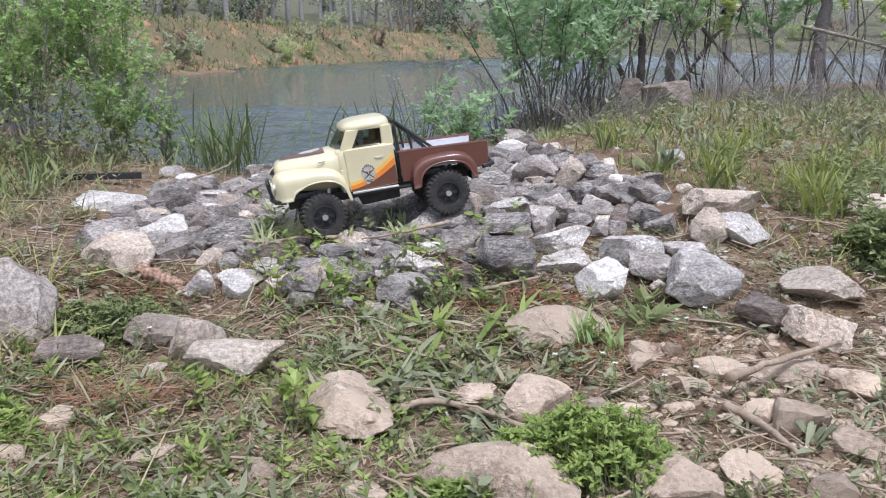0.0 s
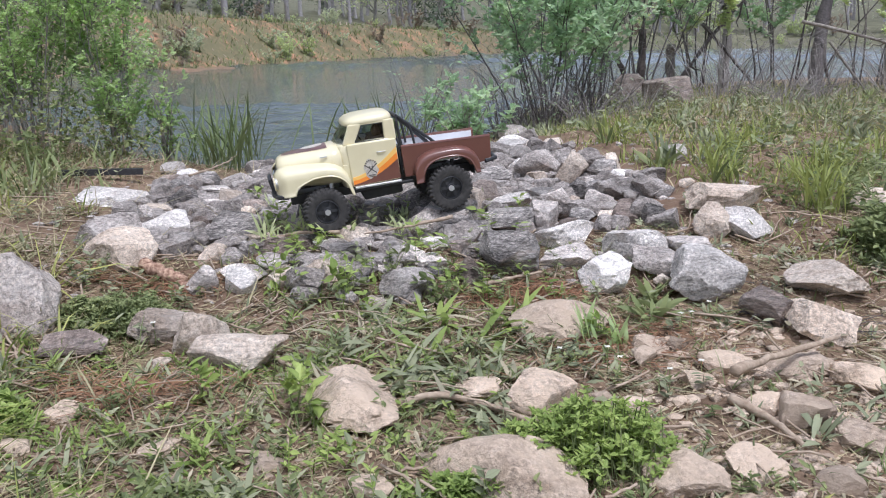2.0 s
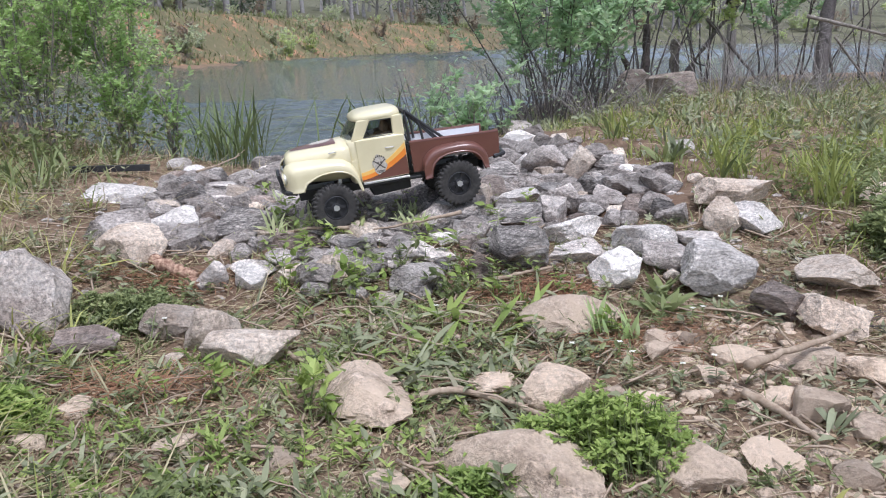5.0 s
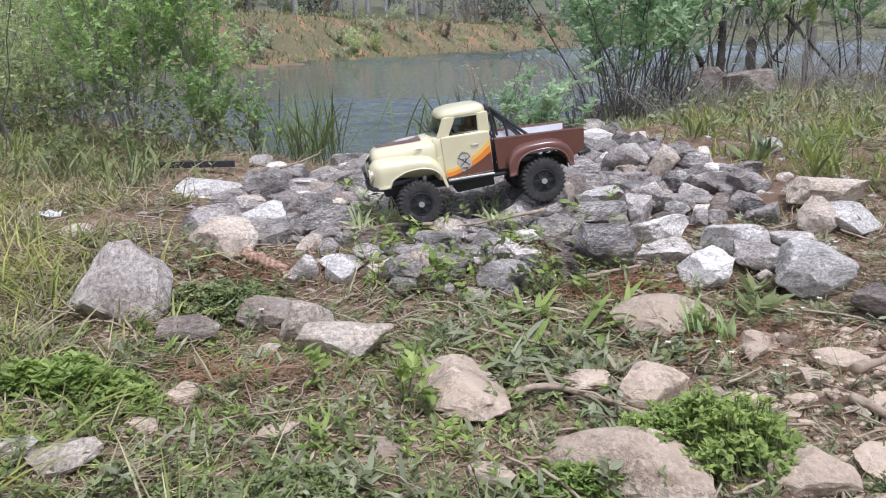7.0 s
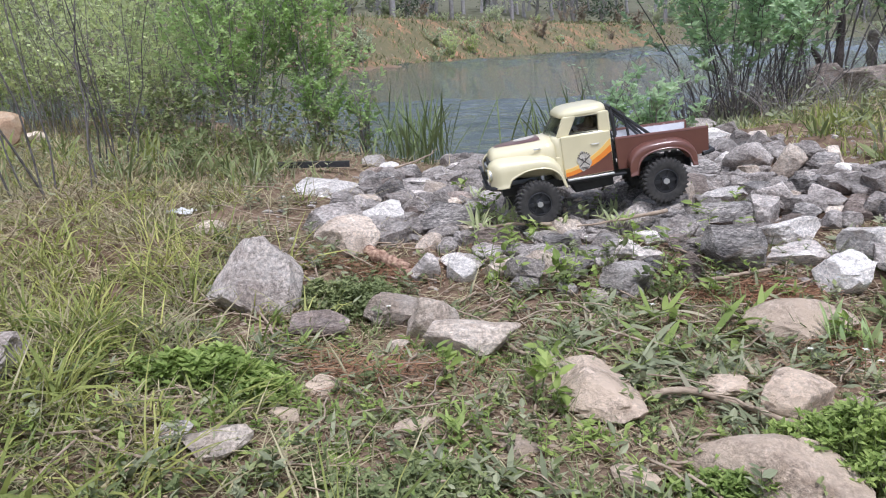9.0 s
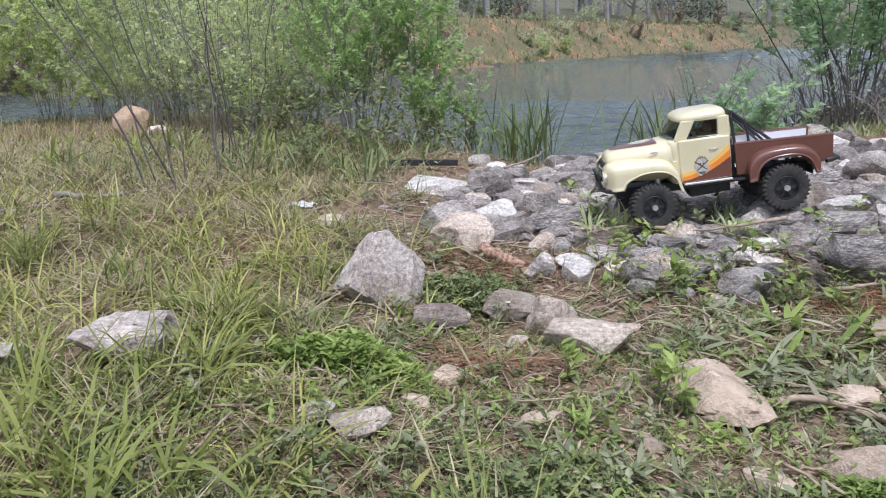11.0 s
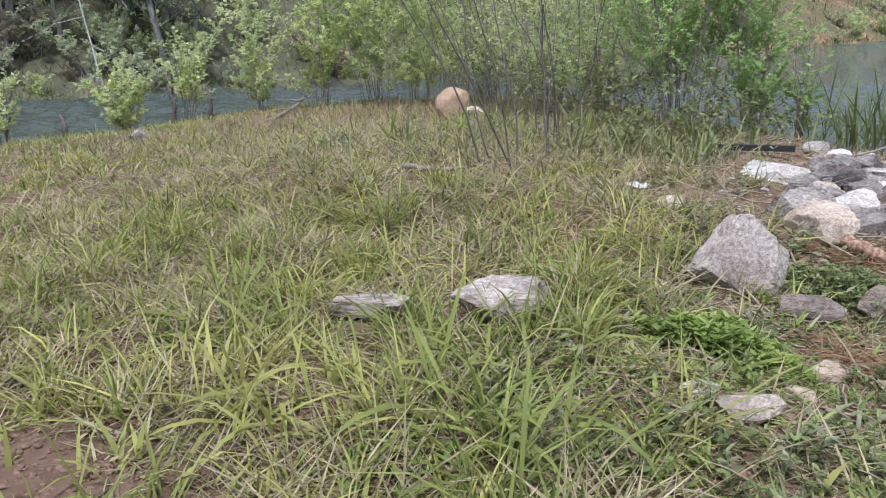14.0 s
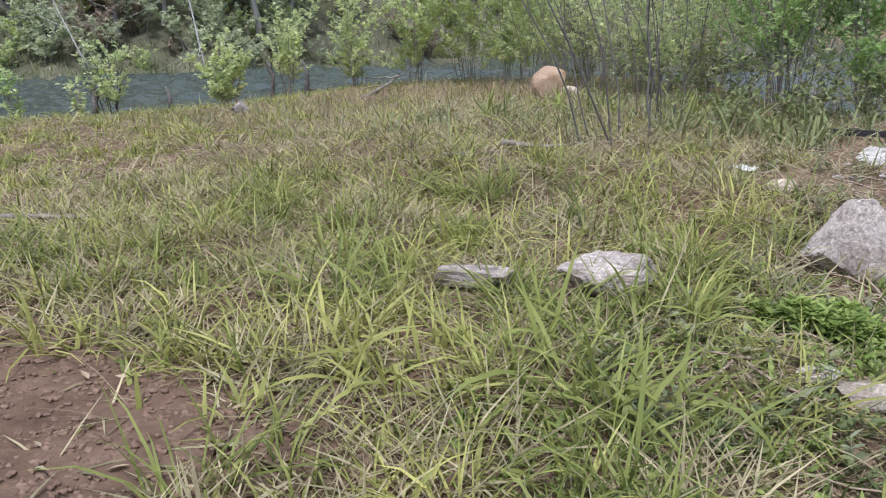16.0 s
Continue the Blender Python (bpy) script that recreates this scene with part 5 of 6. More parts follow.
def plant_far_shore():
    r = np.random.RandomState(8)
    kinds = [far_tree(k, 90 + i) for i, k in enumerate(("bare", "leaf", "russet", "bare", "pine", "leaf"))]
    bushes = [far_bush(120, WOODS, "olive green bush on the clay bank"), far_bush(121, WOODS, "gray-green brush on the clay bank"), far_bush(122, PALELEAF, "yellow-green bush by the water"), far_bush(123, RUSSET, "brownish brush on the clay bank")]
    used = set()

    def put(pool, i, x, y, s):
        m = pose(x, y, height(x, y) - 0.05, 0, 0, r.uniform(0, 360)) @ Matrix.Scale(s, 4)
        if i in used and pool is kinds or (i + 50) in used and pool is bushes:
            ob = copy_thing(pool[i], m)
        else:
            used.add(i if pool is kinds else i + 50)
            ob = pool[i]
        ob.matrix_basis = m

    # bearing from the near bank and distance behind the far edge
    made = 0
    while made < 250:
        b, depth = radians(r.uniform(-78, 52)), 3.6 + r.uniform(0, 1) ** 1.6 * 34
        s = np.arange(4, 200, 0.5)
        d = shore(s * np.sin(b), s * np.cos(b))
        ok = np.where((d > depth) & far_side(s * np.sin(b), s * np.cos(b)))[0]
        if len(ok) == 0:
            continue
        x, y = s[ok[0]] * math.sin(b), s[ok[0]] * math.cos(b)
        put(kinds, int(r.choice(6, p=[0.3, 0.22, 0.16, 0.14, 0.08, 0.1])), x, y, r.uniform(0.7, 1.15) * (1 + s[ok[0]] / 160))
        made += 1
    put(kinds, 4, -15.6, 9.3, 0.5)
    made = 0
    while made < 195:
        b, depth = radians(r.uniform(-78, 50)), 0.15 + r.uniform(0, 1) ** 1.5 * 6.0
        s = np.arange(4, 200, 0.1)
        d = shore(s * np.sin(b), s * np.cos(b))
        ok = np.where((d > depth) & far_side(s * np.sin(b), s * np.cos(b)))[0]
        if len(ok) == 0:
            continue
        x, y = s[ok[0]] * math.sin(b), s[ok[0]] * math.cos(b)
        put(bushes, int(r.randint(0, 4)), x, y, r.uniform(0.25, 0.8) * (1 + s[ok[0]] / 80) * (1.5 if depth > 4 else 1))
        made += 1


    made = 0
    while made < 70:
        b, depth = radians(r.uniform(-80, -44)), 1.5 + r.uniform(0, 1) * 14
        s = np.arange(4, 80, 0.2)
        d = shore(s * np.sin(b), s * np.cos(b))
        ok = np.where((d > depth) & far_side(s * np.sin(b), s * np.cos(b)))[0]
        if len(ok):
            put(kinds, (0, 3, 0, 2, 4)[made % 5], s[ok[0]] * math.sin(b), s[ok[0]] * math.cos(b), r.uniform(0.45, 0.85))
            made += 1

    # woods come down to the water where the lake narrows
    made = 0
    while made < 95:
        b, depth = radians(r.uniform(-80, -46)), 0.2 + r.uniform(0, 1) ** 1.3 * 6.0
        s = np.arange(4, 60, 0.1)
        d = shore(s * np.sin(b), s * np.cos(b))
        ok = np.where((d > depth) & far_side(s * np.sin(b), s * np.cos(b)))[0]
        if len(ok):
            x, y = s[ok[0]] * math.sin(b), s[ok[0]] * math.cos(b)
            put(bushes, (0, 2, 0, 1)[made % 4], x, y, r.uniform(0.4, 0.85))
            if made % 3 == 0:
                put(kinds, (0, 3, 1, 0)[made // 3 % 4], x - 0.6, y + 0.9, r.uniform(0.35, 0.6))
            made += 1


plant_far_shore()


def bank_grass(n, seed, material, text, length):
    """Coarse grass and brush along the far bank."""
    r = np.random.RandomState(seed)
    b, s = np.radians(r.uniform(-80, 50, n)), np.exp(r.uniform(np.log(8), np.log(110), n))
    x, y = s * np.sin(b), s * np.cos(b)
    d = shore(x, y)
    ok = (d > 0.03) & (d < 9) & far_side(x, y) & ((x > -8) | (material is not STRAW)) & (r.uniform(0, 1, n) < ease(0.62 + 0.9 * waves(x, y, 3.0, seed)) + 0.9 * ease((0.9 - d) / 0.5))
    x, y = x[ok], y[ok]
    m = len(x)
    far = np.hypot(x, y) / 25
    geo = strips(np.stack([x, y, ground(x, y) - 0.02], -1), r.uniform(0, 6.283, m), length * r.uniform(0.5, 1.4, m) * (0.7 + 0.3 * far), 0.026 * r.uniform(0.6, 1.5, m) * far, r.uniform(0.05, 0.9, m), r.uniform(0.1, 0.9, m))
    tagged(obj("bank_grass", fast_mesh("bank_grass", *geo), material), text, "grass", "", "stuff")


bank_grass(190000, 131, WEED, "olive grass on the far clay bank", 0.2)
bank_grass(12000, 132, STRAW, "dry grass on the far clay bank", 0.14)
bank_grass(120000, 134, SAGE, "gray-green brush on the far clay bank", 0.17)
bank_grass(45000, 133, RUSSET, "brown brush on the far clay bank", 0.18)


# ---- the toy pickup truck ----
CREAM = plain("cream_paint", (0.68, 0.61, 0.39), (0.735, 0.665, 0.44), 0.3, 0, 9, 0.0, 0.4)
MAROON = plain("brown_paint", (0.125, 0.05, 0.036), (0.16, 0.066, 0.048), 0.3, 0, 9, 0.0, 0.35)
ORANGE = plain("orange_stripe", (0.82, 0.24, 0.03), (0.86, 0.28, 0.04), 0.35, 0, 20)
AMBER = plain("amber_stripe", (0.86, 0.5, 0.12), (0.88, 0.54, 0.15), 0.35, 0, 20)
LINER = plain("bed_liner", (0.62, 0.62, 0.64), (0.74, 0.74, 0.75), 0.45, 0, 14)
BLACK = plain("black_plastic", (0.018, 0.018, 0.02), (0.035, 0.035, 0.037), 0.5, 0, 40)
RUBBER = plain("dusty_rubber", (0.022, 0.021, 0.02), (0.06, 0.055, 0.05), 0.85, 0, 60, 0.3)
CHROME = plain("chrome", (0.7, 0.7, 0.7), (0.8, 0.8, 0.8), 0.42, 1.0)
INSIDE = plain("cab_interior", (0.22, 0.15, 0.095), (0.33, 0.23, 0.15), 0.7)
BONE = plain("emblem_pale", (0.42, 0.38, 0.32), (0.62, 0.58, 0.5), 0.5, 0, 260)
INK = plain("emblem_dark", (0.05, 0.045, 0.04), (0.12, 0.1, 0.09), 0.5)


def glass():
    m, nt, bsdf = nodes_of("tinted_glass")
    bsdf.inputs["Base Color"].default_value = (0.5, 0.54, 0.6, 1)
    bsdf.inputs["Transmission Weight"].default_value = 1.0
    bsdf.inputs["Roughness"].default_value = 0.05
    bsdf.inputs["IOR"].default_value = 1.3
    return m


GLASS = glass()


def slab(outline, y0, y1, bevel=0.0, segments=3):
    """A plate: an outline in the x-z plane, thick from y0 to y1."""
    bm = bmesh.new()
    a, b = [bm.verts.new((x, y0, z)) for x, z in outline], [bm.verts.new((x, y1, z)) for x, z in outline]
    bm.faces.new(a), bm.faces.new(b[::-1])
    for i in range(len(a)):
        j = (i + 1) % len(a)
        bm.faces.new((a[j], a[i], b[i], b[j]))
    bmesh.ops.recalc_face_normals(bm, faces=bm.faces)
    if bevel:
        bmesh.ops.bevel(bm, geom=[e for e in bm.edges if e.calc_face_angle(0) > 0.5], offset=bevel, segments=segments, profile=0.6, affect="EDGES", clamp_overlap=True)
    return bm


def loft(rings):
    """A closed skin over rings of equal length, capped at both ends."""
    bm = bmesh.new()
    rows = [[bm.verts.new(p) for p in ring] for ring in rings]
    n = len(rows[0])
    for a, b in zip(rows, rows[1:]):
        for i in range(n):
            bm.faces.new((a[i], a[(i + 1) % n], b[(i + 1) % n], b[i]))
    bm.faces.new(rows[0][::-1]), bm.faces.new(rows[-1])
    bmesh.ops.recalc_face_normals(bm, faces=bm.faces)
    return bm


def rounded(n, power):
    """Points of a rounded square from -1 to 1."""
    out = []
    for i in range(n):
        a = 2 * math.pi * i / n
        c, s = math.cos(a), math.sin(a)
        out.append((math.copysign(abs(c) ** (2 / power), c), math.copysign(abs(s) ** (2 / power), s)))
    return out


def arch(cx, cz, radius, a0, a1, n=12):
    return [(cx + radius * math.cos(radians(a0 + (a1 - a0) * i / n)), cz + radius * math.sin(radians(a0 + (a1 - a0) * i / n))) for i in range(n + 1)]


def pipe(points, radius, sides=8):
    """A bent bar through points, with closed ends."""
    v, f = tubes(np.array([points]), np.full((1, len(points)), radius), sides)
    bm = bmesh.new()
    vs = [bm.verts.new(p) for p in v]
    for q in f:
        bm.faces.new([vs[i] for i in q])
    bm.faces.new(vs[:sides][::-1]), bm.faces.new(vs[-sides:])
    return bm


def wheel(parent, x, y, steer):
    hub = tagged(new("wheel"), "")
    hub.parent = parent
    hub.matrix_basis = pose(x, y, 0, 0, 0, steer)
    W, n = 0.046, 120
    shape = [(0.029, -0.42, 9), (0.031, -0.48, 9), (0.036, -0.5, 9), (0.043, -0.51, 9), (0.0475, -0.5, 0), (0.0515, -0.46, 0), (0.053, -0.38, 0), (0.053, -0.22, 0), (0.0518, -0.18, 9), (0.053, -0.13, 1), (0.053, 0.13, 1), (0.0518, 0.18, 9),
             (0.053, 0.22, 0), (0.053, 0.38, 0), (0.0515, 0.46, 0), (0.0475, 0.5, 0), (0.043, 0.51, 9), (0.036, 0.5, 9), (0.031, 0.48, 9), (0.029, 0.42, 9)]
    rings = []
    for i in range(n):
        a = 2 * math.pi * i / n
        lug = lambda row: 0.0042 if row < 9 and (i + 2 * row) % 4 < 2 else 0.0
        rings.append([((r + lug(row)) * math.cos(a), w * W, (r + lug(row)) * math.sin(a)) for r, w, row in shape])
    bm = bmesh.new()
    rows = [[bm.verts.new(p) for p in ring] for ring in rings]
    for i in range(n):
        for j in range(len(shape)):
            k = (j + 1) % len(shape)
            bm.faces.new((rows[i][j], rows[(i + 1) % n][j], rows[(i + 1) % n][k], rows[i][k]))
    bmesh.ops.recalc_face_normals(bm, faces=bm.faces)
    part("tyre", bm, RUBBER, hub, "black knobbly off-road tyre with dust")
    face = 0.5 if y > 0 else -0.5
    prof = [(0.0305, -face * 0.9), (0.0305, face * 0.88), (0.0275, face * 0.94), (0.0255, face * 0.55), (0.0115, face * 0.62), (0.0105, face * 0.82), (0.0, face * 0.84)]
    bm = bmesh.new()
    rows = [[bm.verts.new((r * math.cos(2 * math.pi * i / 24), w * W, r * math.sin(2 * math.pi * i / 24))) for r, w in prof[:-1]] for i in range(24)]
    tip = bm.verts.new((0, face * 0.84 * W, 0))
    for i in range(24):
        k = (i + 1) % 24
        for j in range(len(prof) - 2):
            bm.faces.new((rows[i][j], rows[k][j], rows[k][j + 1], rows[i][j + 1]))
        bm.faces.new((rows[i][-1], rows[k][-1], tip))
    for i in range(6):
        a = 2 * math.pi * i / 6
        m = Matrix.Rotation(-a, 4, "Y") @ Matrix.Translation((0.0185, face * 0.6 * W, 0)) @ Matrix.Diagonal((0.017, 0.006, 0.0075, 1))
        bmesh.ops.create_cube(bm, size=1.0, matrix=m)
    bmesh.ops.recalc_face_normals(bm, faces=bm.faces)
    part("rim", bm, BLACK, hub, "black spoked rim")
    bm = bmesh.new()
    bmesh.ops.create_cone(bm, cap_ends=True, segments=6, radius1=0.0078, radius2=0.0064, depth=0.009, matrix=Matrix.Translation((0, face * 0.95 * W, 0)) @ Matrix.Rotation(math.pi / 2, 4, "X"))
    part("wheel_nut", bm, CHROME, hub, "bright metal wheel nut")


TRUCK = pose(-0.108, 2.143, 0.1455, 0, 8.4, 186.6)


def shell(rows, thickness=0.0025, cap=False):
    """A thin moulded skin over rows of points, with an optional closed front."""
    bm = bmesh.new()
    grid = [[bm.verts.new(p) for p in row] for row in rows]
    for a, b in zip(grid, grid[1:]):
        for i in range(len(a) - 1):
            bm.faces.new((a[i], a[i + 1], b[i + 1], b[i]))
    if cap:
        bm.faces.new(grid[-1])
    bmesh.ops.recalc_face_normals(bm, faces=bm.faces)
    bmesh.ops.solidify(bm, geom=bm.faces[:], thickness=thickness)
    return bm


def swell(x, yin, yout, zt, zb, drop, side, lip=0.002):
    """One cross-section of a rounded fender: over the crown and down to the wheel arch."""
    drop = min(drop, max((zt - zb) * 0.85, 0.001))
    row = []
    for k in range(9):
        a = math.pi / 2 * k / 8
        row.append((x, side * (yin + (yout - yin) * math.sin(a) ** 0.75), zt - drop * (1 - math.cos(a) ** 0.75)))
    for k in (0.35, 0.7, 0.93):
        row.append((x, side * yout, zt - drop - (zt - drop - zb) * k))
    return row + [(x, side * (yout + lip), zb)]


def hump(x, centre, half, low, high, power):
    return low + (high - low) * max(1 - abs((x - centre) / half) ** power, 0) ** (1 / power)


HOOD = ((0.254, 0.03, 0.122, 0.085), (0.2525, 0.045, 0.13, 0.078), (0.248, 0.054, 0.136, 0.072), (0.238, 0.06, 0.141, 0.066), (0.215, 0.065, 0.1445, 0.06), (0.18, 0.069, 0.147, 0.055), (0.145, 0.074, 0.149, 0.05), (0.118, 0.08, 0.151, 0.05), (0.096, 0.086, 0.152, 0.05))


def hood_top(x, y):
    xs = [h[0] for h in HOOD][::-1]
    hw, top, bot = [float(np.interp(x, xs, [h[i] for h in HOOD][::-1])) for i in (1, 2, 3)]
    return (top + bot) / 2 + (top - bot) / 2 * max(1 - abs(y / hw) ** 3.0, 0) ** (1 / 3.0)


def toy_truck():
    truck = tagged(new("toy_truck"), "cream and brown radio-controlled pickup truck on rocks", "toy truck")
    truck.matrix_basis = TRUCK
    sq = rounded(40, 3.0)
    hood = part("hood", loft([[(x, c * hw, (top + bot) / 2 + s * (top - bot) / 2) for c, s in sq] for x, hw, top, bot in HOOD]), CREAM, truck, "rounded cream hood", True)
    for name, material, strip, lift, text in (("hood_panel", MAROON, ((0.236, 0.016), (0.215, 0.031), (0.17, 0.044), (0.124, 0.052)), 0.0009, "brown painted panel on the hood"),
                                              ("hood_emblem", BONE, ((0.186, 0.008), (0.178, 0.02), (0.155, 0.026), (0.138, 0.02), (0.131, 0.008)), 0.0017, "pale emblem on the brown hood panel")):
        bm = bmesh.new()
        rows = [[bm.verts.new((x, k * w / 4, hood_top(x, k * w / 4) + lift)) for k in range(-4, 5)] for x, w in strip]
        for a, b in zip(rows, rows[1:]):
            for i in range(8):
                bm.faces.new((a[i], a[i + 1], b[i + 1], b[i]))
        part(name, bm, material, hood, text, True)
    for side in (1, -1):
        ys = lambda a, b: (side * a, side * b)
        crown = lambda x: float(np.interp(x, (0.08, 0.084, 0.09, 0.1, 0.115, 0.135, 0.17, 0.205, 0.235, 0.25, 0.258, 0.264), (0.04, 0.066, 0.085, 0.099, 0.109, 0.1135, 0.117, 0.12, 0.1205, 0.118, 0.112, 0.104)))
        rows = []
        for x in np.concatenate([np.linspace(0.08, 0.222, 44), np.linspace(0.226, 0.264, 10)]):
            zb = hump(x, 0.153, 0.067, 0.029 + 0.022 * float(ease((x - 0.19) / 0.03)), 0.086, 2.4)
            rows.append(swell(x, 0.052, 0.107 - 0.03 * max((x - 0.235) / 0.03, 0) ** 2, crown(x), min(zb + 0.004 * max((x - 0.25) / 0.014, 0), crown(x) - 0.002), 0.032, side))
        part("front_fender", shell(rows, 0.003 * side, True), CREAM, truck, "cream front fender swelling over the wheel", True)
        rows = []
        for x in np.linspace(-0.24, -0.074, 48):
            zt = hump(x, -0.158, 0.085, 0.028, 0.1, 2.9)
            rows.append(swell(x, 0.084, 0.116, zt, min(hump(x, -0.16, 0.068, 0.027, 0.08, 2.4), zt - 0.0015), 0.016, side, 0.003))
        part("rear_fender", shell(rows, 0.003 * side), MAROON, truck, "brown rear fender swelling over the wheel", True)
        wall = [(-0.053, 0.043), (-0.053, 0.119), (-0.283, 0.1065), (-0.278, 0.048), (-0.236, 0.042)] + arch(-0.16, 0.012, 0.07, 155, 25)
        part("bed_side", slab(wall, *ys(0.079, 0.088), 0.0015, 2), MAROON, truck, "brown bed side")
        part("bed_rail", pipe([(-0.053, side * 0.0845, 0.119), (-0.16, side * 0.0845, 0.1132), (-0.282, side * 0.0845, 0.1066)], 0.0042), MAROON, truck, "rounded brown bed rail")
        part("bed_lining", slab([(-0.06, 0.075), (-0.06, 0.1165), (-0.276, 0.105), (-0.272, 0.07)], *ys(0.0745, 0.0785)), LINER, truck, "white bed lining")
        part("pillar", slab([(-0.047, 0.14), (-0.016, 0.14), (-0.019, 0.192), (-0.044, 0.192)], *ys(0.068, 0.0815), 0.004), CREAM, truck)
        part("pillar", slab([(0.057, 0.145), (0.088, 0.146), (0.066, 0.193), (0.032, 0.193)], *ys(0.068, 0.0815), 0.004), CREAM, truck)
        part("window_header", slab([(-0.022, 0.1865), (0.04, 0.1885), (0.036, 0.194), (-0.022, 0.194)], *ys(0.069, 0.0805), 0.001), CREAM, truck)
        part("window_seal", pipe([(0.056, side * 0.0812, 0.1495), (0.033, side * 0.0795, 0.1875), (-0.0175, side * 0.0795, 0.186), (-0.0155, side * 0.0812, 0.1465), (0.056, side * 0.0812, 0.1495)], 0.0011, 6), BLACK, truck, "black window seal")
        door = part("door", slab([(-0.041, 0.043), (-0.043, 0.143), (0.08, 0.147), (0.08, 0.043)], *ys(0.08, 0.0895), 0.003), CREAM, truck, "cream door with orange and brown paint")
        sweep = lambda a, b: [(-0.0405 + 0.118 * u, b + (a - b) * (1 - u) ** 1.75) for u in np.linspace(0, 1, 12)]
        low, mid, high = sweep(0.093, 0.0485), sweep(0.11, 0.058), sweep(0.124, 0.0665)
        part("lower_panel", slab([(-0.0405, 0.0445)] + low + [(0.0775, 0.0445)], *ys(0.0893, 0.0903)), MAROON, door, "brown lower door paint")
        part("stripe", slab(low + mid[::-1], *ys(0.0893, 0.0904)), ORANGE, door, "orange curved stripe")
        part("stripe", slab(mid + high[::-1], *ys(0.0893, 0.0905)), AMBER, door, "amber curved stripe")
        ring = [(0.029 + (0.017 + 0.0022 * math.sin(6 * a)) * math.cos(a), 0.08 + (0.0235 + 0.003 * math.sin(5 * a + 1)) * math.sin(a)) for a in np.arange(36) * 2 * math.pi / 36]
        badge = part("emblem", slab(ring, *ys(0.0893, 0.0911)), BONE, door, "pale round emblem with dark marks")
        marks = [(0, -0.002, 0.016, 0.0011, 40), (0, -0.002, 0.016, 0.0011, -40), (-0.0035, 0.004, 0.0016, 0.002, 0), (0.0035, 0.004, 0.0016, 0.002, 0), (0, -0.002, 0.0028, 0.0013, 0), (0, -0.0165, 0.009, 0.0009, 0), (0, -0.02, 0.006, 0.0008, 0)]
        marks += [(0.015 * math.cos(a), 0.004 + 0.0165 * math.sin(a), 0.0013, 0.0021, math.degrees(a) - 90) for a in np.linspace(0.35, 2.8, 8)]
        for k, (dx, dz, lx, lz, turn) in enumerate(marks):
            c, s = math.cos(radians(turn)), math.sin(radians(turn))
            bar = [(0.029 + dx + u * c - w * s, 0.081 + dz + u * s + w * c) for u, w in ((-lx, -lz), (lx, -lz), (lx, lz), (-lx, lz))]
            part("emblem_mark", slab(bar, *ys(0.0909, 0.0916 + 0.0002 * (k % 3))), INK, badge)
        part("door_handle", pipe([(0.008, side * 0.0895, 0.118), (0.004, side * 0.092, 0.118), (-0.01, side * 0.092, 0.1175), (-0.013, side * 0.0895, 0.1175)], 0.0012, 6), CHROME, door)
        part("window_pane", slab([(-0.016, 0.1465), (0.057, 0.1495), (0.033, 0.188), (-0.018, 0.1865)], *ys(0.0745, 0.0753)), GLASS, truck, "side window").visible_shadow = False
        part("running_board", slab([(-0.07, 0.03), (0.08, 0.033), (0.08, 0.038), (-0.07, 0.035)], *ys(0.07, 0.096), 0.001), BLACK, truck, "black running board")
        part("running_board_trim", slab([(-0.04, 0.0358), (0.076, 0.0382), (0.076, 0.043), (-0.04, 0.0405)], *ys(0.084, 0.0985), 0.0012), CHROME, truck, "bright running board trim")
        bm = bmesh.new()
        bmesh.ops.create_uvsphere(bm, u_segments=16, v_segments=8, radius=0.0145, matrix=Matrix.Translation((0.2615, side * 0.079, 0.084)) @ Matrix.Diagonal((0.5, 1, 1, 1)))
        part("headlight", bm, CHROME, truck, "round chrome headlight", True)
        part("headlight_ring", pipe([(0.2655, side * 0.079 + 0.0155 * math.cos(a), 0.084 + 0.0155 * math.sin(a)) for a in np.linspace(0, 6.2, 14)], 0.002, 6), CREAM, truck)
        part("hood_vent", slab([(0.128, 0.126), (0.146, 0.126), (0.148, 0.1295), (0.13, 0.1295)], *ys(0.0755, 0.0785), 0.0006), CHROME, truck, "small bright badge on the hood side")
        part("cab_step", slab([(0.082, 0.043), (0.082, 0.1), (0.096, 0.1), (0.096, 0.043)], *ys(0.06, 0.086), 0.002), CREAM, truck)
        for x in (0.157, -0.157):
            wheel(truck, x, side * 0.098, 0 if x < 0 else 4)
            part("shock", pipe([(x - 0.02, side * 0.052, 0.012), (x - 0.03, side * 0.048, 0.07)], 0.0055), CHROME if x > 0 else BLACK, truck, "coil-over shock absorber")
        part("mud_guard", slab([(-0.235, 0.015), (-0.235, 0.06), (-0.233, 0.06), (-0.233, 0.015)], *ys(0.03, 0.075)), BLACK, truck)
    cab = [(0.043, -0.041, 0.1, 0.083), (0.055, -0.044, 0.103, 0.0865), (0.1, -0.047, 0.104, 0.0875), (0.13, -0.0475, 0.104, 0.0865), (0.143, -0.0475, 0.102, 0.084), (0.148, -0.046, 0.098, 0.081)]
    part("cab", loft([[((x0 + x1) / 2 + c * (x1 - x0) / 2, s * hw, z) for c, s in rounded(40, 7.0)] for z, x0, x1, hw in cab]), CREAM, truck, "cream cab body", True)
    roof = []
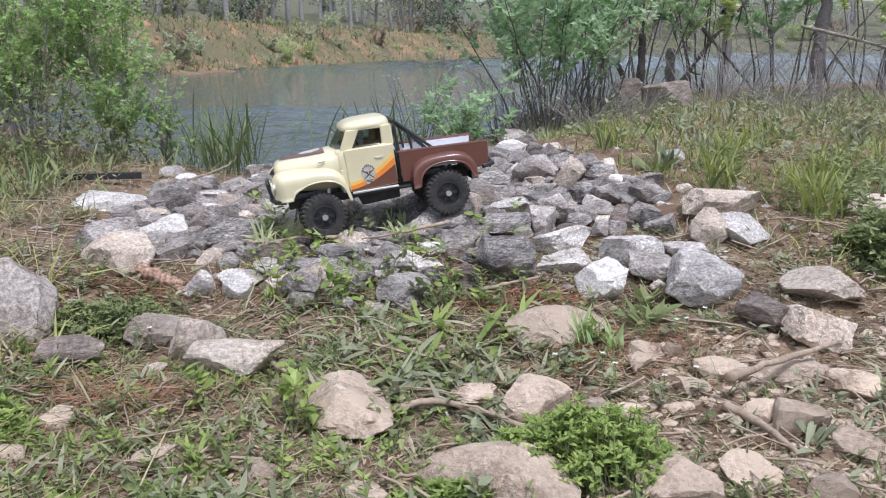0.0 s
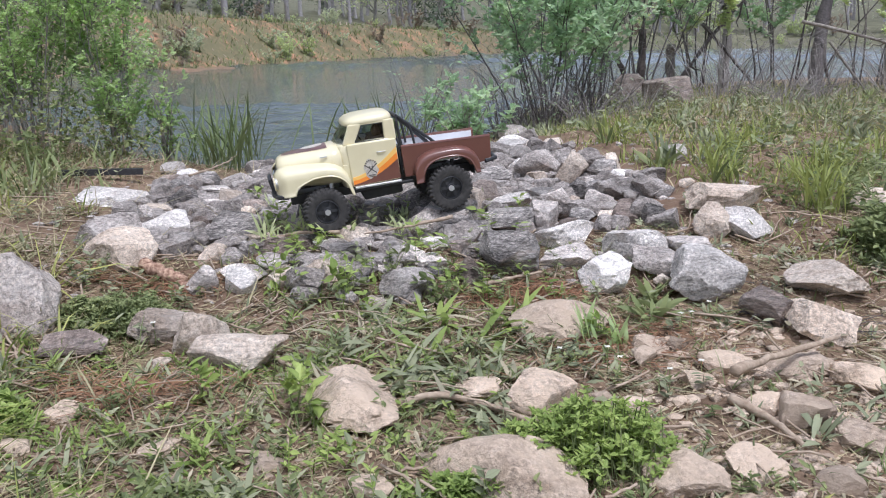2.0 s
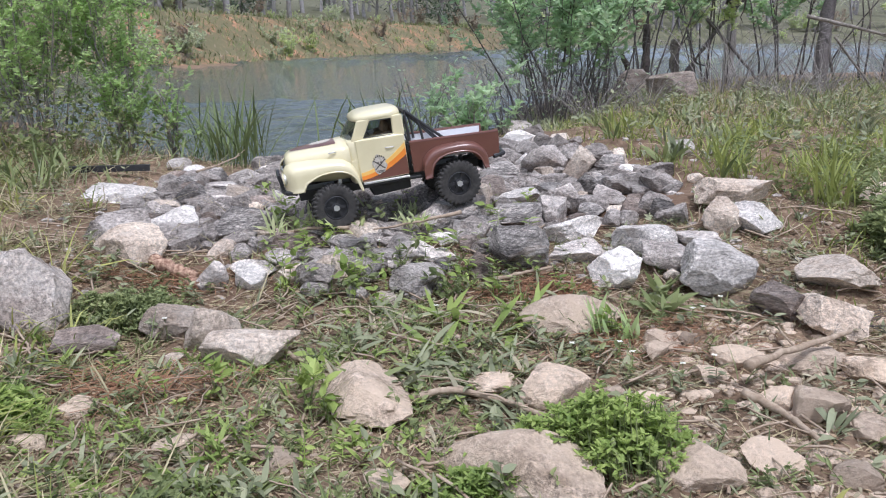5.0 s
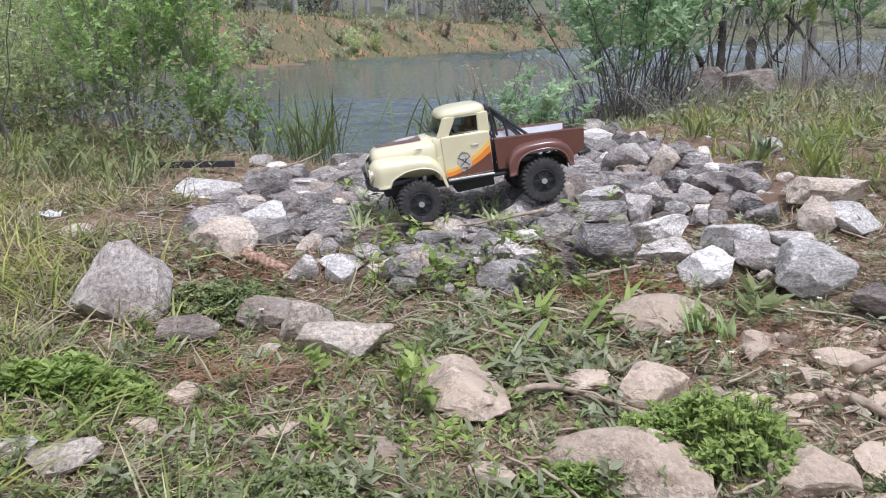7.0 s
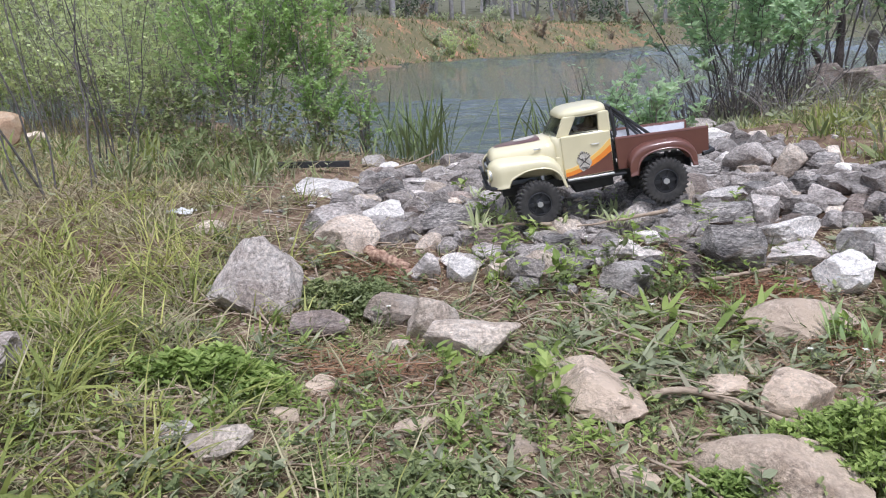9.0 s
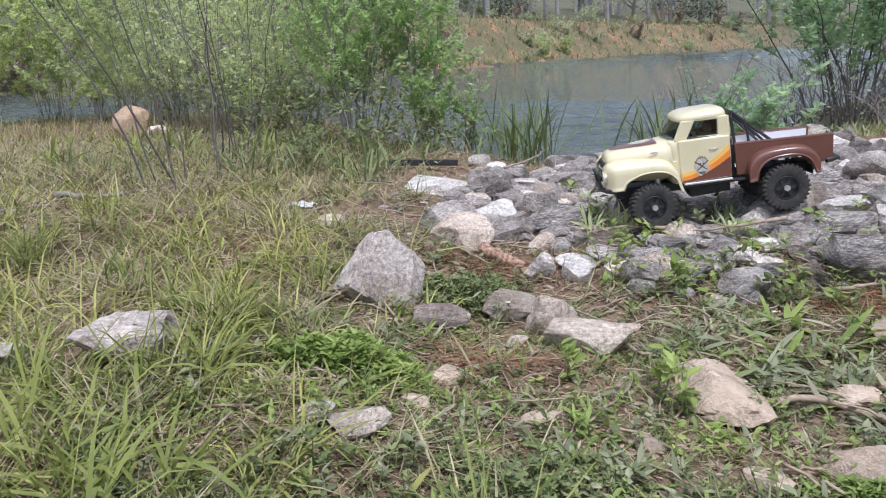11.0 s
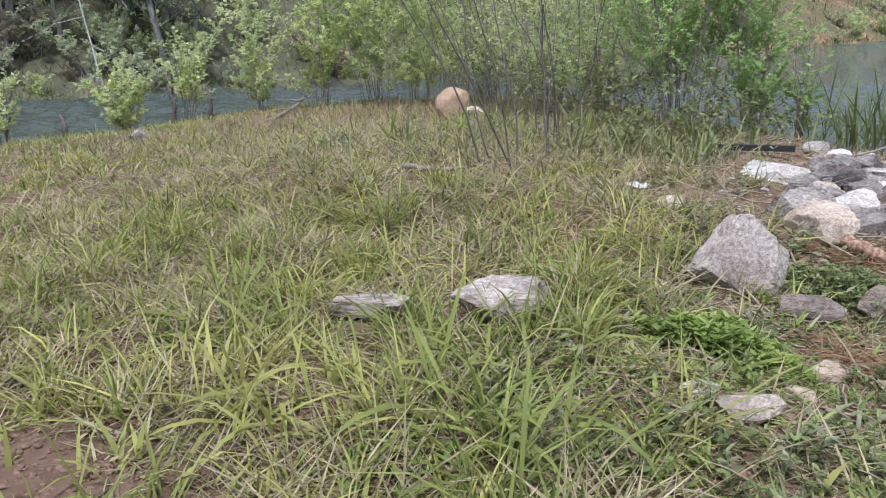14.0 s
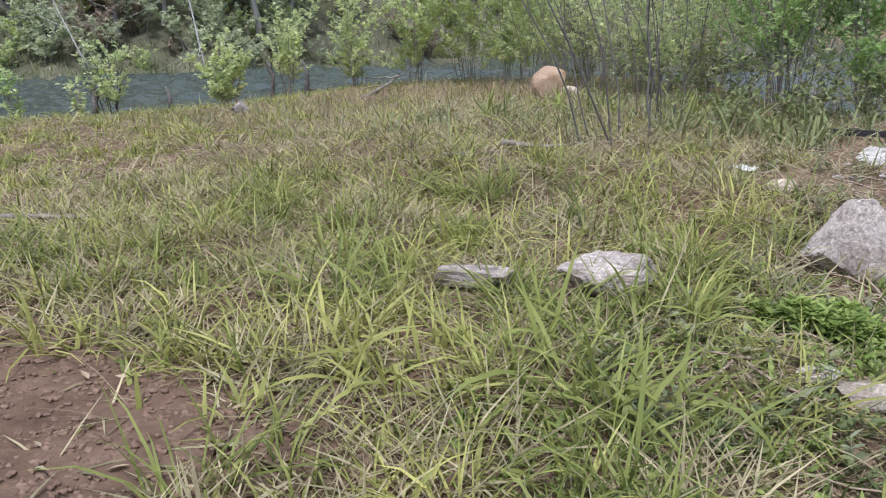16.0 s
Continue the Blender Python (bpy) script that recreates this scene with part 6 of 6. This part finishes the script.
    for z, x0, x1, hw in ((0.187, -0.044, 0.064, 0.0765), (0.1905, -0.0475, 0.076, 0.081), (0.195, -0.0485, 0.0775, 0.0815), (0.202, -0.0465, 0.073, 0.079), (0.208, -0.042, 0.063, 0.072), (0.2115, -0.033, 0.049, 0.059), (0.213, -0.018, 0.03, 0.036)):
        roof.append([((x0 + x1) / 2 + c * (x1 - x0) / 2, s * hw, z) for c, s in rounded(40, 4.5)])
    part("roof", loft(roof), CREAM, truck, "rounded cream roof", True)
    bow = lambda x, w, z, d: [(x + d * (1 - (k / 6) ** 2), k / 6 * w, z) for k in range(-6, 7)]
    sheet = [bow(0.083, 0.078, 0.147, 0.026), bow(0.073, 0.075, 0.168, 0.024), bow(0.063, 0.072, 0.19, 0.016)]
    part("windshield", shell(sheet, 0.0015), GLASS, truck, "curved tinted windshield").visible_shadow = False
    for e in (0, -1):
        part("windshield_frame", pipe([row[e] for row in sheet], 0.0028, 6), CREAM, truck)
    part("windshield_frame", pipe([(x + 0.001, y, z) for x, y, z in sheet[0]], 0.0022, 6), CREAM, truck)
    for z0, z1, y0, y1 in ((0.145, 0.152, -0.08, 0.08), (0.182, 0.19, -0.08, 0.08), (0.152, 0.182, -0.08, -0.06), (0.152, 0.182, 0.06, 0.08)):
        part("rear_panel", slab([(-0.0465, z0), (-0.0465, z1), (-0.04, z1), (-0.04, z0)], y0, y1), CREAM, truck)
    part("rear_window", slab([(-0.044, 0.152), (-0.044, 0.182), (-0.0425, 0.182), (-0.0425, 0.152)], -0.06, 0.06), GLASS, truck).visible_shadow = False
    part("seat", slab([(-0.036, 0.145), (-0.036, 0.176), (-0.024, 0.174), (-0.017, 0.154), (0.013, 0.152), (0.013, 0.145)], -0.06, 0.06, 0.004), INSIDE, truck, "brown bench seat")
    part("dashboard", slab([(0.052, 0.14), (0.052, 0.158), (0.078, 0.153), (0.078, 0.14)], -0.066, 0.066, 0.004), BLACK, truck)
    part("steering_wheel", pipe([(0.042 + 0.006 * math.sin(a), 0.034 + 0.013 * math.cos(a), 0.16 + 0.013 * math.sin(a)) for a in np.linspace(0, 6.2, 14)], 0.0016, 6), BLACK, truck)
    part("bed_floor", slab([(-0.058, 0.066), (-0.058, 0.072), (-0.278, 0.07), (-0.278, 0.064)], -0.078, 0.078), LINER, truck, "white bed floor")
    part("bed_gap", slab([(-0.048, 0.045), (-0.048, 0.115), (-0.053, 0.115), (-0.053, 0.045)], -0.07, 0.07), BLACK, truck)
    part("bed_front", slab([(-0.056, 0.072), (-0.056, 0.117), (-0.06, 0.117), (-0.06, 0.072)], -0.0745, 0.0745), LINER, truck)
    part("bed_box", slab([(-0.075, 0.073), (-0.078, 0.097), (-0.17, 0.093), (-0.178, 0.072)], -0.05, 0.05, 0.006), LINER, truck, "white moulded box in the bed")
    part("chassis", slab([(-0.26, 0.016), (-0.26, 0.041), (0.235, 0.041), (0.235, 0.016)], -0.034, 0.034, 0.004), BLACK, truck, "black chassis frame")
    for x in (0.157, -0.157):
        part("axle", pipe([(x, -0.08, 0), (x, -0.02, 0), (x, 0.02, 0), (x, 0.08, 0)], 0.009), BLACK, truck)
    part("gearbox", slab([(-0.05, -0.005), (-0.05, 0.02), (0.06, 0.02), (0.05, -0.008)], -0.028, 0.028, 0.005), BLACK, truck)
    part("grille", slab([(0.25, 0.07), (0.251, 0.116), (0.258, 0.112), (0.259, 0.073)], -0.05, 0.05, 0.002), BLACK, truck, "dark grille opening")
    for z in (0.084, 0.1):
        part("grille_bar", pipe([(0.256, -0.05, z), (0.262, -0.03, z), (0.264, 0, z), (0.262, 0.03, z), (0.256, 0.05, z)], 0.003, 6), CHROME, truck, "chrome grille bar")
    part("front_bumper", pipe([(0.24, -0.1, 0.05), (0.262, -0.088, 0.052), (0.272, -0.045, 0.052), (0.272, 0.045, 0.052), (0.262, 0.088, 0.052), (0.24, 0.1, 0.05)], 0.006), BLACK, truck, "black tube bumper")
    part("bumper_hoop", pipe([(0.27, -0.055, 0.054), (0.276, -0.05, 0.09), (0.277, 0, 0.093), (0.276, 0.05, 0.09), (0.27, 0.055, 0.054)], 0.004), BLACK, truck)
    part("rear_bumper", pipe([(-0.262, -0.088, 0.045), (-0.29, -0.082, 0.048), (-0.296, -0.03, 0.048), (-0.296, 0.03, 0.048), (-0.29, 0.082, 0.048), (-0.262, 0.088, 0.045)], 0.006), BLACK, truck, "black tube bumper")
    part("tow_plate", slab([(-0.3, 0.028), (-0.3, 0.056), (-0.294, 0.056), (-0.294, 0.028)], -0.03, 0.03, 0.002), BLACK, truck)
    for side in (1, -1):
        part("roll_bar", pipe([(-0.06, side * 0.066, 0.08), (-0.055, side * 0.066, 0.182), (-0.058, side * 0.062, 0.194), (-0.098, side * 0.064, 0.156), (-0.146, side * 0.068, 0.11)], 0.004), BLACK, truck, "black roll bar tube")
        part("roll_bar", pipe([(-0.06, side * 0.03, 0.19), (-0.1, side * 0.035, 0.15), (-0.142, side * 0.04, 0.1)], 0.0034), BLACK, truck)
        part("roll_bar_brace", pipe([(-0.086, side * 0.064, 0.166), (-0.09, side * 0.067, 0.14), (-0.092, side * 0.069, 0.106)], 0.0034), BLACK, truck)
        part("roll_bar_brace", pipe([(-0.057, side * 0.062, 0.184), (-0.057, 0, 0.142), (-0.058, -side * 0.06, 0.104)], 0.0032), BLACK, truck)
    part("roll_bar_top", pipe([(-0.058, -0.062, 0.194), (-0.058, 0, 0.196), (-0.058, 0.062, 0.194)], 0.004), BLACK, truck)


toy_truck()


def doll():
    """A plain seated driver doll: one smooth lump with a round head."""
    bm = bmesh.new()
    for at, size in (((0, 0, 0.004), (0.012, 0.017, 0.02)), ((0.012, 0, -0.008), (0.018, 0.015, 0.008)), ((0.001, 0, 0.031), (0.0095, 0.009, 0.011))):
        bmesh.ops.create_uvsphere(bm, u_segments=14, v_segments=9, radius=1.0, matrix=Matrix.Translation(at) @ Matrix.Diagonal((*size, 1)))
    ob = part("doll", bm, INSIDE, None, "small brown driver doll sitting in the truck cab", True)
    ob.matrix_basis = TRUCK @ pose(-0.004, 0.034, 0.157)
    tagged(ob, category="doll")


doll()


def support(x, y, w, d, h, kind, top):
    """A stone set so that its top lies at a given height."""
    ob = rock(x, y, w, d, h, 0, kind)
    ob.location.z += top - max((ob.matrix_basis @ v.co).z for v in ob.data.vertices)


support(-0.255, 2.02, 0.12, 0.1, 0.09, "brown", 0.068)
support(0.055, 2.06, 0.14, 0.11, 0.12, "dark", 0.112)
support(-0.275, 2.23, 0.12, 0.1, 0.1, "gray", 0.068)
support(0.03, 2.27, 0.14, 0.11, 0.13, "gray", 0.112)

# ---- sticks, driftwood and small finds ----
CHARRED = plain("charred_wood", (0.035, 0.028, 0.025), (0.1, 0.08, 0.07), 0.95, 0, 40, 0.6)
RUSTWOOD = plain("rotten_red_wood", (0.13, 0.05, 0.03), (0.58, 0.4, 0.28), 0.95, 0, 85, 1.0)
NEEDLES = leafy("fallen_needles", (0.2, 0.1, 0.06), (0.38, 0.22, 0.14), 0.1, 0.8)
GRAYWOOD = plain("gray_driftwood", (0.15, 0.13, 0.11), (0.33, 0.295, 0.255), 0.9, 0, 50, 0.6)
PETAL = leafy("white_petal", (0.75, 0.75, 0.72), (0.85, 0.85, 0.82), 0.3)


def stick(points, radius, material, label, name="stick", taper=0.45, twigs=0, seed=1, category="stick"):
    """A bent stick through points, with knots and broken side twigs."""
    r = np.random.RandomState(seed)
    pts = np.array(points, float)
    u = np.linspace(0, len(pts) - 1, 14)
    path = np.stack([np.interp(u, np.arange(len(pts)), pts[:, j]) for j in range(3)], -1)
    path[1:-1] += r.normal(0, radius * 0.14, (12, 3))
    rad = radius * np.linspace(1, taper, 14) * r.uniform(0.85, 1.15, 14)
    path, rad = np.concatenate([path[:1], path, path[-1:]]), np.concatenate([[0], rad, [0]])
    geo = [tubes(path[None], rad[None], 8)]
    path = path[1:-1]
    length = np.linalg.norm(pts[-1] - pts[0])
    for k in range(twigs):
        i = r.randint(2, 12)
        way = r.normal(0, 1, 3) + (0, 0, 0.5)
        way *= length * r.uniform(0.12, 0.3) / np.linalg.norm(way)
        p = path[i] + way * np.linspace(0, 1, 5)[:, None] + r.normal(0, length * 0.008, (5, 3))
        geo.append(tubes(p[None], radius * np.linspace(0.5, 0.15, 5)[None], 5))
    v, f = join(*geo)
    o = pts.mean(0)
    ob = obj(name, fast_mesh(name, v - o, f, True), material)
    ob.location = o
    return tagged(ob, label, category)


def lying(points, lift):
    return [(x, y, height(x, y) + lift) for x, y in points]


stick(lying([(-0.2, 1.14), (-0.15, 1.18), (-0.07, 1.215), (0.005, 1.175), (0.075, 1.1)], 0.018), 0.007, DEADWOOD, "bent tan branch lying on the soil", "branch", 0.6, 2, 3)
stick(lying([(-0.16, 1.14), (-0.19, 1.2)], 0.016), 0.004, DEADWOOD, "short broken twig by the branch", seed=4)
stick(lying([(0.383, 1.155), (0.48, 1.225), (0.63, 1.285)], 0.045), 0.0085, DEADWOOD, "straight tan stick propped on stones", seed=5)
stick(lying([(0.372, 1.14), (0.4, 1.09), (0.398, 0.98)], 0.012), 0.0085, DEADWOOD, "tan stick lying between stones", seed=6)
stick([(-0.69, 2.61, 0.13), (-0.63, 2.68, 0.14), (-0.58, 2.78, 0.155)], 0.004, DEADWOOD, "thin dark twig across the rocks", seed=7, twigs=1)
stick([(-0.22, 2.0, 0.075), (-0.31, 2.03, 0.07), (-0.4, 2.02, 0.06)], 0.005, DEADWOOD, "thin twig across the rocks", seed=8, twigs=2)
stick([(0.06, 2.02, 0.1), (-0.05, 1.99, 0.085), (-0.16, 1.97, 0.075)], 0.005, DEADWOOD, "thin tan twig across the rocks", seed=9)
stick(lying([(-0.3, 1.7), (-0.2, 1.735)], 0.02), 0.005, DEADWOOD, "short tan stick on the soil", seed=10)
stick(lying([(0.07, 1.7), (0.22, 1.73)], 0.02), 0.006, DEADWOOD, "short tan stick on the soil", seed=11)
stick(lying([(-0.36, 1.47), (-0.31, 1.38), (-0.28, 1.36)], 0.015), 0.006, DEADWOOD, "short gray-tan stick on the soil", seed=12)
stick(lying([(-1.92, 2.03), (-1.82, 2.05), (-1.74, 2.12)], 0.02), 0.011, GRAYWOOD, "gray stick lying in the meadow", seed=13)
stick(lying([(-2.0, 1.83), (-1.86, 1.97)], 0.015), 0.007, GRAYWOOD, "thin gray stick lying in the meadow", seed=14)
stick(lying([(-2.65, 0.83), (-2.45, 0.95)], 0.02), 0.009, GRAYWOOD, "gray stick lying in long grass", seed=15)
stick([(-1.9, 3.4, 0.13), (-2.2, 3.95, 0.16), (-2.6, 4.7, 0.2)], 0.014, GRAYWOOD, "pale driftwood branch near the shore", "driftwood", seed=16, twigs=3, category="driftwood")
stick([(-4.2, 3.9, 0.05), (-4.5, 4.5, 0.09), (-4.8, 5.0, 0.14)], 0.016, GRAYWOOD, "pale driftwood branch near the shore", "driftwood", seed=17, twigs=3, category="driftwood")
for k, (a, b, h) in enumerate(((-5.75, 2.9, 0.3), (-5.6, 2.8, 0.2), (-5.1, 3.9, 0.3), (-4.95, 4.1, 0.25), (-5.5, 3.3, 0.2), (-2.7, 5.2, 0.4), (-2.55, 5.3, 0.3))):
    stick([(a, b, height(a, b) - 0.02), (a + 0.03, b, height(a, b) + h * 0.6), (a - 0.05, b + 0.03, height(a, b) + h)], 0.02, DARKBARK, "dark broken snag at the shore", "snag", 0.4, 3, 20 + k, "snag")
# pale trees leaning over the water from the far bank
stick([(-9.98, 7.03, 0.0), (-10.2, 7.08, 0.7), (-10.5, 7.15, 1.7), (-10.9, 7.2, 3.0)], 0.014, BIRCH, "slim white birch leaning over the water", "birch_tree", 0.5, 6, 51, "tree")
stick([(-11.3, 6.06, 0.1), (-11.75, 5.98, 0.9), (-12.2, 5.9, 2.0), (-12.5, 5.9, 3.2)], 0.011, BIRCH, "thin white birch leaning over the water", "birch_tree", 0.5, 7, 52, "tree")
# dead and leaning wood in the thicket
stick([(2.2, 6.6, 0.0), (2.215, 6.65, 0.35), (2.225, 6.69, 0.63)], 0.04, CHARRED, "dark rotten stump in the thicket", "stump", 0.75, 0, 31, "stump")
stick([(2.05, 6.5, 0.0), (2.03, 6.5, 0.25), (1.96, 6.5, 0.42)], 0.035, CHARRED, "dark leaning stump in the thicket", "stump", 0.5, 0, 36, "stump")
stick([(2.57, 6.9, 0.0), (2.575, 6.92, 0.3), (2.58, 6.94, 0.51)], 0.045, GRAYWOOD, "gray cut post in the thicket", "stump", 0.9, 0, 32, "stump")
stick([(3.16, 7.1, 0.0), (3.18, 7.15, 0.5), (3.22, 7.2, 1.3), (3.2, 7.2, 2.2)], 0.05, BARK, "gray trunk of a thin tree", "dead_tree", 0.5, 4, 33, "tree")
stick([(3.6, 6.4, 0.0), (3.68, 6.5, 0.6), (3.78, 6.67, 1.25), (3.9, 6.7, 2.3)], 0.06, DARKBARK, "thick dark leaning tree trunk", "dead_tree", 0.6, 5, 34, "tree")
stick([(3.2, 5.97, 0.67), (3.5, 5.92, 0.6), (3.9, 5.86, 0.49), (4.3, 5.8, 0.45)], 0.014, GRAYWOOD, "gray fallen branch caught in the thicket", "fallen_branch", 0.8, 4, 35, "branch")
stick([(2.53, 6.78, 0.1), (2.9, 6.82, 0.6), (3.25, 6.87, 0.95)], 0.02, DARKBARK, "dark slanting branch in the thicket", "fallen_branch", 0.5, 4, 37, "branch")
stick([(2.8, 6.84, 0.68), (3.05, 6.78, 0.4), (3.25, 6.7, 0.15)], 0.018, DARKBARK, "dark slanting branch in the thicket", "fallen_branch", 0.6, 3, 38, "branch")
stick([(3.52, 6.11, 0.52), (3.68, 6.05, 0.3), (3.85, 5.98, 0.08)], 0.012, GRAYWOOD, "pale thin branch in the thicket", "fallen_branch", 0.6, 3, 39, "branch")
# rotten log, bar, scrap
stick(lying([(-0.65, 1.86), (-0.61, 1.82), (-0.55, 1.78)], 0.02), 0.017, RUSTWOOD, "crumbling reddish rotten log by the rocks", "rotten_log", 0.7, 2, 41, "log")
stick(lying([(-0.56, 1.765), (-0.5, 1.73)], 0.014), 0.013, RUSTWOOD, "crumbling piece of reddish rotten wood", "rotten_log", 0.6, 1, 42, "log")
bm = bmesh.new()
for m in (Matrix.Diagonal((0.28, 0.004, 0.016, 1)), Matrix.Translation((0, 0.008, 0.01)) @ Matrix.Diagonal((0.28, 0.02, 0.004, 1))):
    bmesh.ops.create_cube(bm, size=1.0, matrix=m)
me = bpy.data.meshes.new("metal_bar")
bm.to_mesh(me)
bm.free()
bar = tagged(obj("metal_bar", me, BLACK), "black metal angle bar lying behind the rocks", "metal bar")
bar.matrix_world = pose(-1.02, 2.8, height(-1.02, 2.8) + 0.02, 0, 1, 8)


def crumple(x, y, size, material, label, name, category):
    r = np.random.RandomState(77)
    bm = bmesh.new()
    bmesh.ops.create_grid(bm, x_segments=7, y_segments=5, size=0.5)
    for v in bm.verts:
        v.co = (v.co.x * size * 1.6 + r.normal(0, size * 0.06), v.co.y * size + r.normal(0, size * 0.06), abs(r.normal(0, size * 0.12)))
    ob = part(name, bm, material, None, label)
    ob.location = (x, y, height(x, y) + 0.012)
    return tagged(ob, category=category)


crumple(-1.2, 2.11, 0.045, LINER, "torn white paper scrap in the grass", "paper_scrap", "litter")


def needle_patch(x, y, rx, ry, n, seed):
    r = np.random.RandomState(seed)
    q = r.normal(0, 0.45, (n, 2)) * (rx, ry) + (x, y)
    p = np.stack([q[:, 0], q[:, 1], ground(q[:, 0], q[:, 1]) + r.uniform(0.0, 0.014, n)], -1)
    geo = strips(p, r.uniform(0, 6.283, n), r.uniform(0.03, 0.06, n), 0.0016, r.uniform(1.35, 1.65, n), 0.1)
    tagged(obj("fallen_needles", fast_mesh("fallen_needles", *geo), NEEDLES), "mat of reddish-brown fallen pine needles", "needles", "", "stuff")


needle_patch(0.17, 1.66, 0.13, 0.07, 1500, 1)
needle_patch(-0.6, 1.78, 0.16, 0.06, 900, 2)
needle_patch(0.3, 1.4, 0.2, 0.12, 900, 3)
needle_patch(-0.55, 1.3, 0.2, 0.1, 700, 4)


def twig_scatter(n, region, seed, size):
    p, r = scatter(n, region, seed)
    m = len(p)
    a, ln = r.uniform(0, 6.283, m), size * r.uniform(0.4, 1.4, m)
    s = np.linspace(-0.5, 0.5, 5)
    path = p[:, None] + np.stack([np.cos(a), np.sin(a), 0 * a], -1)[:, None] * (ln[:, None] * s)[..., None] + r.normal(0, 0.002, (m, 5, 3))
    path[..., 2] = ground(path[..., 0], path[..., 1]) + r.uniform(0.004, 0.02, m)[:, None]
    tagged(obj("twigs", fast_mesh("twigs", *tubes(path, np.full((m, 5), 0.0016) * r.uniform(0.5, 1.6, m)[:, None], 4), True), DEADWOOD), "thin broken twigs strewn on soil and rocks", "twigs", "", "stuff")


twig_scatter(620, (-1.0, 1.2, 0.75, 2.0), 81, 0.09)
twig_scatter(800, (-4.5, -0.8, 1.2, 4.0), 82, 0.16)
twig_scatter(520, (0.8, 4.5, 2.5, 6.5), 83, 0.3)


def flowers(spots):
    """Small four-petalled white flowers on thin stalks."""
    r = np.random.RandomState(5)
    for x, y in spots:
        z = height(x, y)
        top = np.array((x, y, z + r.uniform(0.03, 0.06)))
        base = tagged(new("white_flower"), "tiny white wildflower on a thin stalk", "flower", "white wildflowers")
        base.location = (x, y, z)
        a = r.uniform(0, 1.5) + np.arange(4) * 1.571
        geo = leaves(np.repeat(top[None], 4, 0) - (x, y, z), np.stack([np.cos(a), np.sin(a), np.full(4, 0.25)], -1), np.tile((0, 0, 1.0), (4, 1)), 0.0065, 0.0045)
        for k in range(4):
            obj("petal", fast_mesh("petal", geo[0].reshape(4, 6, 3)[k], geo[1][:2]), PETAL, base)
        obj("stalk", fast_mesh("stalk", *tubes(np.array([[(0, 0, -0.01), (0.002, 0, 0.02), tuple(top - (x, y, z))]]), np.full((1, 3), 0.0008), 4)), WEED, base)


flowers([(-0.17, 1.8), (0.4, 1.4), (0.41, 1.38), (0.225, 1.28), (0.48, 1.46), (-0.05, 1.56), (0.24, 1.26), (-0.15, 1.85), (0.3, 1.2), (-0.55, 1.5), (0.15, 1.3), (-0.2, 1.77), (0.36, 1.22)])
